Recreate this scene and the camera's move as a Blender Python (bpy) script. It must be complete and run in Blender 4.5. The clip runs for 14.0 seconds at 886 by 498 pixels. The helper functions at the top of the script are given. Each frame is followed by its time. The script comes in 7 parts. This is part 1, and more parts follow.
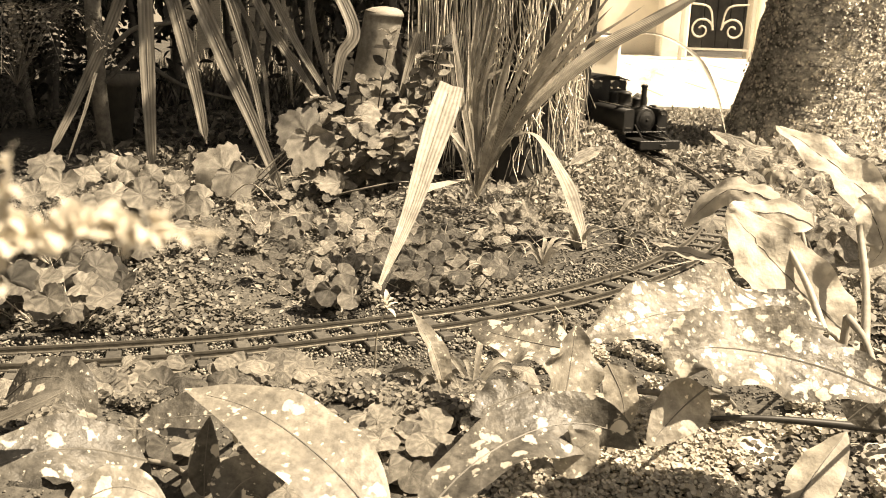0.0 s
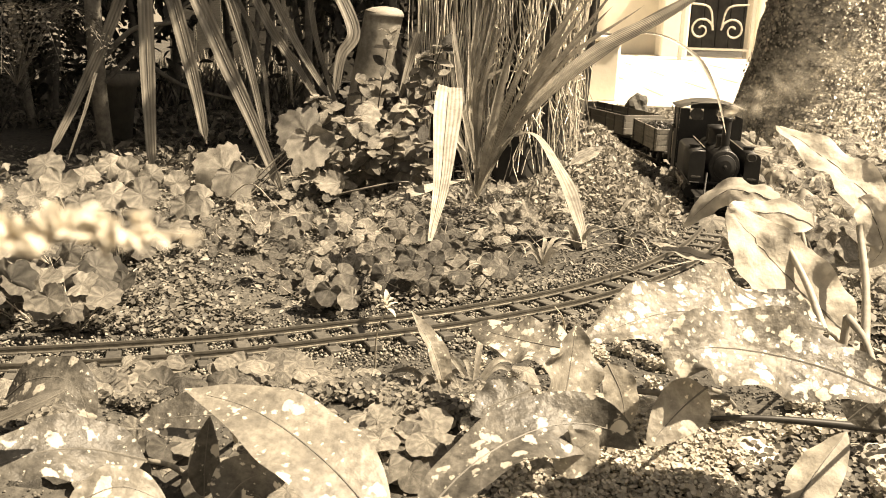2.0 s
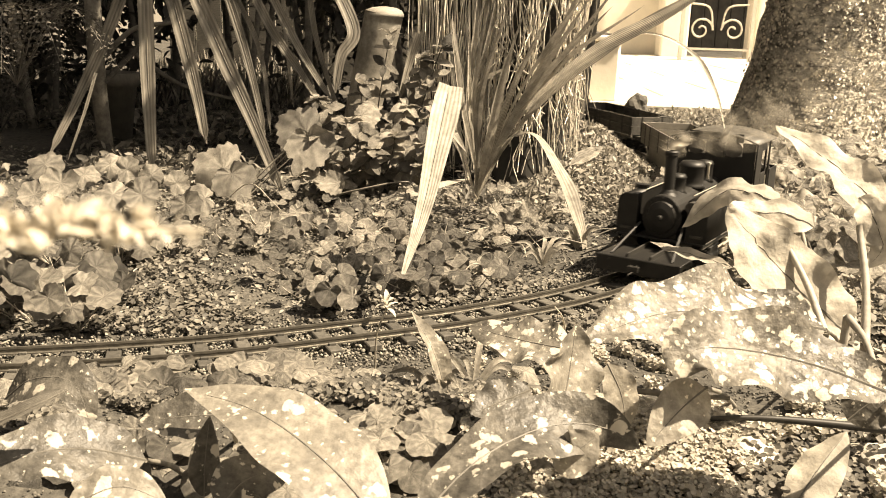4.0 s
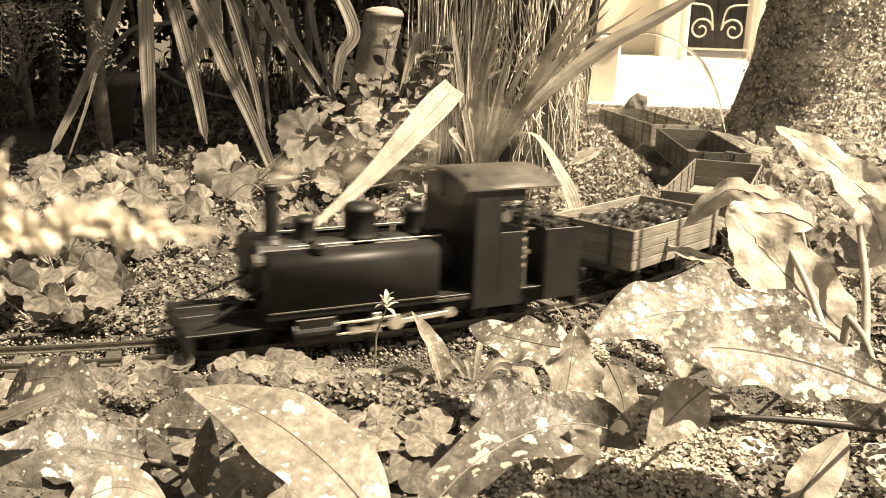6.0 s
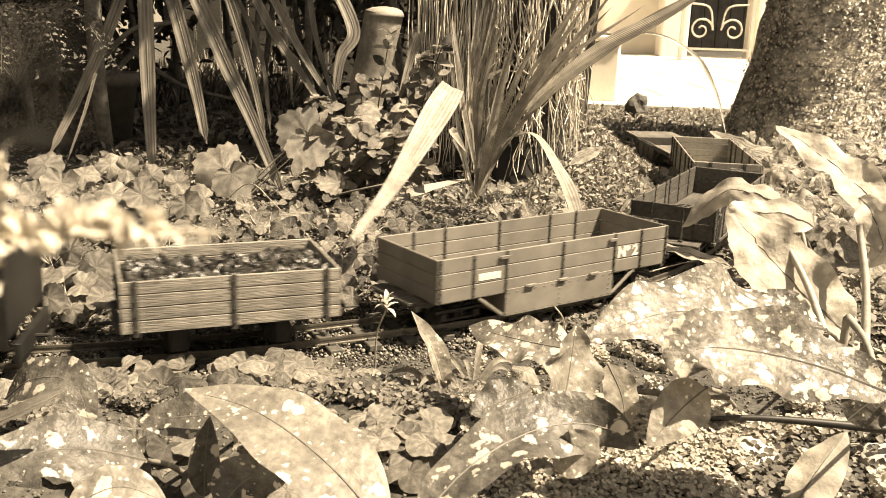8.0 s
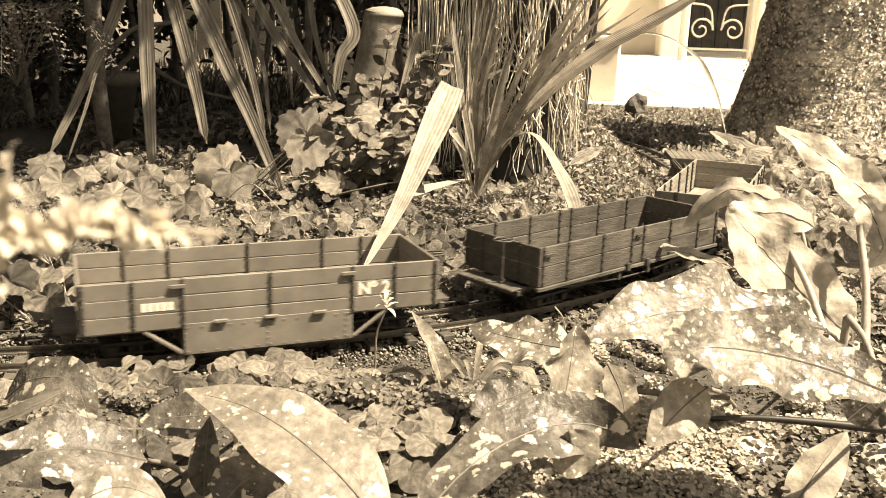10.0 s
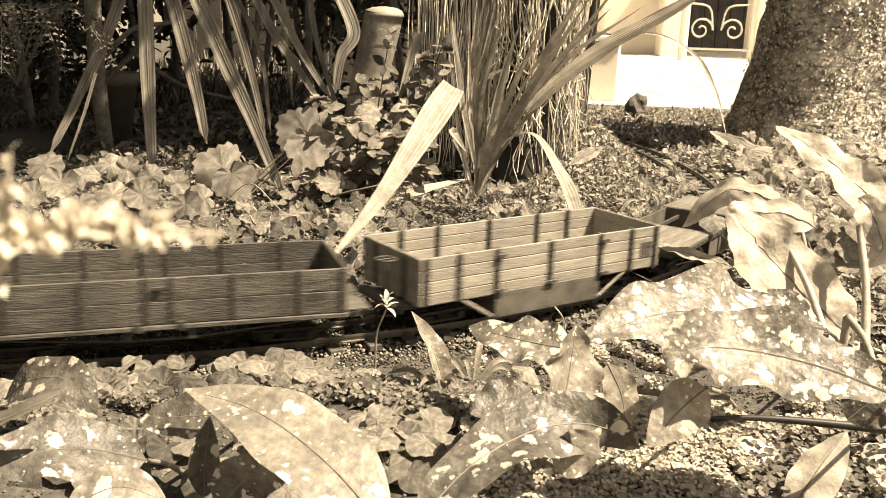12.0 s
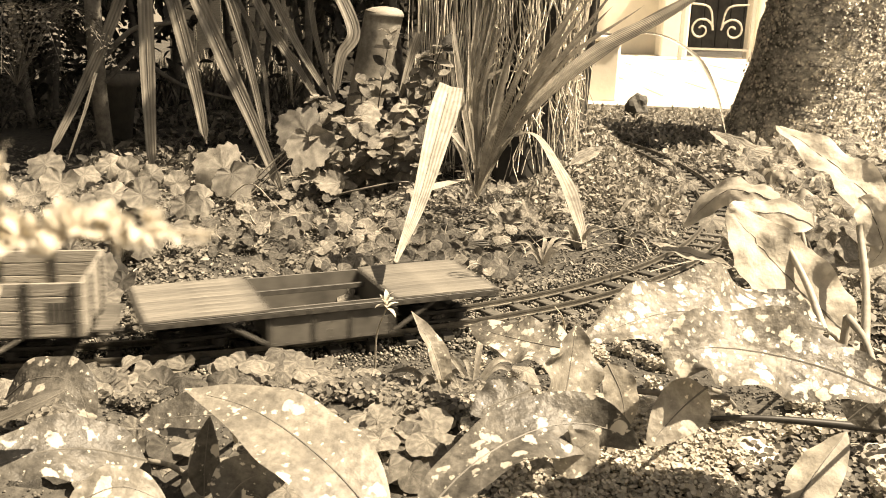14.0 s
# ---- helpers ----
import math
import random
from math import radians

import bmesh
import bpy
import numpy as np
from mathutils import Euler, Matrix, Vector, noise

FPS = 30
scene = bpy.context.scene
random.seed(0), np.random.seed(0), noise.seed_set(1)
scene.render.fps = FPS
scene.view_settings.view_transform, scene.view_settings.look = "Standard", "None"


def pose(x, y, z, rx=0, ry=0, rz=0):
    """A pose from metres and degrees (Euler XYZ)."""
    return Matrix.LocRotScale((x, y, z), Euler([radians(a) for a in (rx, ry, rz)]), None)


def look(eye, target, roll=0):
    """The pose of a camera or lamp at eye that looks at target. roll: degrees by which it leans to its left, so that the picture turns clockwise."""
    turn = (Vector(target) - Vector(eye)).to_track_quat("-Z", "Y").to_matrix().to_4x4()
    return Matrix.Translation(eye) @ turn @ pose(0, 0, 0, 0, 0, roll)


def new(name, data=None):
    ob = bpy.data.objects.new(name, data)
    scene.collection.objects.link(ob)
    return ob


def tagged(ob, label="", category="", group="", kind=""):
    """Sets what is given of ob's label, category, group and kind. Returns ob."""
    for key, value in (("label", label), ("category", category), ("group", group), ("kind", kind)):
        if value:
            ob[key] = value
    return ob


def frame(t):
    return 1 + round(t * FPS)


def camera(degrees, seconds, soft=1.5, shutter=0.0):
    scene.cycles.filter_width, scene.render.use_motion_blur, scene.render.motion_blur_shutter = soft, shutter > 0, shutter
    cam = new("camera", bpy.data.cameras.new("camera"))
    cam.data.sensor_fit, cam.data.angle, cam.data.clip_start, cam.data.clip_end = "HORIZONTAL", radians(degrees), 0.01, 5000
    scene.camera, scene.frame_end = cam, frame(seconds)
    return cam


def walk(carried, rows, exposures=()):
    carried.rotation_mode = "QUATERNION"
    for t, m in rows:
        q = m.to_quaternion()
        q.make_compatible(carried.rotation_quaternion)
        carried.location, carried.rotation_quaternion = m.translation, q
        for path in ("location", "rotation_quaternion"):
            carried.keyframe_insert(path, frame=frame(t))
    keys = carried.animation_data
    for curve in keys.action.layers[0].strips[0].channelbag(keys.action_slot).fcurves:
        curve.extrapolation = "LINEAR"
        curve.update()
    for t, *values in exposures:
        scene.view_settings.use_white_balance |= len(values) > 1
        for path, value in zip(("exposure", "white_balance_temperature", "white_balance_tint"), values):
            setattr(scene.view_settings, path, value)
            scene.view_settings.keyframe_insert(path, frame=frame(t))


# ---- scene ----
from itertools import product

EYE = (0.0, 0.0, 0.349)
cam = camera(50.45, 14.0, soft=0.8, shutter=0.7)
cam_pose = Matrix.Translation(EYE) @ pose(0, 0, 0, 90 - 14.512) @ pose(0, 0, 0, 0, 0, 2.006)
cam.data.dof.use_dof = True
cam.data.dof.focus_distance = 1.1
cam.data.dof.aperture_fstop = 26.0
walk(cam, [(0, cam_pose), (14.0, cam_pose)], [(0, 1.38, 8900, 13), (14.0, 1.38, 8900, 13)])

# ---------------------------------------------------------------- light
SUN_AZ, SUN_EL = -12.0, 58.0     # degrees: azimuth from +x towards +y, height
world = bpy.data.worlds.new("sky")
scene.world = world
world.use_nodes = True
wt = world.node_tree
sky = wt.nodes.new("ShaderNodeTexSky")
sky.sky_type = "NISHITA"
sky.sun_disc = False
sky.sun_elevation = radians(SUN_EL)
sky.sun_rotation = radians(90 - SUN_AZ)
fade = wt.nodes.new("ShaderNodeHueSaturation")
fade.inputs["Saturation"].default_value = 0.15
wt.links.new(sky.outputs[0], fade.inputs["Color"])
wt.links.new(fade.outputs[0], wt.nodes["Background"].inputs["Color"])
wt.nodes["Background"].inputs["Strength"].default_value = 0.055
sun = new("sun", bpy.data.lights.new("sun", "SUN"))
sun.data.energy = 5.0
sun.data.angle = radians(0.6)
sun.data.color = (1.0, 0.96, 0.88)
sun_dir = Vector((math.cos(radians(SUN_EL)) * math.cos(radians(SUN_AZ)), math.cos(radians(SUN_EL)) * math.sin(radians(SUN_AZ)), math.sin(radians(SUN_EL))))
sun.matrix_world = look(sun_dir * 20, (0, 0, 0))


# ---------------------------------------------------------------- materials
def tone(v):
    """A warm grey of that reflectance."""
    return (v * 1.06, v * 0.98, v * 0.84, 1)


def material(name, v, rough=0.6, var=0.35, scale=60.0, bump=0.0, bump_scale=200.0, metal=0.0, rand=0.0, island=False,
             spots=0.0, spot_scale=60.0, trans=0.0, spec=0.5, streak=(1, 1, 1), stain=0.0, stain_scale=6.0, coords="Object", veins=0.0, vein_low=0.75, cover=0.46):
    """Procedural surface: base tone v, fine variation, stains, bump, variation from piece to piece, pale spots, thin-leaf translucency."""
    m = bpy.data.materials.new(name)
    m.use_nodes = True
    nt = m.node_tree
    N, L = nt.nodes, nt.links
    b = N["Principled BSDF"]
    b.inputs["Roughness"].default_value = rough
    b.inputs["Metallic"].default_value = metal
    b.inputs["Specular IOR Level"].default_value = spec
    co = N.new("ShaderNodeTexCoord")
    mp = N.new("ShaderNodeMapping")
    mp.inputs["Scale"].default_value = streak
    L.new(co.outputs[coords], mp.inputs[0])
    n1 = N.new("ShaderNodeTexNoise")
    n1.inputs["Scale"].default_value = scale
    n1.inputs["Detail"].default_value = 5
    n1.inputs["Roughness"].default_value = 0.65
    L.new(mp.outputs[0], n1.inputs["Vector"])
    r1 = N.new("ShaderNodeMapRange")
    r1.inputs[1].default_value, r1.inputs[2].default_value = 0.3, 0.7
    r1.inputs[3].default_value, r1.inputs[4].default_value = 1 - var, 1 + var
    L.new(n1.outputs[0], r1.inputs[0])
    fac = r1.outputs[0]

    def times(a, c):
        x = N.new("ShaderNodeMath")
        x.operation = "MULTIPLY"
        L.new(a, x.inputs[0])
        L.new(c, x.inputs[1])
        return x.outputs[0]

    def ranged(src, lo, hi, a0=0.0, a1=1.0):
        x = N.new("ShaderNodeMapRange")
        x.inputs[1].default_value, x.inputs[2].default_value, x.inputs[3].default_value, x.inputs[4].default_value = a0, a1, lo, hi
        L.new(src, x.inputs[0])
        return x.outputs[0]

    if stain:
        n2 = N.new("ShaderNodeTexNoise")
        n2.inputs["Scale"].default_value = stain_scale
        n2.inputs["Detail"].default_value = 3
        L.new(co.outputs["Object"], n2.inputs["Vector"])
        fac = times(fac, ranged(n2.outputs[0], 1 - stain, 1 + stain * 0.6, 0.35, 0.65))
    if rand:
        if island:
            g = N.new("ShaderNodeNewGeometry")
            src = g.outputs["Random Per Island"]
        else:
            g = N.new("ShaderNodeObjectInfo")
            src = g.outputs["Random"]
        fac = times(fac, ranged(src, 1 - rand, 1 + rand))
    if veins:
        w = N.new("ShaderNodeTexWave")
        w.bands_direction = "Y"
        w.inputs["Scale"].default_value = veins
        w.inputs["Distortion"].default_value = 2.2
        w.inputs["Detail"].default_value = 3
        w.inputs["Detail Scale"].default_value = 2.5
        L.new(co.outputs["UV"], w.inputs["Vector"])
        fac = times(fac, ranged(w.outputs[0], vein_low, 1.12))
        vein = w.outputs[0]
    col = N.new("ShaderNodeVectorMath")
    col.operation = "SCALE"
    col.inputs[0].default_value = tone(v)[:3]
    L.new(fac, col.inputs["Scale"])
    out = col.outputs[0]
    for sc, top in (((spot_scale, cover), (spot_scale * 2.7, cover * 0.7)) if spots else ()):
        vo = N.new("ShaderNodeTexVoronoi")
        vo.inputs["Scale"].default_value = sc
        wob = N.new("ShaderNodeTexNoise")
        wob.inputs["Scale"].default_value = sc * 2.2
        L.new(co.outputs["Object"], wob.inputs["Vector"])
        mixv = N.new("ShaderNodeVectorMath")
        mixv.operation = "MULTIPLY_ADD"
        mixv.inputs[1].default_value = (0.8 / sc,) * 3
        L.new(wob.outputs["Color"], mixv.inputs[0])
        L.new(co.outputs["Object"], mixv.inputs[2])
        L.new(mixv.outputs[0], vo.inputs["Vector"])
        gt = N.new("ShaderNodeMath")
        gt.operation = "SUBTRACT"
        L.new(ranged(vo.outputs["Color"], -0.10, top), gt.inputs[0])
        L.new(vo.outputs["Distance"], gt.inputs[1])
        mx = N.new("ShaderNodeMix")
        mx.data_type = "RGBA"
        L.new(ranged(gt.outputs[0], 0.0, 1.0, -0.03, 0.04), mx.inputs["Factor"])
        L.new(out, mx.inputs["A"])
        mx.inputs["B"].default_value = tone(spots)
        out = mx.outputs["Result"]
    L.new(out, b.inputs["Base Color"])
    if bump:
        n3 = N.new("ShaderNodeTexNoise")
        n3.inputs["Scale"].default_value = bump_scale
        n3.inputs["Detail"].default_value = 4
        L.new(mp.outputs[0], n3.inputs["Vector"])
        bp = N.new("ShaderNodeBump")
        bp.inputs["Strength"].default_value = bump
        bp.inputs["Distance"].default_value = 0.4 / bump_scale
        L.new(n3.outputs[0], bp.inputs["Height"])
        if veins:
            emboss = N.new("ShaderNodeBump")
            emboss.inputs["Strength"].default_value = 0.3
            emboss.inputs["Distance"].default_value = 0.0016
            L.new(vein, emboss.inputs["Height"])
            L.new(emboss.outputs[0], bp.inputs["Normal"])
        L.new(bp.outputs[0], b.inputs["Normal"])
    if trans:
        tr = N.new("ShaderNodeBsdfTranslucent")
        L.new(out, tr.inputs["Color"])
        mixs = N.new("ShaderNodeMixShader")
        mixs.inputs[0].default_value = trans
        L.new(b.outputs[0], mixs.inputs[1])
        L.new(tr.outputs[0], mixs.inputs[2])
        L.new(mixs.outputs[0], N["Material Output"].inputs["Surface"])
    return m


M = dict(
    soil=material("soil", 0.06, 0.95, 0.6, 150, 1.0, 160, stain=0.5, stain_scale=5),
    ballast=material("ballast_stone", 0.17, 0.9, 0.3, 200, 0.4, 500, rand=0.75, island=True),
    rail=material("rail_metal", 0.17, 0.42, 0.3, 120, 0.1, 400, metal=0.7),
    sleeper=material("sleeper_plastic", 0.075, 0.75, 0.4, 150, 0.5, 300, rand=0.35),
    black=material("black_paint", 0.012, 0.52, 0.35, 70, 0.05, 500, stain=0.4, stain_scale=25),
    black2=material("black_iron", 0.022, 0.6, 0.4, 90, 0.15, 500),
    steel=material("bright_steel", 0.62, 0.32, 0.15, 200, metal=0.55),
    grey=material("wagon_paint", 0.17, 0.65, 0.12, 60, 0.1, 400, stain=0.18, stain_scale=18),
    plate=material("weathered_plate", 0.085, 0.65, 0.3, 60, 0.15, 300, stain=0.3, stain_scale=18),
    litter=material("dead_leaf_litter", 0.17, 0.85, 0.4, 60, rand=0.6, island=True),
    deckwood=material("weathered_deck_wood", 0.15, 0.7, 0.3, 30, 0.3, 120, rand=0.18, streak=(1, 8, 8), stain=0.25, stain_scale=20),
    iron=material("strap_iron", 0.05, 0.6, 0.4, 120, 0.2, 500),
    wood=material("wagon_wood", 0.23, 0.7, 0.35, 30, 0.35, 120, rand=0.18, streak=(1, 8, 8), stain=0.25, stain_scale=20),
    darkwood=material("stained_wood", 0.085, 0.7, 0.45, 30, 0.35, 120, rand=0.2, streak=(1, 8, 8), stain=0.35, stain_scale=20),
    palewood=material("pale_wood", 0.27, 0.65, 0.22, 30, 0.3, 120, rand=0.15, streak=(1, 8, 8), stain=0.15, stain_scale=20),
    coal=material("coal", 0.035, 0.35, 0.5, 200, 0.8, 300, rand=0.5, island=True),
    white=material("white_lettering", 0.85, 0.6, 0.1, 100),
    bark=material("bark", 0.38, 0.95, 1.0, 42, 1.0, 60, stain=0.5, stain_scale=14, spots=0.78, spot_scale=48, cover=0.42, streak=(1, 1, 1.8)),
    roofpaint=material("dusty_black_paint", 0.075, 0.5, 0.4, 60, 0.3, 120, stain=0.4, stain_scale=20),
    lichen=material("lichen", 0.62, 0.95, 0.3, 80, 0.6, 200, rand=0.4, island=True),
    render=material("white_render", 0.8, 0.85, 0.06, 8, 0.15, 60, stain=0.06, stain_scale=2),
    paving=material("paving", 0.62, 0.85, 0.12, 20, 0.3, 90, stain=0.12, stain_scale=2, rand=0.08),
    gateiron=material("painted_iron", 0.5, 0.5, 0.15, 60),
    # near-black tone: shade put into colour, behind the gate and in the stumps
    dark=material("deep_shade_tone", 0.03, 0.9, 0.5, 12),
    pot=material("terracotta", 0.10, 0.85, 0.3, 30, 0.3, 120),
    stone=material("stone", 0.55, 0.9, 0.3, 40, 0.8, 70, stain=0.3, stain_scale=14),
    pipe=material("black_pipe", 0.03, 0.45, 0.3, 80),
    root=material("hanging_fibre", 0.55, 0.85, 0.4, 60, 0.4, 200, rand=0.7, island=True, streak=(1, 1, 0.2)),
    strap=material("strap_leaf", 0.31, 0.55, 0.3, 40, 0.3, 160, rand=0.25, streak=(1, 1, 0.12), trans=0.25, stain=0.25, stain_scale=14, veins=1.3, vein_low=0.78),
    sword=material("ribbed_leaf", 0.6, 0.6, 0.3, 40, 0.3, 160, rand=0.55, trans=0.35, stain=0.35, stain_scale=16, veins=2.6, vein_low=0.4),
    drystrap=material("dry_leaf", 0.37, 0.7, 0.3, 90, 0.35, 260, rand=0.12, trans=0.25, stain=0.25, stain_scale=20, veins=2.2, vein_low=0.8),
    green=material("leaf_mid", 0.14, 0.5, 0.25, 60, 0.5, 140, rand=0.45, trans=0.3, stain=0.3, stain_scale=3, veins=3.2, vein_low=0.74),
    palegreen=material("leaf_pale", 0.28, 0.55, 0.22, 60, 0.5, 140, rand=0.35, trans=0.3, stain=0.3, stain_scale=3, veins=3.2, vein_low=0.78),
    darkgreen=material("leaf_dark", 0.07, 0.5, 0.3, 60, 0.2, 180, rand=0.5, trans=0.25),
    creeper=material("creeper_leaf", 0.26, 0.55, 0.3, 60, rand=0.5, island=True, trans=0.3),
    # lighter copy of the creeper leaf, with sunlight put into its colour
    litcreeper=material("sunlit_tone_creeper_leaf", 0.42, 0.55, 0.3, 60, rand=0.45, island=True, trans=0.3),
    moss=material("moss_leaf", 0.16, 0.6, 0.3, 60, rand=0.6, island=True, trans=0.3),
    spotted=material("spotted_leaf", 0.11, 0.5, 0.5, 150, 0.7, 90, spots=0.52, cover=0.52, spot_scale=70, rand=0.2, trans=0.25, stain=0.4, stain_scale=22),
    palespotted=material("pale_spotted_leaf", 0.34, 0.5, 0.35, 140, 0.6, 90, spots=0.8, cover=0.5, spot_scale=62, rand=0.1, trans=0.42, stain=0.3, stain_scale=20),
    heavyspotted=material("densely_spotted_leaf", 0.21, 0.5, 0.55, 150, 0.75, 90, spots=0.68, spot_scale=82, rand=0.1, trans=0.35, stain=0.5, stain_scale=24, cover=0.68),
    rib=material("leaf_rib", 0.13, 0.6, 0.2, 80),
    bleached=material("bleached_leaf", 0.5, 0.6, 0.25, 60, 0.5, 140, rand=0.2, trans=0.35, stain=0.35, stain_scale=22),
    stalk=material("stalk", 0.38, 0.6, 0.3, 80, trans=0.2, rand=0.3),
    bloom=material("pale_petal", 0.66, 0.6, 0.1, 80, trans=0.4, rand=0.15),
    twig=material("twig", 0.12, 0.9, 0.4, 80, 0.5, 200, rand=0.4),
)


# ---------------------------------------------------------------- builders
def mesh_of(name, bm, mat):
    me = bpy.data.meshes.new(name)
    bm.to_mesh(me)
    bm.free()
    me.materials.append(mat)
    return me


def part(name, bm, mat, parent=None, label="", m=None):
    """One mesh object, a part of parent; bm is a bmesh or a mesh to share."""
    me = bm if isinstance(bm, bpy.types.Mesh) else mesh_of(name, bm, mat)
    ob = new(name, me)
    if parent:
        ob.parent = parent
    if m is not None:
        ob.matrix_basis = m
    return tagged(ob, label)


def thing(name, label, category, group="", m=None, kind=""):
    ob = new(name)
    ob.empty_display_size = 0.02
    if m is not None:
        ob.matrix_basis = m
    return tagged(ob, label, category, group, kind)


def box(bm, x0, x1, y0, y1, z0, z1, bevel=0.0):
    r = bmesh.ops.create_cube(bm, size=1, matrix=Matrix.Translation(((x0 + x1) / 2, (y0 + y1) / 2, (z0 + z1) / 2)) @ Matrix.Diagonal((x1 - x0, y1 - y0, z1 - z0, 1)))
    if bevel:
        bmesh.ops.bevel(bm, geom=list({e for v in r["verts"] for e in v.link_edges}), offset=bevel, segments=1, affect="EDGES")
    return bm


def rod(bm, p0, p1, r0, r1=None, seg=8, cap=True):
    p0, p1 = Vector(p0), Vector(p1)
    d = p1 - p0
    m = Matrix.Translation((p0 + p1) / 2) @ d.to_track_quat("Z", "Y").to_matrix().to_4x4()
    bmesh.ops.create_cone(bm, cap_ends=cap, segments=seg, radius1=r0, radius2=r0 if r1 is None else r1, depth=d.length, matrix=m)
    return bm


def lathe(bm, m, profile, seg=16):
    """Turned shape: profile rows (r, z) about m's z axis."""
    rings = []
    for r, z in profile:
        rings.append([bm.verts.new(m @ Vector((r * math.cos(2 * math.pi * i / seg), r * math.sin(2 * math.pi * i / seg), z))) for i in range(seg)])
    for a, b in zip(rings, rings[1:]):
        for i in range(seg):
            bm.faces.new((a[i], a[(i + 1) % seg], b[(i + 1) % seg], b[i]))
    bm.faces.new(rings[-1])
    bm.faces.new(rings[0][::-1])
    return bm


def B():
    return bmesh.new()


def smooth(me):
    for p in me.polygons:
        p.use_smooth = True
    return me


def spline(pts, n):
    """n + 1 points of a smooth line through pts."""
    pts = [Vector(p) for p in pts]
    ext = [pts[0] * 2 - pts[1]] + pts + [pts[-1] * 2 - pts[-2]]
    out = []
    for k in range(n + 1):
        u = k / n * (len(pts) - 1)
        i = min(int(u), len(pts) - 2)
        t = u - i
        a, b, c, d = ext[i:i + 4]
        out.append(0.5 * ((2 * b) + (c - a) * t + (2 * a - 5 * b + 4 * c - d) * t * t + (3 * b - a - 3 * c + d) * t ** 3))
    return out


def tube(bm, pts, r0, r1, n=12, seg=6):
    line = spline(pts, n)
    rings = []
    for k, p in enumerate(line):
        d = (line[min(k + 1, n)] - line[max(k - 1, 0)]).normalized()
        s = d.cross(Vector((0.13, 0.31, 0.94))).normalized()
        w = s.cross(d)
        r = r0 + (r1 - r0) * k / n
        rings.append([bm.verts.new(p + (s * math.cos(6.2832 * i / seg) + w * math.sin(6.2832 * i / seg)) * r) for i in range(seg)])
    for a, b in zip(rings, rings[1:]):
        for i in range(seg):
            bm.faces.new((a[i], a[(i + 1) % seg], b[(i + 1) % seg], b[i]))
    bm.faces.new(rings[0])
    bm.faces.new(rings[-1][::-1])
    return bm


PROFILES = {
    "lance": lambda u: max(0.0, math.sin(math.pi * min(1, u ** 0.8))) ** 0.85,
    "oval": lambda u: max(0.0, math.sin(math.pi * u ** 0.72)) ** 0.6,
    "point": lambda u: max(0.0, math.sin(math.pi * u ** 0.8)) * (1.08 - 0.15 * u),
    "ovate": lambda u: max(0.0, math.sin(math.pi * u ** 0.82)) ** 0.72,
    "strap": lambda u: min(1.0, 0.75 + u) * min(1.0, (1 - u) * 2.2) ** 0.7,
    "sword": lambda u: (0.14 + 0.86 * min(1.0, u * 1.7) ** 1.5) * min(1.0, (1 - u) * 2.6) ** 0.8,
    "broken": lambda u: (1.0 if u < 0.9 else 1 - (u - 0.9) * 1.2) * (0.12 + 0.88 * min(1, u * 1.25) ** 0.9),
}


def blade(pts, width, face=(0, 0, 1), profile="lance", fold=0.25, wave=0.0, n=18, cross=6, seed=0, thick=0.0, curl=0.0, waves=3.0):
    """A leaf blade along pts: a midrib groove (fold: how steeply both halves rise), a wavy rim, edges that curl over."""
    rng = random.Random(seed)
    ph = rng.uniform(0, 6.28)
    line = spline(pts, n)
    bm = B()
    uv = bm.loops.layers.uv.new("UVMap")
    rows = []
    f0 = Vector(face)
    for k, p in enumerate(line):
        u = k / n
        d = (line[min(k + 1, n)] - line[max(k - 1, 0)]).normalized()
        s = d.cross(f0).normalized()
        up = s.cross(d).normalized()
        w = width / 2 * PROFILES[profile](u)
        row = []
        for j in range(-cross, cross + 1):
            v = j / cross
            lift = fold * abs(v) - curl * v * v + wave * v * v * math.sin(waves * 6.28 * u + ph + (1.9 if v > 0 else 0))
            lift += 0.035 * math.sin(26 * u + abs(v) * 5) * abs(v)
            row.append(bm.verts.new(p + s * (w * v) + up * (w * lift)))
        rows.append(row)
    for k in range(n):
        for j in range(2 * cross):
            f = bm.faces.new((rows[k][j], rows[k][j + 1], rows[k + 1][j + 1], rows[k + 1][j]))
            f.smooth = True
            for lp, (du, dv) in zip(f.loops, ((0, 0), (0, 1), (1, 1), (1, 0))):
                lp[uv].uv = ((k + du) / n, (j + dv) / (2 * cross))
    bmesh.ops.remove_doubles(bm, verts=bm.verts, dist=0.00005)
    return bm


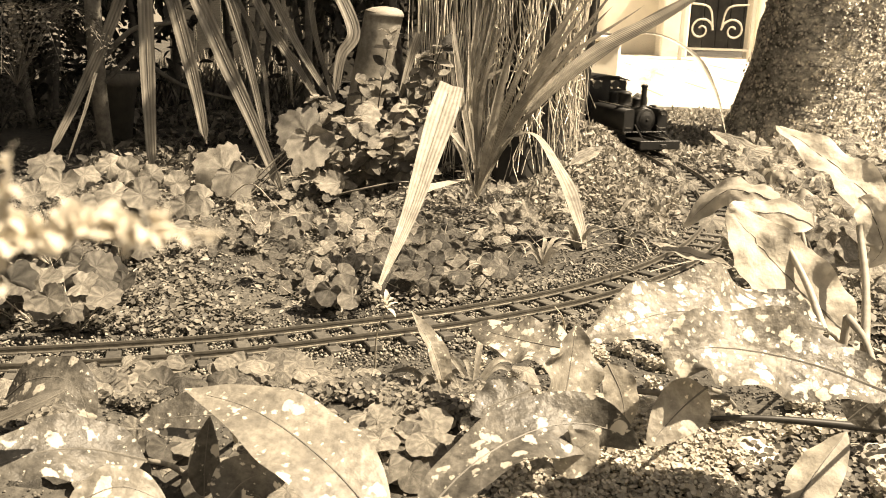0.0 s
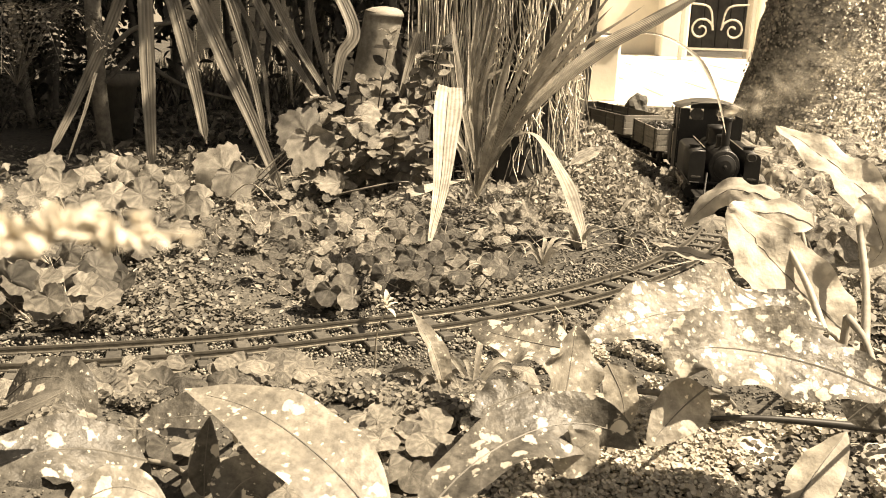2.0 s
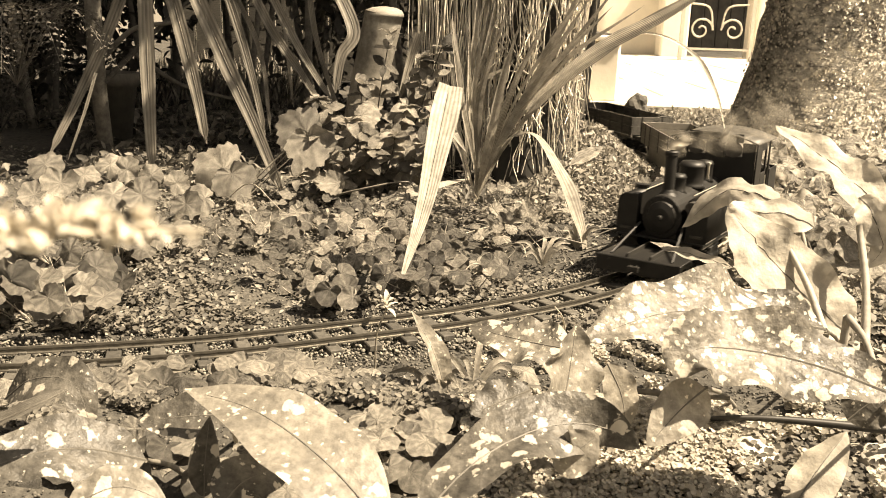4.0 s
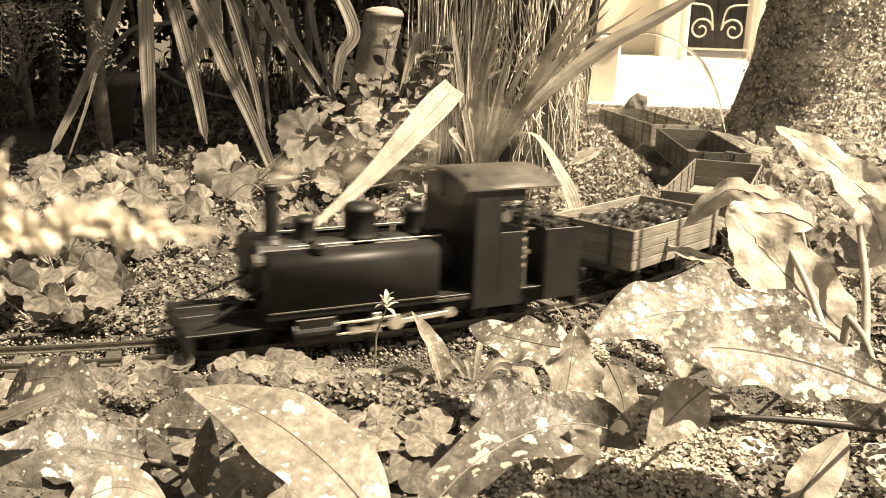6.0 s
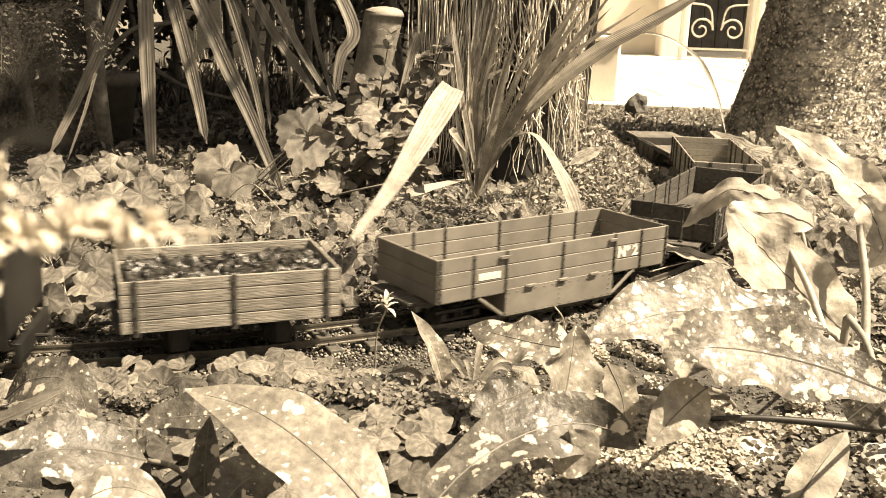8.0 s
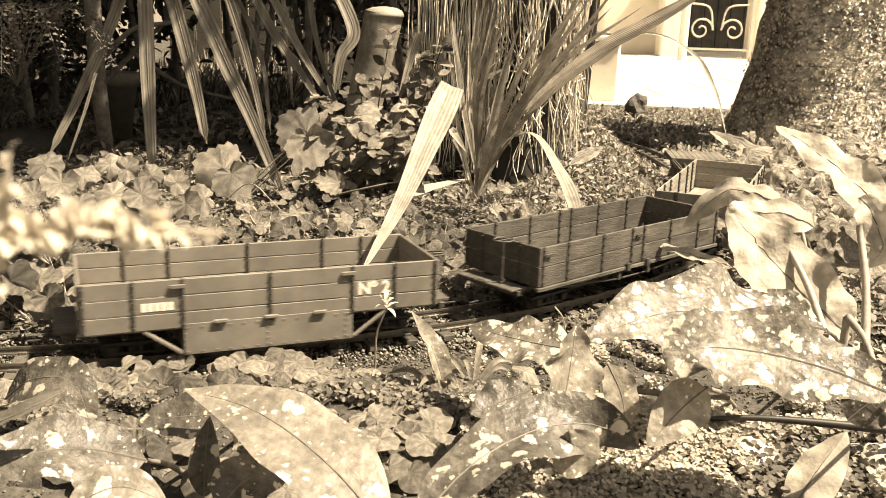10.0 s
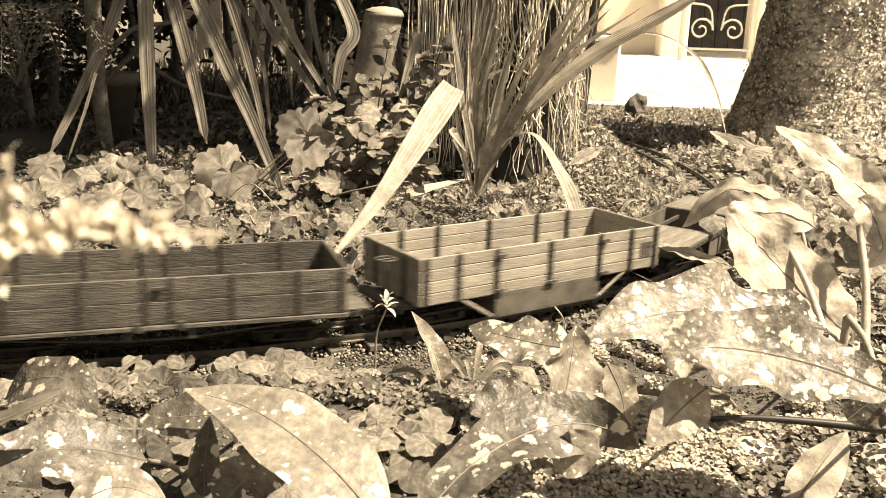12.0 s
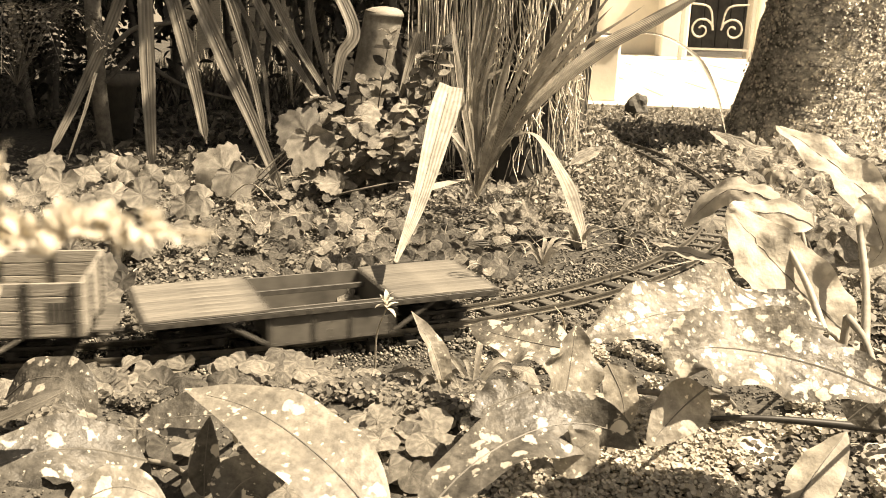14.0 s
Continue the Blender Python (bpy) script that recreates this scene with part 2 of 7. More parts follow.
def disc_leaf(kind="heart", size=1.0, seed=0, rings=5, cup=0.15, wave=0.06):
    """A flat-growing leaf, stalk joint at the origin, tip towards +x: heart, round or lobed outline, with pleats along its veins."""
    rng = random.Random(seed)
    ph = rng.uniform(0, 6)
    seg = 60 if kind == "lobed" else 36
    bm = B()
    uv = bm.loops.layers.uv.new("UVMap")
    c = bm.verts.new((0, 0, 0))
    prev = None
    for r in range(1, rings + 1):
        ring = []
        for i in range(seg):
            a = -math.pi + 2 * math.pi * (i + 0.5) / seg
            tooth = ((i % 3) - 1)
            if kind == "heart":
                rad = 0.60 + 0.40 * abs(math.cos(a / 2)) ** 3 - 0.46 * max(0, math.cos(a - math.pi)) ** 5 + 0.018 * tooth
            elif kind == "round":
                rad = 0.8 - 0.40 * max(0, math.cos(a - math.pi)) ** 7 + 0.06 * math.cos(a * 9 + ph) + 0.02 * tooth
            else:
                rad = (0.80 + 0.16 * abs(math.cos(a * 2.5)) ** 1.4 + 0.045 * tooth) * (0.22 + 0.86 * max(0.0, math.cos(a * 0.5)) ** 1.3)
            q = r / rings
            rr = (rad if r == rings else rad - 0.03 * tooth) * q * size
            z = size * (cup * q * q + wave * q * math.sin(a * 3 + ph) + (0.022 if kind == "heart" else 0.018) * q * math.cos(a * 10) + 0.06 * q * q * math.sin(a * 5 + ph * 2))
            ring.append(bm.verts.new((rr * math.cos(a), rr * math.sin(a), z)))
        for i in range(seg):
            f = bm.faces.new((c, ring[i], ring[(i + 1) % seg]) if prev is None else (prev[i], ring[i], ring[(i + 1) % seg], prev[(i + 1) % seg]))
            f.smooth = True
            rows = ((r - 1, i), (r, i), (r, i + 1)) if prev is None else ((r - 1, i), (r, i), (r, i + 1), (r - 1, i + 1))
            for lp, (rr, k) in zip(f.loops, rows):
                lp[uv].uv = (rr / rings, k / seg)
        prev = ring
    return bm


def scatter(name, positions, normals, sizes, template, faces, mat, parent=None, seed=1, tilt=0.5):
    """Thousands of small like leaves or pebbles as one mesh; template is an (n, 3) array."""
    rng = np.random.default_rng(seed)
    n, k = len(positions), len(template)
    az = rng.uniform(0, 2 * np.pi, n)
    nrm = np.asarray(normals) + rng.normal(0, tilt, (n, 3))
    nrm /= np.linalg.norm(nrm, axis=1)[:, None]
    ref = np.stack([np.cos(az), np.sin(az), rng.normal(0, 0.1, n)], 1)
    u = np.cross(nrm, ref)
    u /= np.linalg.norm(u, axis=1)[:, None]
    v = np.cross(nrm, u)
    sz = np.asarray(sizes)[:, None, None]
    verts = np.asarray(positions)[:, None, :] + sz * (template[None, :, 0:1] * u[:, None] + template[None, :, 1:2] * v[:, None] + template[None, :, 2:3] * nrm[:, None])
    allf = (np.asarray(faces)[None] + (np.arange(n) * k)[:, None, None]).reshape(-1, len(faces[0]))
    me = bpy.data.meshes.new(name)
    me.vertices.add(n * k)
    me.vertices.foreach_set("co", verts.reshape(-1).astype(np.float32))
    fl = len(faces[0])
    me.loops.add(len(allf) * fl)
    me.loops.foreach_set("vertex_index", allf.reshape(-1).astype(np.int32))
    me.polygons.add(len(allf))
    me.polygons.foreach_set("loop_start", (np.arange(len(allf)) * fl).astype(np.int32))
    me.update(calc_edges=True)
    me.validate()
    me.materials.append(mat)
    ob = new(name, me)
    if parent:
        ob.parent = parent
    return ob


ROUND_LEAF = np.array([(0, 0, 0)] + [(math.cos(a) * (1 if a else 0.8), math.sin(a), 0.18 + 0.1 * math.sin(2 * a)) for a in np.arange(7) * 2 * math.pi / 7])
ROUND_FACES = [(0, i + 1, (i + 1) % 7 + 1) for i in range(7)]
OVAL_LEAF = np.array([(-1, 0, 0), (-0.3, 0.42, 0.12), (-0.3, -0.42, 0.12), (0.4, 0.36, 0.1), (0.4, -0.36, 0.1), (1, 0, -0.15), (0, 0, -0.02)])
OVAL_FACES = [(0, 6, 1), (0, 2, 6), (1, 6, 3), (2, 4, 6), (3, 6, 5), (4, 5, 6)]
PEBBLE = np.array([(0.9, 0.1, 0), (-0.8, 0.3, 0.1), (0.1, 0.9, -0.1), (0.0, -0.8, 0.05), (0.1, 0.1, 0.7), (-0.1, 0.0, -0.7)])
PEBBLE_FACES = [(0, 2, 4), (2, 1, 4), (1, 3, 4), (3, 0, 4), (2, 0, 5), (1, 2, 5), (3, 1, 5), (0, 3, 5)]

# ---------------------------------------------------------------- the line of the railway
TRACK = [(0.17, 5.30), (0.16, 4.40), (0.17, 3.70), (0.22, 3.22), (0.33, 2.93), (0.44, 2.70), (0.52, 2.45), (0.546, 2.20), (0.547, 2.00), (0.528, 1.82),
         (0.497, 1.66), (0.445, 1.52), (0.385, 1.405), (0.307, 1.293), (0.225, 1.204), (0.155, 1.140), (0.075, 1.083), (0.0, 1.037), (-0.107, 0.984), (-0.22, 0.932),
         (-0.33, 0.895), (-0.434, 0.868), (-0.60, 0.835), (-0.85, 0.80), (-1.3, 0.77), (-1.9, 0.76), (-3.2, 0.78), (-4.6, 0.80)]
GAUGE = 0.045
LINE = np.array([tuple(p)[:2] for p in spline([(x, y, 0) for x, y in TRACK], 1350)])
ARC = np.concatenate([[0], np.cumsum(np.linalg.norm(np.diff(LINE, axis=0), axis=1))])


def on_line(s):
    return np.array([np.interp(s, ARC, LINE[:, 0]), np.interp(s, ARC, LINE[:, 1])])


def ground_height(x, y):
    """Lie of the land: level along the track, a bank inside the far curve, gentle bumps elsewhere."""
    d = np.min(np.hypot(LINE[::5, 0] - x, LINE[::5, 1] - y))
    off = min(1.0, max(0.0, (d - 0.06) / 0.12))
    bank = 0.075 * math.exp(-((x - 0.33) / 0.13) ** 2 - ((y - 2.2) / 0.42) ** 2)
    near = 0.02 * math.exp(-((y - 0.72) / 0.12) ** 2)
    bumps = 0.018 * noise.noise((x * 5, y * 5, 0)) + 0.007 * noise.noise((x * 19, y * 19, 3))
    return -0.012 - 0.007 * (1 - off) + off * (bank + near + bumps * (1 if y < 3.2 else 0.4))


def graded(lo, hi, fine_lo, fine_hi, step, k):
    inner = list(np.arange(fine_lo, fine_hi + step / 2, step))
    a = [fine_lo - (fine_lo - lo) * (i / k) ** 3 for i in range(k, 0, -1)]
    b = [fine_hi + (hi - fine_hi) * (i / k) ** 3 for i in range(1, k + 1)]
    return a + inner + b


def build_ground():
    xs = graded(-60, 60, -1.4, 1.6, 0.02, 14)
    ys = graded(-40, 120, 0.3, 3.3, 0.02, 16)
    verts = [(x, y, ground_height(x, y)) for y in ys for x in xs]
    nx = len(xs)
    faces = [(j * nx + i, j * nx + i + 1, (j + 1) * nx + i + 1, (j + 1) * nx + i) for j in range(len(ys) - 1) for i in range(nx - 1)]
    me = bpy.data.meshes.new("ground")
    me.from_pydata(verts, [], faces)
    me.materials.append(M["soil"])
    smooth(me)
    return tagged(new("ground", me), "dark damp garden soil with fine litter", "ground", kind="structure")


ground = build_ground()


def build_track():
    root = thing("railway_track", "narrow model railway track on stone ballast", "railway track", kind="structure")
    for side in (-1, 1):
        prof = [(-0.0012, 0.0), (0.0012, 0.0), (0.0013, -0.0022), (0.0006, -0.0028), (0.0006, -0.0058), (0.0026, -0.0066), (0.0026, -0.0075),
                (-0.0026, -0.0075), (-0.0026, -0.0066), (-0.0006, -0.0058), (-0.0006, -0.0028), (-0.0013, -0.0022)]
        bm = B()
        prev = None
        for s in np.arange(0.6, ARC[-1] - 0.05, 0.018):
            p, q = on_line(s), on_line(s + 0.004)
            d = (q - p) / np.linalg.norm(q - p)
            nrm = np.array([-d[1], d[0]])
            ring = [bm.verts.new((*(p + nrm * (side * (GAUGE / 2 + 0.0012) + a)), z)) for a, z in prof]
            if prev:
                for i in range(len(prof)):
                    f = bm.faces.new((prev[i], prev[(i + 1) % len(prof)], ring[(i + 1) % len(prof)], ring[i]))
            prev = ring
        part("rail", bm, M["rail"], root, "dull brown metal rail")
    bm = B()
    box(bm, -0.0075, 0.0075, -0.043, 0.043, -0.0155, -0.0078, 0.001)
    for side, k in product((-1, 1), (-1, 1)):
        y = side * (GAUGE / 2 + 0.0012) + k * 0.0042
        box(bm, -0.004, 0.004, y - 0.0016, y + 0.0016, -0.008, -0.0048, 0.0005)
    sl = mesh_of("sleeper", bm, M["sleeper"])
    rng = random.Random(4)
    for s in np.arange(0.62, ARC[-1] - 0.06, 0.044):
        p, q = on_line(s), on_line(s + 0.004)
        a = math.degrees(math.atan2(q[1] - p[1], q[0] - p[0]))
        part("sleeper", sl, None, root, m=pose(p[0], p[1], rng.uniform(-0.0006, 0.0004), 0, 0, a + rng.uniform(-1.5, 1.5)))
    return root


track = build_track()


def build_ballast():
    rng = np.random.default_rng(5)
    n = 48000
    s = rng.uniform(2.4, 5.4, n)
    p = np.stack([np.interp(s, ARC, LINE[:, 0]), np.interp(s, ARC, LINE[:, 1])], 1)
    q = np.stack([np.interp(s + 0.004, ARC, LINE[:, 0]), np.interp(s + 0.004, ARC, LINE[:, 1])], 1)
    d = (q - p) / np.linalg.norm(q - p, axis=1)[:, None]
    off = rng.normal(0, 0.036, n).clip(-0.085, 0.085)
    pos = p + np.stack([-d[:, 1], d[:, 0]], 1) * off[:, None]
    z = -0.0136 + rng.uniform(-0.003, 0.002, n) + np.maximum(0, np.abs(off) - 0.055) * 0.06
    pts = np.concatenate([pos, z[:, None]], 1)
    ob = scatter("ballast", pts, np.tile((0, 0, 1.0), (n, 1)), rng.uniform(0.0012, 0.0036, n), PEBBLE, PEBBLE_FACES, M["ballast"], tilt=0.8)
    return tagged(ob, "pale crushed stone ballast between the sleepers", "ballast", kind="stuff")


build_ballast()

# ---------------------------------------------------------------- the train
def planks(root, name, mat, x0, x1, y0, y1, z0, z1, count, gap=0.0007, bevel=0.0006):
    """A side or end of a wagon laid up of level boards."""
    h = (z1 - z0) / count
    bm = B()
    box(bm, x0, x1, y0, y1, gap / 2, h - gap / 2, bevel)
    me = mesh_of(name, bm, mat)
    return [part(name, me, mat, root, m=pose(0, 0, z0 + i * h)) for i in range(count)]


def strap_mesh(h, w=0.004, t=0.0016, bolts=4, name="strap"):
    """An upright iron strap with bolt heads, standing on z = 0, facing +y."""
    bm = B()
    box(bm, -w / 2, w / 2, 0, t, 0, h, 0.0004)
    for i in range(bolts):
        z = h * (i + 0.5) / bolts
        rod(bm, (0, t, z), (0, t + 0.0014, z), 0.0012, 0.0009, 6)
    return mesh_of(name, bm, M["iron"])


def wheelset(root, x, r=0.0115, name="wheelset", parent=None):
    bm = B()
    for side in (-1, 1):
        m = pose(x, side * 0.0195, r - 0.0004, 90)
        lathe(bm, m, [(r * 0.3, -0.004), (r, -0.003), (r, 0.002), (r + 0.0016, 0.0025), (r + 0.0016, 0.0035), (r * 0.3, 0.004)] if side > 0 else
              [(r * 0.3, -0.004), (r + 0.0016, -0.0035), (r + 0.0016, -0.0025), (r, -0.002), (r, 0.003), (r * 0.3, 0.004)], 18)
    rod(bm, (x, -0.03, r), (x, 0.03, r), 0.002, seg=8)
    return part(name, bm, M["black2"], parent or root)


def bogie(root, x):
    bm = B()
    for s in (-1, 1):
        y = s * 0.031
        box(bm, x - 0.033, x + 0.033, y - 0.002, y + 0.002, 0.0155, 0.0195, 0.0006)
        box(bm, x - 0.02, x + 0.02, y - 0.002, y + 0.002, 0.0055, 0.0085, 0.0006)
        for k in (-1, 1):
            rod(bm, (x + k * 0.033, y, 0.0175), (x + k * 0.02, y, 0.007), 0.0016, seg=6)
            box(bm, x + k * 0.0225 - 0.0045, x + k * 0.0225 + 0.0045, y - 0.0025, y + s * 0.0045 + 0.0002, 0.007, 0.016, 0.0008)
        for k in (-0.004, 0.004):
            rod(bm, (x + k, y, 0.008), (x + k, y, 0.017), 0.0026, seg=8)
    box(bm, x - 0.008, x + 0.008, -0.03, 0.03, 0.013, 0.022, 0.001)
    b = part("bogie", bm, M["black2"], root, "black bar-frame bogie")
    for k in (-0.0225, 0.0225):
        wheelset(root, x + k, 0.0105, "wheelset", b)
    return b


def coupler(root, x, z=0.022):
    s = 1 if x > 0 else -1
    bm = B()
    rod(bm, (x, 0, z), (x + s * 0.012, 0, z), 0.0022, seg=8)
    box(bm, min(x + s * 0.011, x + s * 0.015), max(x + s * 0.011, x + s * 0.015), -0.008, 0.008, z - 0.004, z + 0.004, 0.001)
    rod(bm, (x + s * 0.014, 0, z - 0.004), (x + s * 0.030, 0, z - 0.004), 0.0011, seg=6)
    part("coupler", bm, M["black2"], root, "black buffer and chain coupling")


def brake_column(root, x, y, z0, z1):
    bm = B()
    rod(bm, (x, y, z0), (x, y, z1), 0.0016, seg=8)
    box(bm, x - 0.003, x + 0.003, y - 0.003, y + 0.003, z0, z0 + 0.003)
    rim = [(0.011 * math.cos(a), 0.011 * math.sin(a)) for a in np.arange(17) * 2 * math.pi / 16]
    for (a, b), (c, d) in zip(rim, rim[1:]):
        rod(bm, (x + a, y + b, z1), (x + c, y + d, z1), 0.0011, seg=5)
    for k in range(4):
        rod(bm, (x, y, z1), (x + rim[k * 4][0], y + rim[k * 4][1], z1), 0.0008, seg=5)
    part("brake_wheel", bm, M["iron"], root, "rusty brake column with a handwheel")


def letters(root, text, x, y, z, size):
    """Raised lettering facing +y, reading along -x."""
    cu = bpy.data.curves.new("lettering", "FONT")
    cu.body, cu.size, cu.extrude, cu.offset, cu.align_x = text, size, 0.0002, 0.0005, "CENTER"
    ob = new("lettering", cu)
    me = bpy.data.meshes.new_from_object(ob.evaluated_get(bpy.context.evaluated_depsgraph_get()))
    bpy.data.objects.remove(ob)
    me.materials.append(M["white"])
    part("lettering", me, None, root, "white painted lettering", m=Matrix.Translation((x, y, z)) @ Matrix(((-1, 0, 0, 0), (0, 0, 1, 0), (0, 1, 0, 0), (0, 0, 0, 1))))


def wagon_body(root, half, w, z0, z1, mat, count, t=0.003, floor_z=None):
    """Two sides, two ends and a floor, of boards."""
    planks(root, "side_plank", mat, -half, half, w - t, w, z0, z1, count)
    planks(root, "side_plank", mat, -half, half, -w, -w + t, z0, z1, count)
    for k in (-1, 1):
        planks(root, "end_plank", mat, min(k * half, k * (half - t)), max(k * half, k * (half - t)), -w + t + 0.0003, w - t - 0.0003, z0, z1, count)


def deck(root, mat, x0, x1, w, z0, z1, count, name="floor_plank"):
    bm = B()
    d = 2 * w / count
    box(bm, x0, x1, 0.0003, d - 0.0003, z0, z1, 0.0005)
    me = mesh_of(name, bm, mat)
    for i in range(count):
        part(name, me, mat, root, m=pose(0, -w + i * d, 0))


def well(root, mat, half, w, z0, z1, rivets=7):
    """The deep part between the bogies: riveted plates."""
    for s in (-1, 1):
        bm = B()
        box(bm, -half, half, min(s * w, s * (w - 0.002)), max(s * w, s * (w - 0.002)), z0, z1, 0.0004)
        for i in range(rivets):
            x = -half + 0.004 + (2 * half - 0.008) * i / (rivets - 1)
            for z in (z0 + 0.003, z1 - 0.004):
                rod(bm, (x, s * w, z), (x, s * (w + 0.0009), z), 0.001, 0.0007, 6)
        for x in (-half + 0.004, 0, half - 0.004):
            for k in range(5):
                z = z0 + 0.004 + (z1 - z0 - 0.008) * k / 4
                rod(bm, (x + 0.003, s * w, z), (x + 0.003, s * (w + 0.0009), z), 0.001, 0.0007, 6)
        part("well_side", bm, mat, root, "riveted plate of the deep well")
    for k in (-1, 1):
        bm = box(B(), min(k * half, k * (half - 0.002)), max(k * half, k * (half - 0.002)), -w + 0.0022, w - 0.0022, z0, z1)
        part("well_end", bm, mat, root)
    part("well_floor", box(B(), -half + 0.0022, half - 0.0022, -w + 0.0022, w - 0.0022, z0 + 0.0002, z0 + 0.002), mat, root)


def frame_bars(root, half, z=0.030, y=0.034):
    bm = B()
    for s in (-1, 1):
        box(bm, -half, half, s * y - 0.002, s * y + 0.002, z - 0.006, z, 0.0005)
    for k in (-1, 1):
        box(bm, k * half - 0.003, k * half + 0.003, -0.045, 0.045, z - 0.0062, z + 0.0004, 0.0006)
    part("underframe", bm, M["iron"], root, "dark iron underframe")


def braces(root, x_in, x_out, w, z_low, z_high, mat):
    for k, s in product((-1, 1), (-1, 1)):
        bm = rod(B(), (k * x_in, s * (w - 0.002), z_low), (k * x_out, s * (w - 0.002), z_high), 0.0021, seg=6)
        part("diagonal_brace", bm, mat, root)


def coal_wagon():
    root = thing("coal_wagon", "four-wheeled planked wooden wagon loaded with dark coal", "wagon", "train")
    half, w, z0, z1 = 0.106, 0.064, 0.038, 0.090
    wagon_body(root, half, w, z0, z1, M["wood"], 4)
    deck(root, M["darkwood"], -half + 0.004, half - 0.004, w - 0.004, 0.0385, 0.0412, 8)
    me = strap_mesh(z1 - z0 + 0.004, 0.0055, bolts=4)
    for s, x in product((1, -1), (-0.092, 0.0, 0.092)):
        part("strap", me, None, root, m=pose(x, s * w, z0 - 0.003, 0, 0, 0 if s > 0 else 180))
    for s, y in product((1, -1), (-0.03, 0.03)):
        part("strap", me, None, root, m=pose(s * half, y, z0 - 0.003, 0, 0, -90 if s > 0 else 90))
    frame_bars(root, half + 0.004, 0.0395, 0.036)
    for x in (-0.052, 0.052):
        ws = wheelset(root, x, 0.014)
        for s in (-1, 1):
            part("axle_guard", box(B(), x - 0.008, x + 0.008, s * 0.036 - 0.004, s * 0.036 + 0.004, 0.007, 0.034, 0.001), M["black2"], root)
    for k in (-1, 1):
        coupler(root, k * (half + 0.007), 0.03)
    rng = random.Random(8)
    bm = B()
    for i in range(420):
        r = rng.uniform(0.003, 0.0065)
        x, y = rng.uniform(-half + 0.008, half - 0.008), rng.uniform(-w + 0.008, w - 0.008)
        z = 0.074 + 0.006 * math.cos(y * 25) + rng.uniform(-0.004, 0.004)
        res = bmesh.ops.create_icosphere(bm, subdivisions=1, radius=r, matrix=Matrix.Translation((x, y, z)) @ Euler((rng.random() * 6, rng.random() * 6, 0)).to_matrix().to_4x4() @ Matrix.Diagonal((1.3, 0.9, 0.75, 1)))
        for v in res["verts"]:
            v.co += Vector((rng.uniform(-1, 1), rng.uniform(-1, 1), rng.uniform(-1, 1))) * r * 0.28
    coal = part("coal_load", bm, M["coal"], root, "heap of broken coal lumps")
    bed = box(B(), -half + 0.004, half - 0.004, -w + 0.004, w - 0.004, 0.042, 0.072)
    part("coal_bed", bed, M["coal"], root)
    return root


def bogie_wagon_grey():
    root = thing("bogie_wagon", "long pale painted bogie wagon with a deep riveted well", "wagon", "train")
    half, w, z0, z1 = 0.180, 0.061, 0.038, 0.088
    wagon_body(root, half, w, z0, z1, M["grey"], 3)
    for k in (-1, 1):
        deck(root, M["palewood"], min(k * 0.086, k * (half - 0.004)), max(k * 0.086, k * (half - 0.004)), w - 0.004, 0.036, 0.039, 9)
    well(root, M["grey"], 0.085, w + 0.0004, 0.010, 0.042, 13)
    st = strap_mesh(z1 - z0, 0.0032, 0.0012, 6)
    for s, x in product((1, -1), (-0.176, -0.131, -0.085, 0.0, 0.085, 0.131, 0.176)):
        part("strap", st, None, root, m=pose(x, s * w, z0, 0, 0, 0 if s > 0 else 180))
        if abs(x) < 0.17:
            part("strap", st, None, root, m=pose(x, s * (w - 0.003), z0 + 0.001, 0, 0, 180 if s > 0 else 0))
    for x in (-0.085, 0.085):
        part("latch", box(B(), x - 0.002, x + 0.012, w + 0.001, w + 0.0035, z1 - 0.009, z1 - 0.005, 0.0005), M["grey"], root)
    for x in (-0.05, 0.0, 0.05):
        part("hinge", box(B(), x - 0.007, x + 0.007, w + 0.001, w + 0.004, z0 + 0.003, z0 + 0.0065, 0.0006), M["grey"], root)
    braces(root, 0.087, 0.122, w, 0.012, 0.037, M["grey"])
    frame_bars(root, half + 0.012, 0.034)
    bogie(root, 0.128)
    bogie(root, -0.128)
    part("end_platform", box(B(), half + 0.001, half + 0.022, -0.04, 0.04, 0.034, 0.038, 0.0008), M["darkwood"], root)
    part("end_platform", box(B(), -half - 0.022, -half - 0.001, -0.04, 0.04, 0.034, 0.038, 0.0008), M["darkwood"], root)
    for k in (-1, 1):
        coupler(root, k * (half + 0.016))
    brake_column(root, -half - 0.014, 0.014, 0.036, 0.082)
    letters(root, "N\u00ba 2", -0.108, w + 0.0002, z0 + 0.019, 0.018)
    bm = B()
    for i in range(5):
        box(bm, 0.094 + i * 0.0062, 0.0985 + i * 0.0062, w, w + 0.0005, z0 + 0.0195, z0 + 0.0275)
    part("marking", bm, M["white"], root, "white painted marking")
    return root


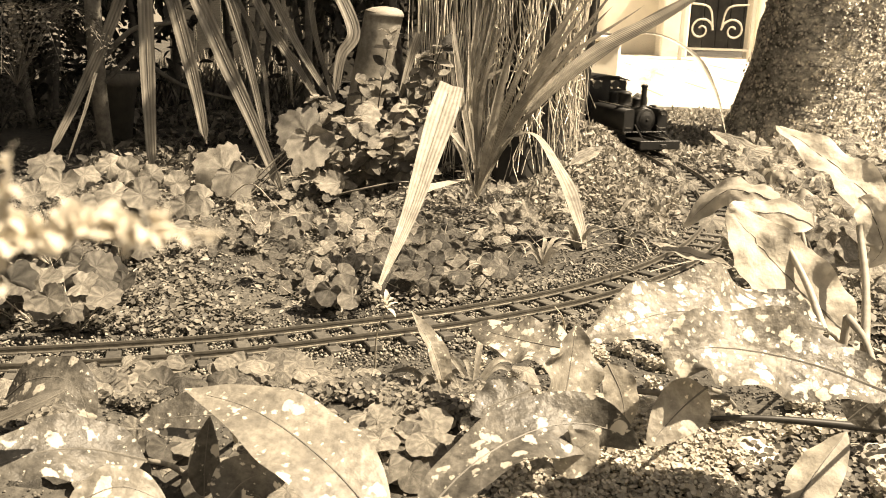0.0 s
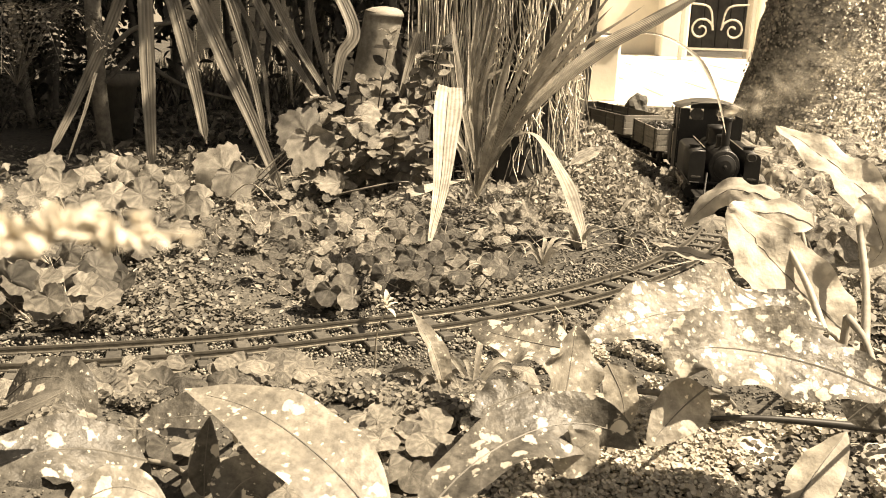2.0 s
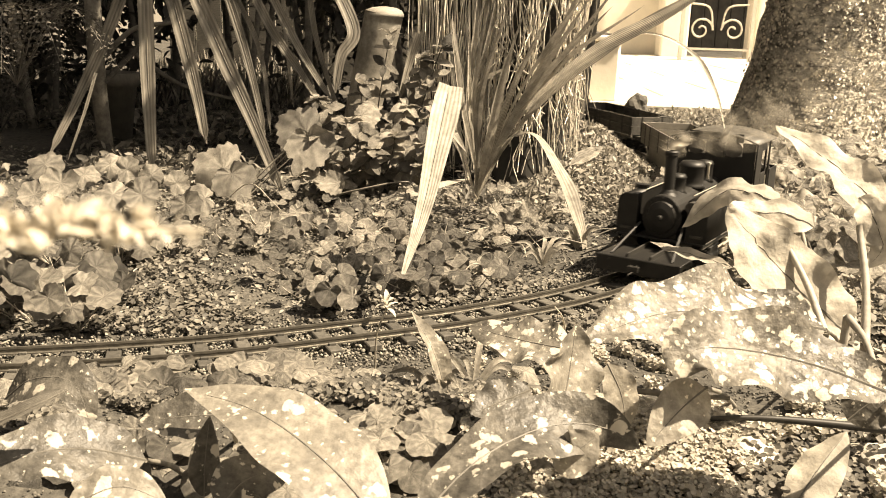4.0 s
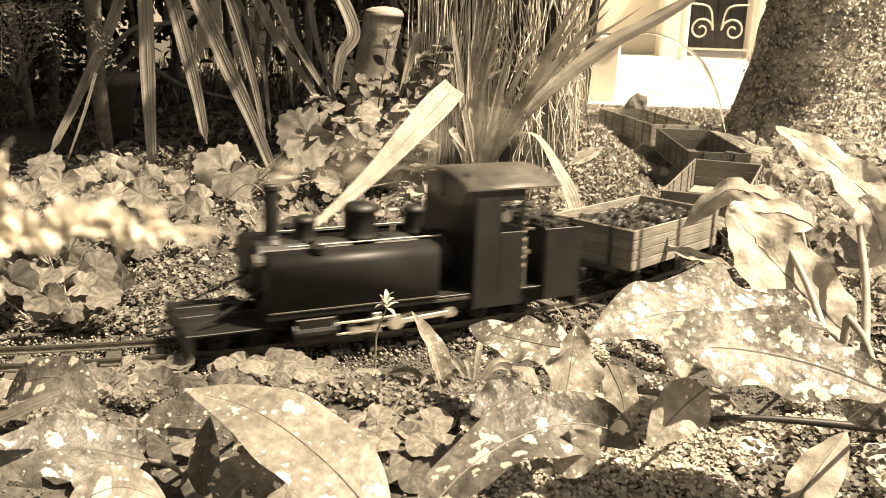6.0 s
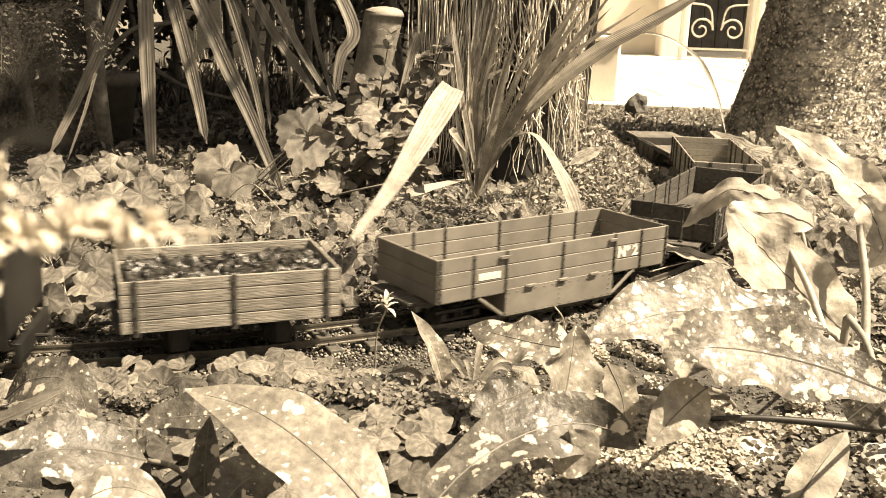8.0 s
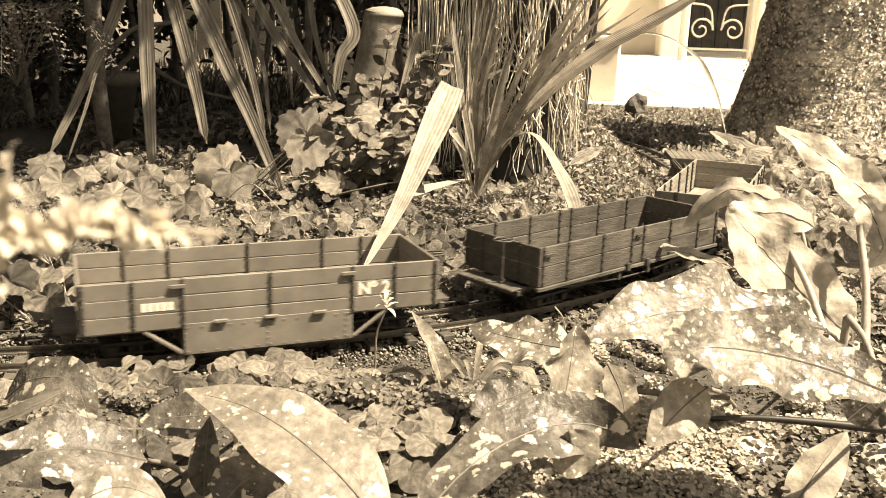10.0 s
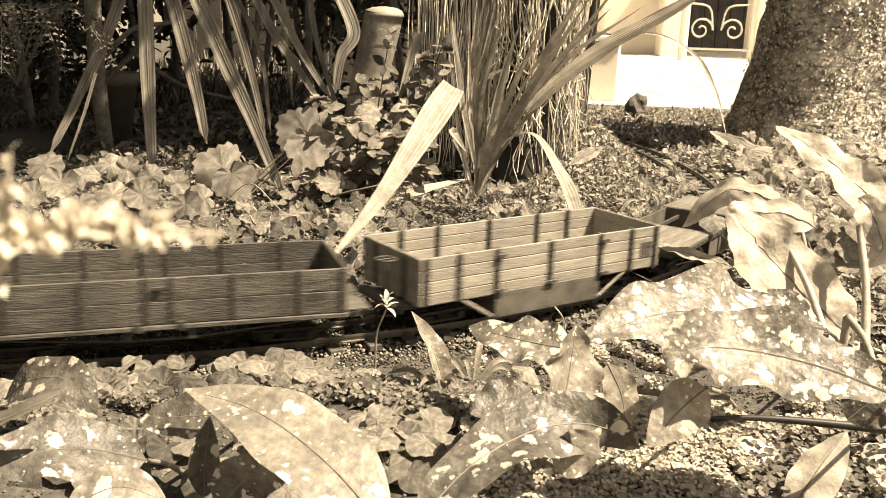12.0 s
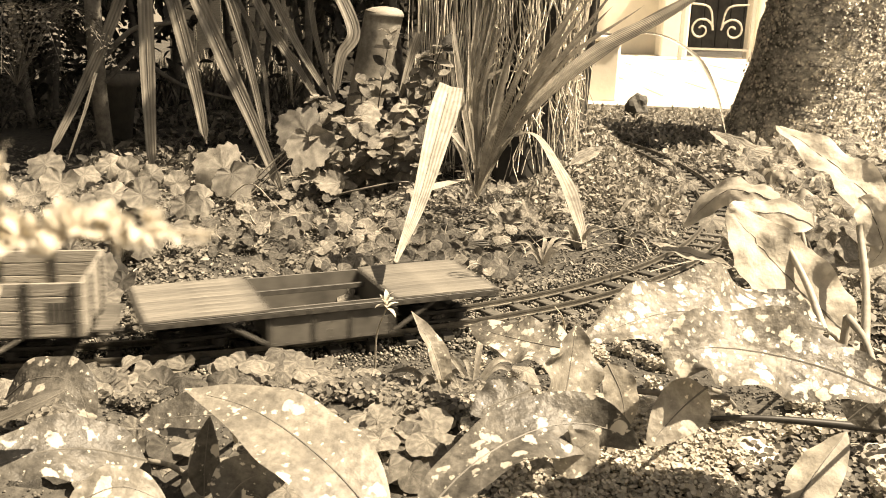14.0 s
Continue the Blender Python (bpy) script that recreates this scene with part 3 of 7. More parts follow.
def bogie_wagon_dark():
    root = thing("bogie_wagon", "long dark wooden bogie wagon with truss rods", "wagon", "train")
    half, w, z0, z1 = 0.184, 0.061, 0.042, 0.089
    wagon_body(root, half, w, z0, z1, M["darkwood"], 2)
    deck(root, M["darkwood"], -half + 0.004, half - 0.004, w - 0.004, 0.040, 0.043, 9)
    st = strap_mesh(z1 - z0 + 0.001, 0.0036, 0.0014, 5)
    for s, x in product((1, -1), (-0.178, -0.135, -0.07, -0.012, 0.012, 0.07, 0.135, 0.178)):
        part("strap", st, None, root, m=pose(x, s * w, z0, 0, 0, 0 if s > 0 else 180))
        if abs(x) < 0.17:
            part("strap", st, None, root, m=pose(x, s * (w - 0.003), z0 + 0.001, 0, 0, 180 if s > 0 else 0))
    for k, y in product((1, -1), (-0.03, 0.03)):
        part("strap", st, None, root, m=pose(k * half, y, z0, 0, 0, -90 if k > 0 else 90))
    part("sill", box(box(B(), -half - 0.002, half + 0.002, w - 0.004, w + 0.0018, z0 - 0.005, z0 - 0.0003, 0.0006), -half - 0.002, half + 0.002, -w - 0.0018, -w + 0.004, z0 - 0.005, z0 - 0.0003, 0.0006), M["darkwood"], root)
    bm = B()
    for s in (-1, 1):
        y = s * (w - 0.004)
        for a, b in (((-0.165, 0.037), (-0.03, 0.026)), ((-0.03, 0.026), (0.03, 0.026)), ((0.03, 0.026), (0.165, 0.037))):
            rod(bm, (a[0], y, a[1]), (b[0], y, b[1]), 0.0013, seg=6)
        for x in (-0.03, 0.03):
            box(bm, x - 0.003, x + 0.003, y - 0.003, y + 0.003, 0.025, 0.037, 0.0005)
    part("truss_rod", bm, M["iron"], root, "iron truss rods under the sill")
    for x in (-0.02, 0.02):
        part("hinge", box(B(), x - 0.003, x + 0.003, w + 0.001, w + 0.005, z0 - 0.006, z0 + 0.004, 0.0005), M["iron"], root)
    part("latch", box(B(), 0.165, 0.178, w + 0.001, w + 0.0035, z1 - 0.012, z1 - 0.008, 0.0005), M["iron"], root)
    part("latch", box(B(), -0.006, 0.006, w + 0.001, w + 0.0035, z1 - 0.012, z1 - 0.008, 0.0005), M["iron"], root)
    bm = B()
    for i in range(4):
        box(bm, -0.162 + i * 0.0058, -0.158 + i * 0.0058, w, w + 0.0005, z0 + 0.0155, z0 + 0.0225)
    part("marking", bm, M["iron"], root, "dark painted marking")
    frame_bars(root, half + 0.014, 0.037)
    bogie(root, 0.128)
    bogie(root, -0.128)
    for k in (-1, 1):
        part("end_platform", box(B(), min(k * (half + 0.003), k * (half + 0.028)), max(k * (half + 0.003), k * (half + 0.028)), -0.045, 0.045, 0.0375, 0.0405, 0.0008), M["darkwood"], root)
        coupler(root, k * (half + 0.018))
    brake_column(root, half + 0.016, 0.018, 0.04, 0.092)
    return root


def bogie_wagon_planked():
    root = thing("bogie_wagon", "long pale planked bogie wagon with outside posts and a dark well", "wagon", "train")
    half, w, z0, z1 = 0.180, 0.061, 0.038, 0.091
    wagon_body(root, half, w, z0, z1, M["palewood"], 4)
    for k in (-1, 1):
        deck(root, M["palewood"], min(k * 0.08, k * (half - 0.004)), max(k * 0.08, k * (half - 0.004)), w - 0.004, 0.036, 0.039, 9)
    well(root, M["plate"], 0.079, w + 0.0004, 0.010, 0.0395, 13)
    st = strap_mesh(z1 - z0, 0.0065, 0.0022, 8, "post")
    for s, x in product((1, -1), (-0.172, -0.130, -0.078, 0.0, 0.078, 0.130, 0.172)):
        part("post", st, None, root, m=pose(x, s * w, z0, 0, 0, 0 if s > 0 else 180))
        if abs(x) < 0.17:
            part("post", st, None, root, m=pose(x, s * (w - 0.003), z0 + 0.001, 0, 0, 180 if s > 0 else 0))
    for k, y in product((1, -1), (-0.03, 0.03)):
        part("post", st, None, root, m=pose(k * half, y, z0, 0, 0, -90 if k > 0 else 90))
    for x, z in ((-0.09, z1 - 0.010), (0.068, z1 - 0.010), (-0.09, z0 + 0.003), (0.068, z0 + 0.003), (-0.008, z0 + 0.003)):
        part("latch", box(B(), x, x + 0.014, w + 0.002, w + 0.0048, z, z + 0.004, 0.0005), M["iron"], root)
    bm = B()
    for i in range(4):
        box(bm, -0.165 + i * 0.005, -0.1615 + i * 0.005, w, w + 0.0005, z0 + 0.014, z0 + 0.034)
    part("marking", bm, M["iron"], root, "dark painted marking")
    braces(root, 0.081, 0.122, w, 0.012, 0.037, M["wood"])
    frame_bars(root, half + 0.012, 0.034)
    bogie(root, 0.128)
    bogie(root, -0.128)
    for k in (-1, 1):
        part("end_platform", box(B(), min(k * (half + 0.003), k * (half + 0.022)), max(k * (half + 0.003), k * (half + 0.022)), -0.04, 0.04, 0.034, 0.038, 0.0008), M["darkwood"], root)
        coupler(root, k * (half + 0.016))
    brake_column(root, half + 0.014, 0.014, 0.036, 0.082)
    return root


def flat_wagon():
    root = thing("flat_wagon", "empty flat bogie wagon with planked end decks and an open well", "wagon", "train")
    half, w, z = 0.186, 0.061, 0.050
    for k in (-1, 1):
        x0, x1 = sorted((k * 0.068, k * half))
        deck(root, M["deckwood"], x0, x1, w, z - 0.003, z, 10, "deck_plank")
        part("end_beam", box(B(), min(k * half, k * (half + 0.004)), max(k * half, k * (half + 0.004)), -w, w, z - 0.012, z - 0.001, 0.0006), M["iron"], root)
    for s in (-1, 1):
        bm = box(B(), -half, half, s * (w - 0.002) - 0.0018, s * (w - 0.002) + 0.0018, z - 0.010, z - 0.0032, 0.0005)
        for i in range(22):
            x = -half + 0.006 + i * (2 * half - 0.012) / 21
            rod(bm, (x, s * w, z - 0.006), (x, s * (w + 0.0016), z - 0.006), 0.0016, 0.0012, 6)
        part("side_sill", bm, M["iron"], root)
    well(root, M["plate"], 0.067, w - 0.0042, 0.008, z - 0.001, 9)
    for s, x in product((-1, 1), (-0.0665, -0.02, 0.02, 0.0665)):
        part("rib", box(B(), x - 0.002, x + 0.002, s * (w - 0.0035) - 0.001, s * (w - 0.0035) + 0.001, 0.009, z - 0.0115), M["iron"], root)
    braces(root, 0.07, 0.115, w - 0.003, 0.012, z - 0.010, M["iron"])
    frame_bars(root, half, 0.040)
    bogie(root, 0.135)
    bogie(root, -0.135)
    for k in (-1, 1):
        coupler(root, k * (half + 0.006))
    brake_column(root, -half - 0.001, 0.02, z - 0.004, z + 0.040)
    return root


ROD_R = 0.0075


def locomotive():
    root = thing("steam_locomotive", "black side-tank model steam locomotive with a tall chimney", "locomotive", "train")
    blk = M["black"]
    frame_half = 0.021
    # main frames and running plate
    bm = B()
    for s in (-1, 1):
        box(bm, -0.20, 0.225, s * 0.016 - 0.0015, s * 0.016 + 0.0015, 0.012, 0.038, 0.0006)
    part("frame", bm, M["black2"], root)
    bm = box(B(), -0.215, 0.150, -0.050, 0.050, 0.0430, 0.0453, 0.0006)
    part("running_plate", bm, blk, root)
    part("valance", box(box(B(), -0.08, 0.150, 0.047, 0.0498, 0.0390, 0.0428, 0.0004), -0.08, 0.150, -0.0498, -0.047, 0.0390, 0.0428, 0.0004), M["iron"], root)
    bm = box(B(), 0.1505, 0.222, -0.046, 0.046, 0.029, 0.0315, 0.0006)
    part("pilot_deck", bm, blk, root)
    bm = box(B(), 0.222, 0.229, -0.047, 0.047, 0.0105, 0.0325, 0.001)
    for y in (-0.032, 0.032):
        for z in (0.016, 0.027):
            rod(bm, (0.229, y, z), (0.2302, y, z), 0.0013, seg=6)
    part("buffer_beam", bm, blk, root, "black front buffer beam")
    for s in (-1, 1):
        bm = rod(B(), (0.146, s * 0.024, 0.062), (0.215, s * 0.034, 0.032), 0.0016, seg=6)
        part("smokebox_stay", bm, blk, root)
    # boiler, smokebox
    bm = B()
    lathe(bm, pose(-0.07, 0, 0.074, 0, 90), [(0.026, 0.0), (0.026, 0.170)], 28)
    me = part("boiler", bm, blk, root)
    bm = B()
    lathe(bm, pose(0.094, 0, 0.073, 0, 90), [(0.0285, 0.0), (0.0285, 0.052), (0.027, 0.0535), (0.021, 0.0545), (0.020, 0.057), (0.012, 0.060), (0.004, 0.0605), (0.003, 0.066), (0.0005, 0.0665)], 28)
    box(bm, 0.099, 0.144, -0.022, 0.022, 0.0407, 0.066)
    for a in range(8):
        ang = a * math.pi / 4
        rod(bm, (0.1475, 0.0245 * math.cos(ang), 0.073 + 0.0245 * math.sin(ang)), (0.1492, 0.0245 * math.cos(ang), 0.073 + 0.0245 * math.sin(ang)), 0.0013, seg=6)
    part("smokebox", bm, blk, root)
    # tanks
    for s in (-1, 1):
        bm = B()
        prof = [(0.0285, 0.0455), (0.0515, 0.0455), (0.0515, 0.0885), (0.0500, 0.0935), (0.0465, 0.0965), (0.0415, 0.098), (0.0285, 0.0985)]
        ends = []
        for x in (-0.037, 0.148):
            ends.append([bm.verts.new((x, s * y, z)) for y, z in prof])
        for i in range(len(prof)):
            f = bm.faces.new((ends[0][i], ends[0][(i + 1) % len(prof)], ends[1][(i + 1) % len(prof)], ends[1][i]))
            f.smooth = i in (1, 2, 3, 4, 5)
        bm.faces.new(ends[0])
        bm.faces.new(ends[1][::-1])
        bmesh.ops.recalc_face_normals(bm, faces=bm.faces)
        tank = part("side_tank", bm, blk, root, "black riveted side water tank")
        cap = B()
        lathe(cap, pose(0.095, s * 0.040, 0.098), [(0.008, 0), (0.008, 0.004), (0.009, 0.0042), (0.009, 0.0055), (0.002, 0.0065)], 14)
        part("filler_cap", cap, blk, tank)
        plate = box(B(), 0.1482, 0.1496, s * 0.0405 - 0.007, s * 0.0405 + 0.007, 0.052, 0.0555, 0.0004)
        part("front_strap", plate, M["iron"], tank)
        bead = rod(B(), (-0.037, s * 0.0515, 0.0466), (0.148, s * 0.0515, 0.0466), 0.0009, seg=6)
        part("beading", bead, M["iron"], tank)
    # chimney, domes, whistle, headlamp
    bm = B()
    lathe(bm, pose(0.128, 0, 0.099), [(0.0135, 0.0), (0.0100, 0.004), (0.0078, 0.008), (0.0080, 0.050), (0.0096, 0.0515), (0.0096, 0.0555), (0.0084, 0.057), (0.0066, 0.0572), (0.0066, 0.045)], 22)
    part("chimney", bm, blk, root, "tall plain black chimney")
    for x, r, h in ((0.092, 0.0115, 0.026), (0.030, 0.0180, 0.036), (-0.034, 0.0120, 0.030)):
        bm = B()
        lathe(bm, pose(x, 0, 0.097), [(r * 1.25, 0), (r * 1.02, 0.004), (r, 0.008), (r, h * 0.75), (r * 1.06, h * 0.78), (r * 1.06, h * 0.84), (r * 0.85, h * 0.96), (r * 0.3, h), (0.001, h * 1.01)], 20)
        smooth(part("dome", bm, blk, root, "black sand or steam dome").data)
    bm = B()
    rod(bm, (-0.002, 0.012, 0.105), (-0.002, 0.012, 0.126), 0.0014, seg=8)
    rod(bm, (-0.006, 0.012, 0.126), (0.002, 0.012, 0.126), 0.0022, seg=8)
    part("safety_valve", bm, M["steel"], root, "small bright metal safety valve")
    bm = B()
    for s in (-1, 1):
        rod(bm, (-0.05, s * 0.0275, 0.101), (0.12, s * 0.0275, 0.101), 0.0009, seg=5)
    part("handrail", bm, M["steel"], root)
    bm = lathe(B(), pose(0.148, 0.036, 0.092, 0, 90), [(0.004, 0), (0.0075, 0.003), (0.0075, 0.012), (0.0062, 0.0125), (0.0055, 0.011)], 14)
    part("headlamp", bm, M["iron"], root, "small round lamp on the tank front")
    # cab
    z_e = 0.150
    cab1 = -0.078
    bm = B()
    box(bm, cab1 - 0.002, cab1, -0.050, 0.050, 0.0407, z_e - 0.02)
    box(bm, cab1 - 0.002, cab1, -0.050, -0.034, z_e - 0.02, z_e)
    box(bm, cab1 - 0.002, cab1, 0.034, 0.050, z_e - 0.02, z_e)
    box(bm, cab1 - 0.002, cab1, -0.012, 0.012, z_e - 0.02, z_e + 0.006)
    box(bm, cab1 - 0.002, cab1, -0.034, 0.034, z_e, z_e + 0.012)
    part("cab_front", bm, blk, root)
    for y in (-0.023, 0.023):
        bm = lathe(B(), pose(cab1 + 0.0005, y, z_e - 0.010, 0, 90), [(0.0095, 0), (0.0115, 0.0), (0.0115, 0.0015), (0.0095, 0.0015)], 18)
        part("spectacle_ring", bm, M["iron"], root)
    for s in (-1, 1):
        bm = B()
        y0, y1 = sorted((s * 0.0505, s * 0.0525))
        box(bm, -0.109, cab1, y0, y1, 0.028, z_e, 0.0004)
        box(bm, -0.139, -0.1092, y0, y1, 0.028, 0.106, 0.0004)
        box(bm, -0.139, -0.1092, y0, y1, 0.138, z_e, 0.0004)
        box(bm, -0.139, -0.1340, y0, y1, 0.106, 0.138)
        part("cab_side", bm, blk, root)
        bm = B()
        box(bm, -0.215, -0.168, y0, y1, 0.030, 0.106, 0.0006)
        part("bunker_side", bm, blk, root)
        bm = rod(B(), (-0.1665, s * 0.050, 0.045), (-0.1665, s * 0.050, z_e), 0.0012, seg=6)
        part("cab_pillar", bm, blk, root)
        bm = rod(B(), (-0.141, s * 0.0525, 0.045), (-0.141, s * 0.0525, 0.10), 0.0007, seg=6)
        part("grab_rail", bm, M["steel"], root)
    part("bunker_back", box(B(), -0.215, -0.2132, -0.050, 0.050, 0.0407, 0.106), blk, root)
    part("bunker_front", box(B(), -0.1700, -0.1682, -0.050, 0.050, 0.0407, 0.106), blk, root)
    rng = random.Random(3)
    bm = B()
    for i in range(60):
        res = bmesh.ops.create_icosphere(bm, subdivisions=1, radius=rng.uniform(0.003, 0.006), matrix=Matrix.Translation((rng.uniform(-0.208, -0.175), rng.uniform(-0.044, 0.044), rng.uniform(0.100, 0.107))))
    box(bm, -0.213, -0.171, -0.049, 0.049, 0.06, 0.10)
    part("bunker_coal", bm, M["coal"], root)
    bm = B()
    rows = []
    for i in range(13):
        a = -1 + i / 6
        y, z = a * 0.055, z_e + 0.012 * (1 - a * a)
        rows.append([bm.verts.new((x, y, z + dz)) for x, dz in ((-0.182, 0), (-0.066, 0), (-0.066, 0.0016), (-0.182, 0.0016))])
    for a, b in zip(rows, rows[1:]):
        for i in range(4):
            f = bm.faces.new((a[i], a[(i + 1) % 4], b[(i + 1) % 4], b[i]))
            f.smooth = i == 2
    bm.faces.new(rows[0])
    bm.faces.new(rows[-1][::-1])
    bmesh.ops.recalc_face_normals(bm, faces=bm.faces)
    part("cab_roof", bm, M["roofpaint"], root, "shallow arched black cab roof")
    # backhead with gauges
    bm = B()
    lathe(bm, pose(-0.132, 0, 0.098, 0, 90), [(0.001, 0), (0.033, 0), (0.035, 0.002), (0.035, 0.050)], 22)
    box(bm, -0.132, -0.086, -0.0335, 0.0335, 0.041, 0.098)
    back = part("backhead", bm, M["black2"], root)
    bm = B()
    for y, z, r in ((0.012, 0.104, 0.008), (-0.012, 0.102, 0.006), (0.022, 0.090, 0.004), (0.0, 0.092, 0.0035), (0.018, 0.078, 0.003)):
        rod(bm, (-0.1385, y, z), (-0.1345, y, z), r, seg=14)
    for s in (-1, 1):
        rod(bm, (-0.1445, s * 0.041, 0.060), (-0.1445, s * 0.041, 0.132), 0.0018, seg=8)
        rod(bm, (-0.1445, s * 0.041, 0.132), (-0.160, s * 0.041, 0.134), 0.0018, seg=8)
        rod(bm, (-0.1445, s * 0.041, 0.126), (-0.1575, s * 0.041, 0.124), 0.0016, seg=8)
        for k in range(7):
            z = 0.066 + 0.009 * k
            rod(bm, (-0.1475, s * 0.041, z), (-0.1415, s * 0.041, z), 0.0026, seg=8)
        rod(bm, (-0.136, s * 0.020, 0.106), (-0.158, s * 0.042, 0.104), 0.0014, seg=6)
        rod(bm, (-0.136, s * 0.016, 0.082), (-0.154, s * 0.042, 0.080), 0.0026, seg=8)
        rod(bm, (-0.124, s * 0.030, 0.118), (-0.124, s * 0.041, 0.119), 0.0062, seg=14)
        rod(bm, (-0.114, s * 0.038, 0.132), (-0.130, s * 0.038, 0.132), 0.0016, seg=6)
    part("fittings", bm, M["steel"], back, "bright brass and steel cab gauges and pipes")
    # cylinders and motion
    for s in (-1, 1):
        bm = B()
        rod(bm, (0.078, s * 0.042, 0.022), (0.122, s * 0.042, 0.022), 0.0105, seg=18)
        box(bm, 0.080, 0.120, s * 0.042 - 0.009, s * 0.042 + 0.009, 0.025, 0.0375, 0.001)
        for x in (0.078, 0.122):
            rod(bm, (x - 0.001, s * 0.042, 0.022), (x + 0.001, s * 0.042, 0.022), 0.0118, seg=18)
        part("cylinder", bm, blk, root, "black steam cylinder")
        bm = B()
        rod(bm, (0.035, s * 0.0485, 0.0285), (0.08, s * 0.0485, 0.0285), 0.0015, seg=6)
        rod(bm, (0.035, s * 0.0485, 0.0165), (0.08, s * 0.0485, 0.0165), 0.0015, seg=6)
        box(bm, 0.030, 0.036, s * 0.0475 - 0.003, s * 0.0475 + 0.003, 0.014, 0.036, 0.0005)
        part("slide_bar", bm, M["steel"], root, "bright steel slide bars")
        bm = B()
        rod(bm, (0.012, s * 0.0510, 0.031), (0.058, s * 0.0510, 0.029), 0.0014, seg=6)
        lathe(bm, pose(0.012, s * 0.0510, 0.024, 90), [(0.0055, -0.001), (0.0085, -0.001), (0.0085, 0.001), (0.0055, 0.001)], 16)
        part("expansion_link", bm, M["steel"], root, "bright steel valve gear link")
    for x in (-0.055, -0.010, 0.035):
        bm = B()
        r = 0.0175
        for s in (-1, 1):
            lathe(bm, pose(0, s * 0.0195, 0, 90), [(r * 0.8, -0.003), (r, -0.003), (r, 0.003), (r * 0.8, 0.003)], 24)
            for k in range(8):
                a = k * math.pi / 4
                rod(bm, (0, s * 0.0195, 0), (0.85 * r * math.cos(a), s * 0.0195, 0.85 * r * math.sin(a)), 0.0012, seg=5)
            rod(bm, (ROD_R, s * 0.020, 0), (ROD_R, s * 0.046, 0), 0.0018, seg=8)
            box(bm, -ROD_R - 0.004, ROD_R + 0.003, s * 0.036 - 0.0015, s * 0.036 + 0.0015, -0.004, 0.004, 0.0006)
        rod(bm, (0, -0.036, 0), (0, 0.036, 0), 0.003, seg=8)
        part("driving_wheel", bm, M["black2"], root, "black spoked driving wheel pair", m=pose(x, 0, 0.0175))
    for s in (-1, 1):
        bm = box(B(), -0.060, 0.040, s * 0.040 - 0.001, s * 0.040 + 0.001, -0.0022, 0.0022, 0.0005)
        for x in (-0.055, -0.010, 0.035):
            rod(bm, (x, s * 0.0385, 0), (x, s * 0.0418, 0), 0.0042, seg=12)
        part("coupling_rod", bm, M["steel"], root, "bright steel coupling rod", m=pose(ROD_R, 0, 0.0175))
        bm = box(B(), -0.060, 0.058, s * 0.0485 - 0.0012, s * 0.0485 + 0.0012, -0.0026, 0.0026, 0.0005)
        for x, r in ((-0.055, 0.0055), (0.055, 0.0046)):
            rod(bm, (x, s * 0.0425, 0), (x, s * 0.0508, 0), r, seg=12)
        part("connecting_rod", bm, M["steel"], root, "bright steel connecting rod", m=pose(ROD_R, 0, 0.0195))
    for x, r in ((0.190, 0.0105), (0.150, 0.0105), (-0.110, 0.0115), (-0.165, 0.0115)):
        wheelset(root, x, r, "carrying_wheel")
    part("rear_beam", box(B(), -0.222, -0.2155, -0.046, 0.046, 0.014, 0.034, 0.0008), blk, root)
    coupler(root, -0.222)
    coupler(root, 0.229)
    return root


loco = locomotive()
for ob in loco.children_recursive:
    if not ob.name.startswith(("chimney", "dome", "driving_wheel", "carrying_wheel", "boiler", "smokebox.", "frame", "coupler")) and ob.name != "smokebox":
        for v in ob.data.vertices:
            v.co.y *= 1.25
    if not ob.name.startswith(("driving_wheel", "carrying_wheel", "coupling_rod", "connecting_rod")):
        for v in ob.data.vertices:
            v.co.z += 0.09 * max(0.0, v.co.z - 0.04)
coal_truck = coal_wagon()
grey_wagon = bogie_wagon_grey()
dark_wagon = bogie_wagon_dark()
plank_wagon = bogie_wagon_planked()
flat = flat_wagon()

# place in the train: distance of each vehicle's middle behind the locomotive's middle, half its wheelbase
TRAIN = [(loco, 0.0, 0.07), (coal_truck, 0.404, 0.052), (grey_wagon, 0.782, 0.128), (dark_wagon, 1.252, 0.128), (plank_wagon, 1.679, 0.128), (flat, 2.084, 0.135)]
# seconds and way run by the locomotive's middle along the line
RUN = [(0.0, 2.739), (1.5, 3.345), (3.0, 3.715), (5.3, 4.377), (5.8, 4.532), (6.2, 4.665), (6.5, 4.766), (7.5, 5.065), (8.2, 5.216), (10.3, 5.577), (11.0, 5.765), (12.5, 6.264), (13.3, 6.550), (14.0, 6.759)]


def run_at(t):
    pts = RUN
    i = max(0, min(len(pts) - 2, sum(1 for p in pts if p[0] <= t) - 1))

    def slope(k):
        a, b = pts[max(0, k - 1)], pts[min(len(pts) - 1, k + 1)]
        return (b[1] - a[1]) / (b[0] - a[0])
    (t0, s0), (t1, s1) = pts[i], pts[i + 1]
    h = t1 - t0
    u = (t - t0) / h
    return (2 * u ** 3 - 3 * u * u + 1) * s0 + (u ** 3 - 2 * u * u + u) * h * slope(i) + (3 * u * u - 2 * u ** 3) * s1 + (u ** 3 - u * u) * h * slope(i + 1)


def vehicle_pose(s, base):
    a, b = on_line(s + base), on_line(s - base)
    mid = (a + b) / 2
    return pose(mid[0], mid[1], 0, 0, 0, math.degrees(math.atan2(a[1] - b[1], a[0] - b[0])))


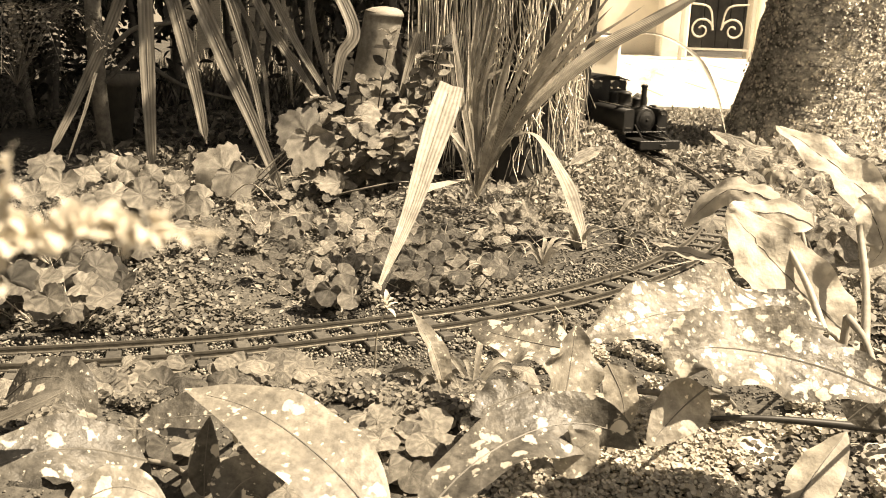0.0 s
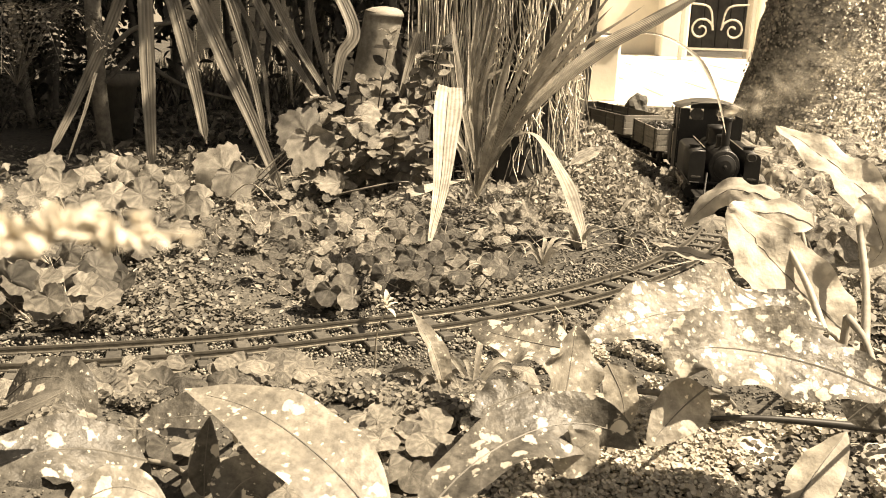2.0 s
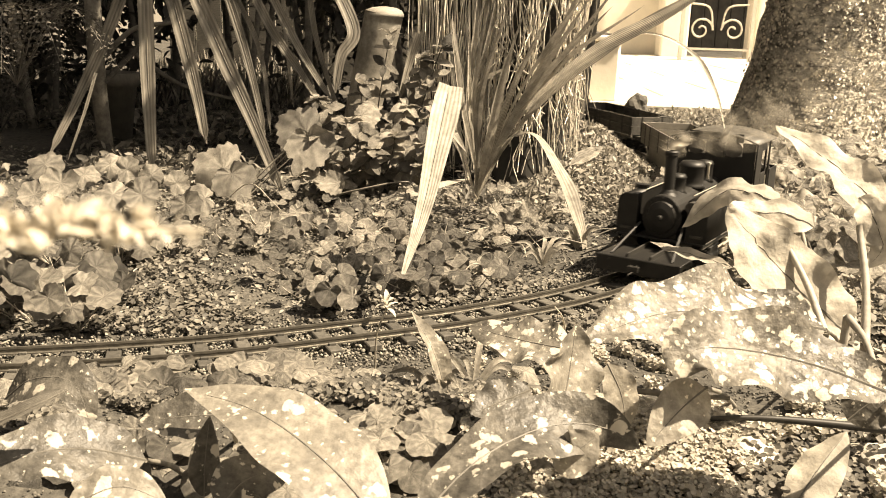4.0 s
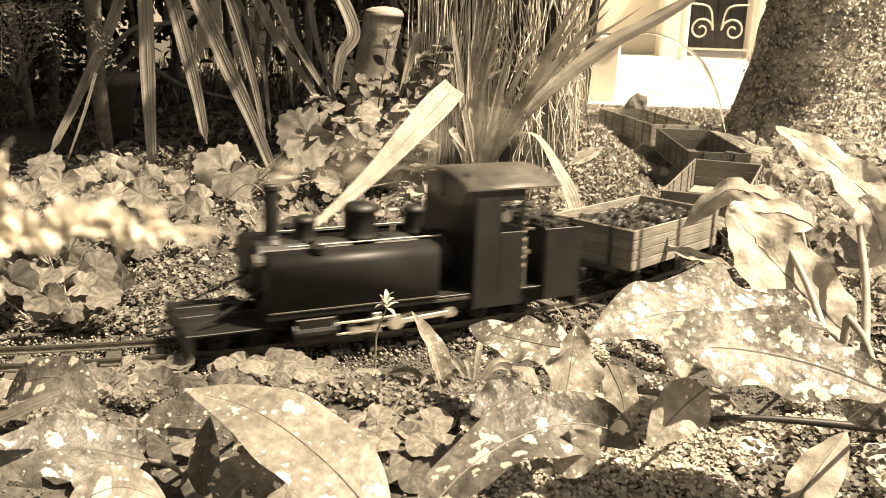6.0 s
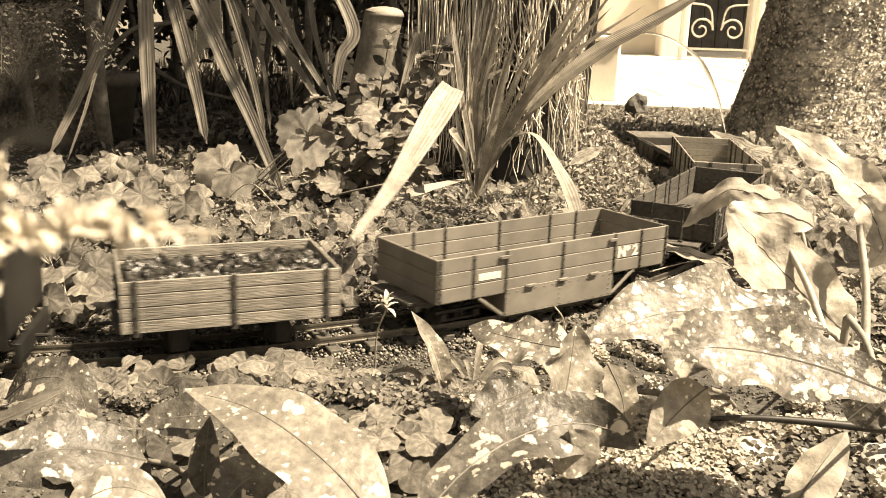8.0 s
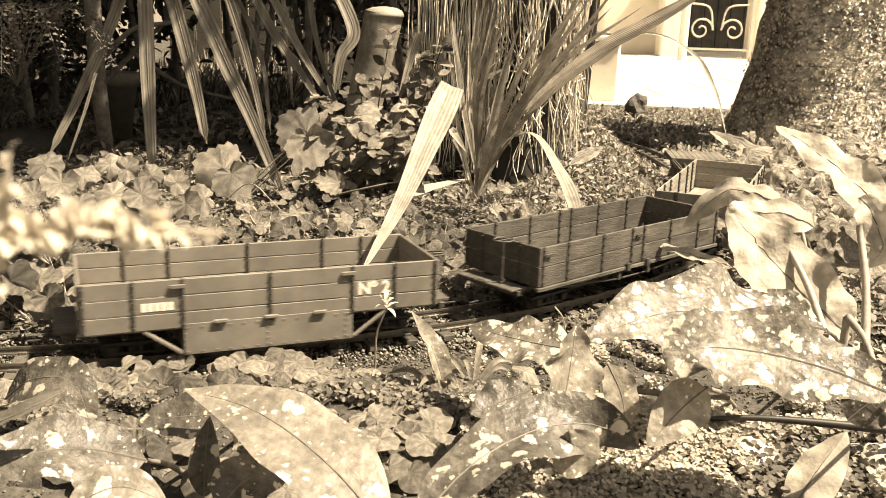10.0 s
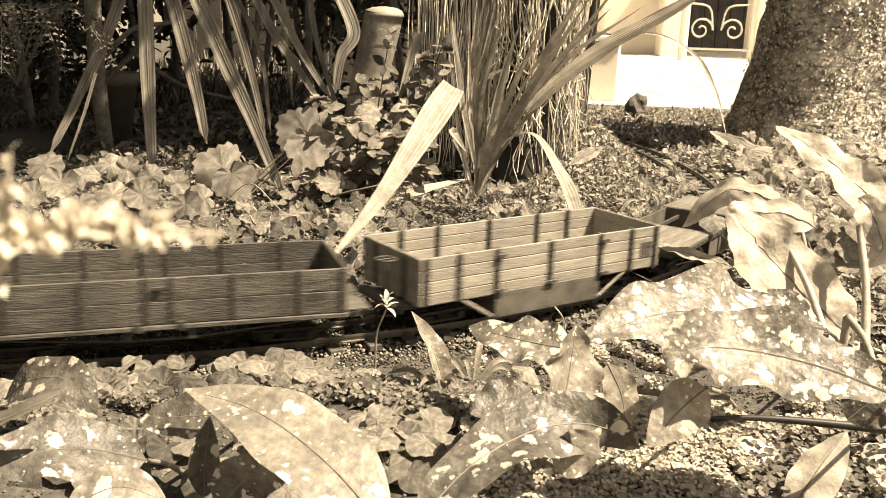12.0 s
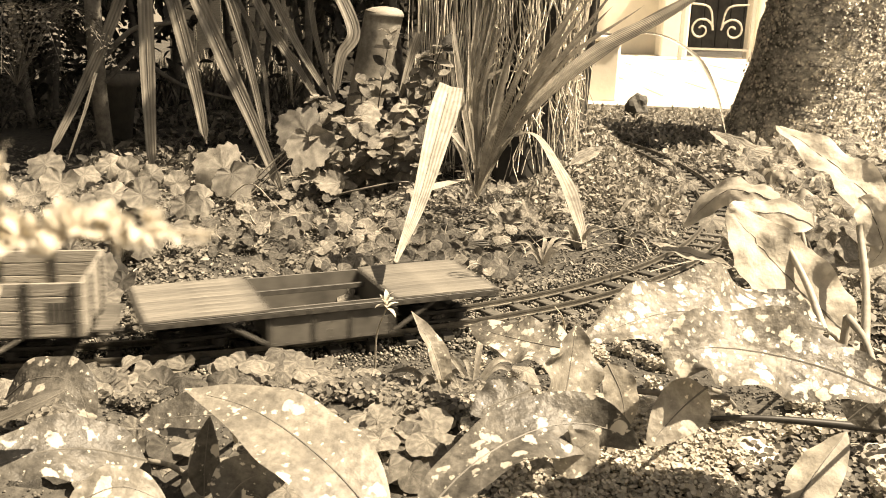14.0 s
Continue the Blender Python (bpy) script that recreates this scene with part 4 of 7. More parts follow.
# seconds and the way in which the broken leaf points
SWING = [(0, (-0.246, -0.676, -0.695)), (0.5, (-0.251, -0.673, -0.696)), (1, (-0.204, -0.728, -0.655)), (1.5, (-0.132, -0.824, -0.551)), (2, (-0.052, -0.887, -0.459)), (2.5, (-0.075, -0.800, -0.595)), (3, (-0.116, -0.821, -0.559)), (5.3, (-0.259, -0.617, -0.743)), (5.5, (-0.395, -0.593, -0.701)), (5.7, (-0.504, -0.686, -0.525)), (5.9, (-0.491, -0.704, -0.514)), (6.1, (-0.538, -0.744, -0.395)), (6.3, (-0.584, -0.748, -0.314)), (6.5, (-0.755, -0.572, -0.320)), (6.7, (-0.685, -0.690, -0.234)), (6.9, (-0.657, -0.724, -0.210)), (7.1, (-0.336, -0.776, -0.534)), (7.3, (-0.351, -0.745, -0.567)), (7.5, (-0.345, -0.717, -0.606)), (7.7, (-0.437, -0.676, -0.594)), (7.9, (-0.395, -0.801, -0.450)), (8.1, (-0.304, -0.789, -0.534)), (8.2, (-0.329, -0.648, -0.687)), (9.2, (-0.290, -0.749, -0.596)), (10.3, (-0.309, -0.738, -0.600)), (10.6, (-0.456, -0.738, -0.498)), (10.9, (-0.462, -0.686, -0.562)), (11.2, (-0.273, -0.783, -0.559)), (11.5, (-0.250, -0.797, -0.550)), (11.9, (-0.373, -0.721, -0.584)), (12.3, (-0.474, -0.748, -0.465)), (12.7, (-0.230, -0.817, -0.528)), (13.1, (-0.338, -0.752, -0.566)), (13.4, (-0.405, -0.807, -0.429)), (13.7, (-0.213, -0.842, -0.496)), (14, (-0.179, -0.806, -0.564))]
# seconds and the drift of the near flower spike
SWAY = [(0, 0.0, 0.0), (0.8, -0.0008, 0.0002), (1.5, -0.002, 0.0), (2.2, -0.003, -0.0004), (3.0, -0.0034, 0.0), (4.2, -0.002, 0.0003), (5.3, -0.0002, -0.0003), (5.8, -0.001, 0.0004), (6.5, 0.0008, -0.0003), (7.0, -0.001, 0.0), (7.5, -0.0027, 0.0007), (8.2, -0.0002, 0.0), (9.3, 0.0, 0.0004), (10.3, 0.0, 0.0), (11.0, -0.0006, 0.0004), (11.8, 0.0, 0.0), (12.5, 0.0002, -0.0003), (13.2, -0.0006, 0.0003), (14.0, -0.001, 0.0)]


def motions():
    times = [i * 0.2 for i in range(71)]
    for ob, back, base in TRAIN:
        walk(ob, [(t, vehicle_pose(run_at(t) - back, base)) for t in times])
    for ob, base in ((spike, SPIKE), (side, SIDE)):
        walk(ob, [(s, Matrix.Translation(base) @ pose(dx, 0, dz)) for s, dx, dz in SWAY])
    walk(broken, [(s, Matrix.Translation(PIVOT) @ Vector((0, 0, -1)).rotation_difference(Vector(d)).to_matrix().to_4x4()) for s, d in SWING])
    for k, puff in enumerate(PUFFS):
        walk(puff, [(s, puff_pose(k, s)) for s in times])
    quick = [i / 15 for i in range(211)]
    for ob in loco.children:
        if ob.name.startswith("driving_wheel"):
            x = ob.matrix_basis.translation.x
            walk(ob, [(t, pose(x, 0, 0.0175, 0, math.degrees(run_at(t) / 0.0175), 0)) for t in quick])
        elif ob.name.startswith("coupling_rod") or ob.name.startswith("connecting_rod"):
            z = ob.matrix_basis.translation.z
            tilt = ob.name.startswith("connecting_rod")
            rows = []
            for t in quick:
                a = run_at(t) / 0.0175
                c, sn = ROD_R * math.cos(a), -ROD_R * math.sin(a)
                rows.append((t, pose(c, 0, z + sn * (0.5 if tilt else 1), 0, math.degrees(-sn / 0.110) * -1 if tilt else 0, 0)))
            walk(ob, rows)


# ---------------------------------------------------------------- background: tree, patio, gate
def leaf_pose(p, az, tilt, roll, size):
    return Matrix.Translation(p) @ Euler((radians(roll), radians(tilt), radians(az))).to_matrix().to_4x4() @ Matrix.Diagonal((size, size, size, 1))


def span_pose(p0, p1, thick):
    """Pose that lays a unit stalk (along z) from p0 to p1."""
    d = Vector(p1) - Vector(p0)
    return Matrix.Translation(p0) @ d.to_track_quat("Z", "Y").to_matrix().to_4x4() @ Matrix.Diagonal((thick, thick, d.length, 1))


def unit_stalk():
    bm = B()
    rings = []
    for k in range(9):
        u = k / 8
        rings.append([bm.verts.new((3.5 * math.sin(math.pi * u) + (1 - 0.4 * u) * math.cos(1.2566 * i), math.sin(6.2832 * u) + (1 - 0.4 * u) * math.sin(1.2566 * i), u)) for i in range(5)])
    for p, q in zip(rings, rings[1:]):
        for i in range(5):
            bm.faces.new((p[i], p[(i + 1) % 5], q[(i + 1) % 5], q[i]))
    return smooth(mesh_of("stalk", bm, M["stalk"]))


STALK = unit_stalk()
LEAVES = {}
for kind, mats in (("heart", ("green", "palegreen")), ("round", ("palegreen", "green")), ("lobed", ("palegreen", "green"))):
    for mat in mats:
        LEAVES[kind, mat] = [mesh_of("leaf", disc_leaf(kind, 1.0, k, cup=(-0.12, 0.18, -0.22, 0.05)[k], wave=0.07), M[mat]) for k in range(4)]
OVALS = {mat: [mesh_of("leaf", blade([(0, 0, 0), (0.5, 0, b), (1, 0, b * 0.2 - 0.08)], 0.52, (0, 0, 1), "ovate", 0.22, 0.1, 8, 2, k), M[mat]) for k, b in enumerate((0.06, 0.1, -0.03))] for mat in ("green", "palegreen", "darkgreen")}


def leafy_clump(name, label, category, p, count, kind, mat, size, spread, height, seed, group="", lean=(0, 0), face=35, rise=62):
    """A low plant: round or heart-shaped leaves on thin stalks from one crown."""
    rng = random.Random(seed)
    root = thing(name, label, category, group, pose(*p))
    for i in range(count):
        a = rng.uniform(0, 6.283)
        r = spread * math.sqrt(rng.random())
        h = height * rng.uniform(0.35, 1.0)
        q = Vector((r * math.cos(a) + lean[0], r * math.sin(a) + lean[1], h))
        s = size * rng.uniform(0.65, 1.25)
        az = rng.gauss(-90, 60)
        part("leaf", rng.choice(LEAVES[kind, mat]), None, root, m=Matrix.Translation(q) @ pose(0, 0, 0, rng.uniform(8, rise), rng.uniform(-15, 15)) @ leaf_pose((0, 0, 0), az, rng.uniform(-12, face), rng.uniform(-15, 15), s))
        part("stalk", STALK, None, root, m=span_pose(Vector((0, 0, -0.004)), q, 0.0009))
    return root


def leaf_thing(name, label, pts, width, mat, face=(0, -0.5, 1), profile="lance", fold=0.25, wave=0.12, seed=0, stalk=None, category="leaf", group="", curl=0.0, waves=3.0, n=26, cross=7, rot=None):
    root = thing(name, label, category, group, Matrix.Translation(pts[0]))
    o = Vector(pts[0])
    leaf = blade([Vector(p) - o for p in pts], width, face, profile, fold, wave, n, cross, seed, curl=curl, waves=waves)
    dry = mat in ("bleached", "drystrap") and name == "wilted_leaf"

    def crinkle(bm):
        # dried leaves are crinkled all over
        for v in bm.verts if dry else ():
            v.co += width * (0.06 * noise.noise_vector(v.co * 2.6 / width + Vector((seed, 0, 0))) + 0.035 * noise.noise_vector(v.co * 7 / width))
        return bm

    part("blade", crinkle(leaf), M[mat], root)
    if profile in ("lance", "oval", "ovate", "point"):
        rib = spline([Vector(p) - o for p in pts], 10)
        part("midrib", crinkle(tube(B(), rib[:-1], width * 0.014 + 0.0003, 0.0002, 20 if dry else 10, 5)), M["rib"], root, "darker sunken midrib")
    if stalk:
        part("stalk", smooth(mesh_of("stalk", tube(B(), [(0, 0, 0), Vector(stalk[0]) - o, Vector(stalk[-1]) - o] if len(stalk) > 1 else [(0, 0, 0), (Vector(stalk[0]) - o) * 0.5 + Vector((0, 0, 0.004)), Vector(stalk[0]) - o], 0.0018, 0.0024, 10, 6), M["stalk"])), None, root)
    return root


# ---- tree
def tree_trunk():
    root = thing("tree", "thick grey tree trunk with rough lichen-covered bark", "tree", m=pose(1.03, 2.66, -0.03))
    bm = B()
    rings, seg = [], 64
    for k in range(70):
        z = 3.2 * (k / 69) ** 1.6
        r0 = 0.195 + 0.075 * math.exp(-z / 0.09) - 0.012 * z + 0.02 * math.exp(-z / 0.4)
        ring = []
        for i in range(seg):
            a = 2 * math.pi * i / seg
            v = Vector((math.cos(a), math.sin(a), 0))
            r = r0 * (1 + 0.10 * noise.noise(v * 1.3 + Vector((0, 0, z * 1.5))) + 0.05 * noise.noise(v * 4 + Vector((0, 0, z * 9))) + 0.03 * noise.noise(v * 11 + Vector((0, 0, z * 28))))
            ring.append(bm.verts.new((r * v.x + 0.10 * z, r * v.y, z)))
        rings.append(ring)
    for a, b in zip(rings, rings[1:]):
        for i in range(seg):
            bm.faces.new((a[i], a[(i + 1) % seg], b[(i + 1) % seg], b[i])).smooth = True
    trunk = part("trunk", bm, M["bark"], root)
    rng = np.random.default_rng(2)
    n = 7500
    z = rng.uniform(0.0, 0.75, n)
    a = rng.uniform(math.pi * 0.95, math.pi * 2.05, n)
    r = 0.199 + 0.075 * np.exp(-z / 0.09) - 0.012 * z + 0.02 * np.exp(-z / 0.4)
    rad = np.array([rr * (1 + 0.10 * noise.noise(Vector((math.cos(aa) * 1.3, math.sin(aa) * 1.3, zz * 1.5))) + 0.05 * noise.noise(Vector((math.cos(aa) * 4, math.sin(aa) * 4, zz * 9)))) for rr, aa, zz in zip(r, a, z)])
    pos = np.stack([rad * np.cos(a) + 0.10 * z, rad * np.sin(a), z], 1)
    nr = np.stack([np.cos(a), np.sin(a), np.zeros(n)], 1)
    tagged(scatter("lichen", pos, nr, rng.uniform(0.0018, 0.0062, n), OVAL_LEAF * np.array((0.9, 1.6, 1.2)), OVAL_FACES, M["lichen"], root, 3, 0.5), "pale crusts of lichen and moss", kind="stuff")
    return root


tree_trunk()


# ---- sunlit yard behind
def yard():
    root = thing("paving", "pale sunlit stone paving of the yard", "paving", kind="structure")
    rng = random.Random(1)
    meshes = []
    for k in range(3):
        meshes.append(mesh_of("slab", box(B(), 0.006, 0.594, 0.006, 0.444, -0.03, 0.0, 0.006), M["paving"]))
    for i, j in product(range(0, 9), range(0, 10)):
        part("slab", meshes[(i + j) % 3], None, root, m=pose(i * 0.6 + (j % 2) * 0.3, 3.55 + j * 0.45, 0.012 + rng.uniform(-0.002, 0.002)))
    kerb = thing("kerb", "pale stone edging along the paving", "kerb", kind="structure")
    for i in range(0, 10):
        part("kerb_stone", box(B(), 0.004, 0.596, 0, 0.06, -0.05, 0.03, 0.008), M["paving"], kerb, m=pose(i * 0.6 - 0.1, 3.47, rng.uniform(-0.004, 0.004)))
    wall = thing("wall_back", "white rendered garden wall", "wall", kind="structure")
    part("wall", box(box(B(), 2.52, 9, 8.1, 8.3, 0, 2.4, 0.01), -9, 1.95, 8.1, 8.3, 0, 2.4, 0.01), M["render"], wall)
    for x in (1.80, 2.56):
        post = thing("gate_post", "white rendered square gate post", "post", "gate posts")
        part("shaft", box(B(), x - 0.11, x + 0.11, 7.75, 7.97, 0.0, 1.9, 0.015), M["render"], post)
        part("cap", box(B(), x - 0.14, x + 0.14, 7.72, 8.0, 1.9, 1.98, 0.015), M["render"], post)
    tub = thing("planter", "square white planter box", "planter")
    x0, y0 = 0.405, 3.62
    bm = box(B(), x0, x0 + 0.24, y0, y0 + 0.3, 0.012, 0.24, 0.012)
    part("box", bm, M["render"], tub)
    part("rim", box(B(), x0 - 0.012, x0 + 0.252, y0 - 0.012, y0 + 0.312, 0.24, 0.262, 0.006), M["render"], tub)
    part("earth", box(B(), x0 + 0.03, x0 + 0.21, y0 + 0.03, y0 + 0.27, 0.26, 0.268, 0.003), M["soil"], tub)


yard()


def iron_gate():
    root = thing("garden_gate", "pale wrought iron gate with scrollwork", "gate", m=pose(1.72, 7.2, 0.0))
    bm = B()
    w, h = 0.52, 0.95
    for x in (0.0, w):
        part("stile", box(B(), x - 0.012, x + 0.012, -0.012, 0.012, 0.012, h), M["gateiron"], root)
    for z in (0.10, 0.52, h - 0.02):
        part("rail", box(B(), 0.013, w - 0.013, -0.008, 0.008, z - 0.008, z + 0.008), M["gateiron"], root)
    for cx, cz, s in ((0.14, 0.24, 1), (0.38, 0.24, -1), (0.14, 0.66, 1), (0.38, 0.66, -1)):
        pts = [(cx + s * (0.09 * (1 - k / 26)) * math.cos(k * 0.42), 0, cz + 0.09 * (1 - k / 26) * math.sin(k * 0.42)) for k in range(22)]
        part("scroll", tube(B(), pts, 0.008, 0.006, 60, 6), M["gateiron"], root)
        part("scroll", tube(B(), [(cx + s * 0.09, 0, cz), (cx + s * 0.05, 0, cz + 0.16), (cx - s * 0.1, 0, cz + 0.19)], 0.007, 0.007, 14, 6), M["gateiron"], root)
    # near-black boards added to stand in for the shade behind the gate
    shed = thing("shed", "near-black board screen added as shade behind the gate", "shed")
    for i in range(14):
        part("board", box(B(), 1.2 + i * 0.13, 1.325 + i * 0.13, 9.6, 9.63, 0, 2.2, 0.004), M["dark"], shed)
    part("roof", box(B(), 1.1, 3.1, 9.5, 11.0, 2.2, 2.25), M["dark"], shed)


iron_gate()

rock = B()
bmesh.ops.create_icosphere(rock, subdivisions=3, radius=1.0)
for v in rock.verts:
    v.co = Vector((v.co.x * 0.042, v.co.y * 0.04, v.co.z * 0.055)) * (1 + 0.5 * noise.noise(v.co * 1.4))
tagged(part("rock", rock, M["sleeper"], m=pose(0.66, 3.28, 0.02)), "dark pointed rock beside the yard", "rock")


# ---- shaded shrubbery
def shrub(name, label, centre, half, n, size, mat, seed, stems=10, branch=None):
    root = thing(name, label, "shrub", "shrubbery", pose(centre[0], centre[1], -0.01))
    rng = np.random.default_rng(seed)
    u = rng.normal(0, 0.5, (n, 3)).clip(-1.2, 1.2)
    pos = u * np.array(half) + np.array((0, 0, centre[2]))
    pos = pos[pos[:, 2] > 0.01]
    tagged(scatter("foliage", pos, np.tile((0, -0.3, 0.8), (len(pos), 1)), rng.uniform(0.6, 1.3, len(pos)) * size, OVAL_LEAF, OVAL_FACES, M[mat], root, seed, 0.6), "dense dark foliage", kind="stuff")
    if branch:
        part("branch", tube(B(), [Vector(p) - Vector((centre[0], centre[1], -0.01)) for p in branch], 0.016, 0.005, 16, 7), M["twig"], root)
    rr = random.Random(seed)
    for k in range(stems):
        x, y = rr.uniform(-0.7, 0.7) * half[0], rr.uniform(-0.5, 0.5) * half[1]
        part("stem", smooth(mesh_of("stem", tube(B(), [(x, y, 0), (x + rr.uniform(-0.1, 0.1), y, centre[2] * 0.6), (x * 1.4 + rr.uniform(-0.2, 0.2), y * 1.3, centre[2] * 1.3)], rr.uniform(0.008, 0.016), 0.004, 10, 6), M["twig"])), None, root)
    return root


shrub("shrub", "dense dark evergreen shrub in deep shade", (-1.35, 3.0, 0.55), (0.45, 0.35, 0.5), 9000, 0.026, "darkgreen", 11)
shrub("shrub", "dense dark evergreen shrub in deep shade", (-0.25, 3.25, 0.75), (0.40, 0.28, 0.6), 8000, 0.024, "darkgreen", 12)
shrub("shrub", "dense dark evergreen shrub in deep shade", (-0.8, 3.5, 0.95), (0.7, 0.3, 0.5), 8000, 0.026, "darkgreen", 13, 6)
# foliage of these two lies above the view, added to shade the back
shrub("shrub", "shrub stems with unseen foliage added overhead for shade", (-0.95, 2.75, 1.25), (0.75, 0.5, 0.28), 12000, 0.028, "darkgreen", 14, 6)
shrub("shrub", "shrub stems with unseen foliage added overhead for shade", (-0.25, 2.9, 1.25), (0.95, 0.5, 0.3), 15000, 0.03, "darkgreen", 15, 4)
shrub("shrub", "dense dark evergreen shrub in deep shade", (-2.1, 2.6, 0.75), (0.5, 0.6, 0.7), 9000, 0.028, "darkgreen", 16)

# two more canopies out of view, added to keep sun off the rear bed
shrub("shrub", "shrub stems with unseen foliage added overhead for shade", (0.02, 2.42, 1.28), (0.8, 0.42, 0.18), 12000, 0.03, "darkgreen", 17, 3)
shrub("shrub", "shrub stems with unseen foliage added overhead for shade", (-0.5, 2.25, 1.25), (0.6, 0.5, 0.2), 10000, 0.03, "darkgreen", 19, 2)
# dark boards added as a backdrop for the deep shade behind the shrubs
fence = thing("garden_fence", "dark board fence added as a backdrop behind the shrubs", "fence", kind="structure")
fb = mesh_of("fence_board", box(B(), 0.002, 0.118, -0.008, 0.008, 0, 1.9, 0.003), M["darkwood"])
for i in range(30):
    if not 15 <= i <= 18:
        part("fence_board", fb, None, fence, m=pose(-3.55 + i * 0.12, 4.35, 0))
# boards outside the view, added to cut sky light from the left
side_screen = thing("garden_fence", "unseen board screen added at the left to block sky light", "fence", kind="structure")
for i in range(56):
    part("fence_board", fb, None, side_screen, m=pose(-3.6, 4.3 - i * 0.12, 0, 0, 0, -90))
for z in (0.4, 1.5):
    part("fence_rail", box(B(), -3.6, 0.06, 4.359, 4.40, z, z + 0.07, 0.003), M["darkwood"], fence)


def fern(p, seed, label, tilt=0.0, length=0.34, mat="moss", fronds=7):
    root = thing("fern", label, "fern", "ferns", pose(*p))
    rng = random.Random(seed)
    for k in range(fronds):
        a = k * 6.283 / fronds + rng.uniform(-0.3, 0.3)
        pts = spline([(0, 0, 0), (0.5 * length * math.cos(a), 0.5 * length * math.sin(a), 0.16 + tilt), (length * math.cos(a), length * math.sin(a), 0.04 + tilt)], 26)
        bm = tube(B(), pts, 0.0018, 0.0006, 26, 4)
        for i in range(3, 26):
            d = (pts[i] - pts[i - 1]).normalized()
            s = d.cross(Vector((0, 0, 1))).normalized()
            ln = length * 0.24 * math.sin(math.pi * (i + 2) / 30)
            for sd in (-1, 1):
                q = pts[i]
                for j in range(9):
                    c = q + s * sd * ln * (j + 0.7) / 9 + d * ln * 0.04 * j + Vector((rng.gauss(0, 1), rng.gauss(0, 1), rng.gauss(0, 1))) * ln * 0.04
                    w = ln * rng.uniform(0.06, 0.13) * (1 - j / 12)
                    e = (s * sd * 0.7 + d * 0.7) * w
                    f = (d * 0.8 - s * sd * 0.5) * w
                    bm.faces.new([bm.verts.new(c + v) for v in (-f * 0.4, e * 1.3, f, -e * 0.5)])
        part("frond", bm, M[mat], root)
    return root


fern((-0.888, 1.950, 0.162), 1, "feathery fern in shade hanging over the bed", 0.0, 0.24, "moss", 9)
fern((-1.146, 2.400, -0.005), 2, "dark feathery fern in deep shade", 0.0, 0.24, "darkgreen", 9)
fern((-0.782, 2.200, 0.311), 4, "feathery fern in shade hanging over the bed", 0.0, 0.2, "darkgreen")

pot = thing("flower_pot", "tall dark clay pot half hidden in shade", "pot", m=Matrix.Translation((-0.798, 2.251, -0.010)))
pb = lathe(B(), pose(0, 0, 0), [(0.036, 0), (0.056, 0.15), (0.062, 0.15), (0.064, 0.18), (0.057, 0.18), (0.052, 0.15), (0.034, 0.02)], 24)
smooth(part("pot_body", pb, M["pot"], pot).data)

rng = np.random.default_rng(31)
n = 1500
gx, gy = rng.uniform(-1.25, -0.55, n), rng.uniform(3.0, 4.3, n)
GRASS = np.array([(-0.03, 0, 0), (0.03, 0, 0), (0.02, 0.08, 0.5), (0.0, 0.3, 1.0)])
tagged(scatter("lawn_grass", np.stack([gx, gy, np.full(n, -0.01)], 1), np.tile((0, 0, 1.0), (n, 1)), rng.uniform(0.05, 0.14, n), GRASS, [(0, 1, 2), (0, 2, 3), (2, 1, 3)], M["creeper"], None, 32, 0.25), "pale rough grass beyond the shrubs", "grass", kind="stuff")


# ---- stump with hanging fibres
def fibrous_stump():
    root = thing("fibrous_stump", "old plant stump hung with matted pale fibrous roots", "stump", m=Matrix.Translation((0.167, 2.013, -0.010)))
    bm = B()
    lathe(bm, pose(0, 0.03, -0.01), [(0.105, 0), (0.085, 0.1), (0.08, 0.3), (0.085, 0.75)], 20)
    # core coloured near-black for the shade in the gaps between the fibres
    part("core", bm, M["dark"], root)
    rg = random.Random(9)
    bm = B()
    for k in range(230):
        a = rg.uniform(math.pi * 0.9, math.pi * 2.1)
        r = rg.uniform(0.085, 0.125)
        top = rg.uniform(0.22, 0.62)
        low = rg.uniform(-0.005, 0.2) if rg.random() < 0.75 else rg.uniform(0.1, 0.3)
        pts = []
        m = 6
        for j in range(m):
            z = top + (low - top) * j / (m - 1)
            rr = r + rg.uniform(-0.014, 0.016) + (0.015 if j == m - 1 else 0)
            aa = a + rg.uniform(-0.15, 0.15)
            pts.append((rr * math.cos(aa) * 1.0, 0.03 + rr * math.sin(aa), max(z, -0.004)))
        tube(bm, pts, rg.uniform(0.0008, 0.0026), 0.0008, 14, 4)
    tagged(part("root_mat", bm, M["root"], root, "matted hanging fibres"), kind="stuff")
    return root


fibrous_stump()
stump2 = thing("dead_stem", "leaning old stem of stringy fibres over a shade-black core", "stem", m=Matrix.Translation((0.014, 1.983, -0.010)))
bm = B()
rg = random.Random(4)
tube(bm, [(0, 0.08, 0), (-0.01, 0.08, 0.3), (0.02, 0.08, 0.75)], 0.06, 0.05, 10, 12)
# this core too carries the shade between the fibres in its colour
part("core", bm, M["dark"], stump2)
bm = B()
for k in range(150):
    x = rg.uniform(-0.09, 0.08)
    z1 = rg.uniform(0.2, 0.6)
    tube(bm, [(x, rg.uniform(-0.02, 0.03), z1), (x + rg.uniform(-0.015, 0.015), 0.0, z1 * 0.6), (x + rg.uniform(-0.02, 0.02), -0.01, rg.uniform(0, 0.2))], 0.0013, 0.0007, 10, 4)
tagged(part("root_mat", bm, M["root"], stump2, "thin hanging fibres"), kind="stuff")

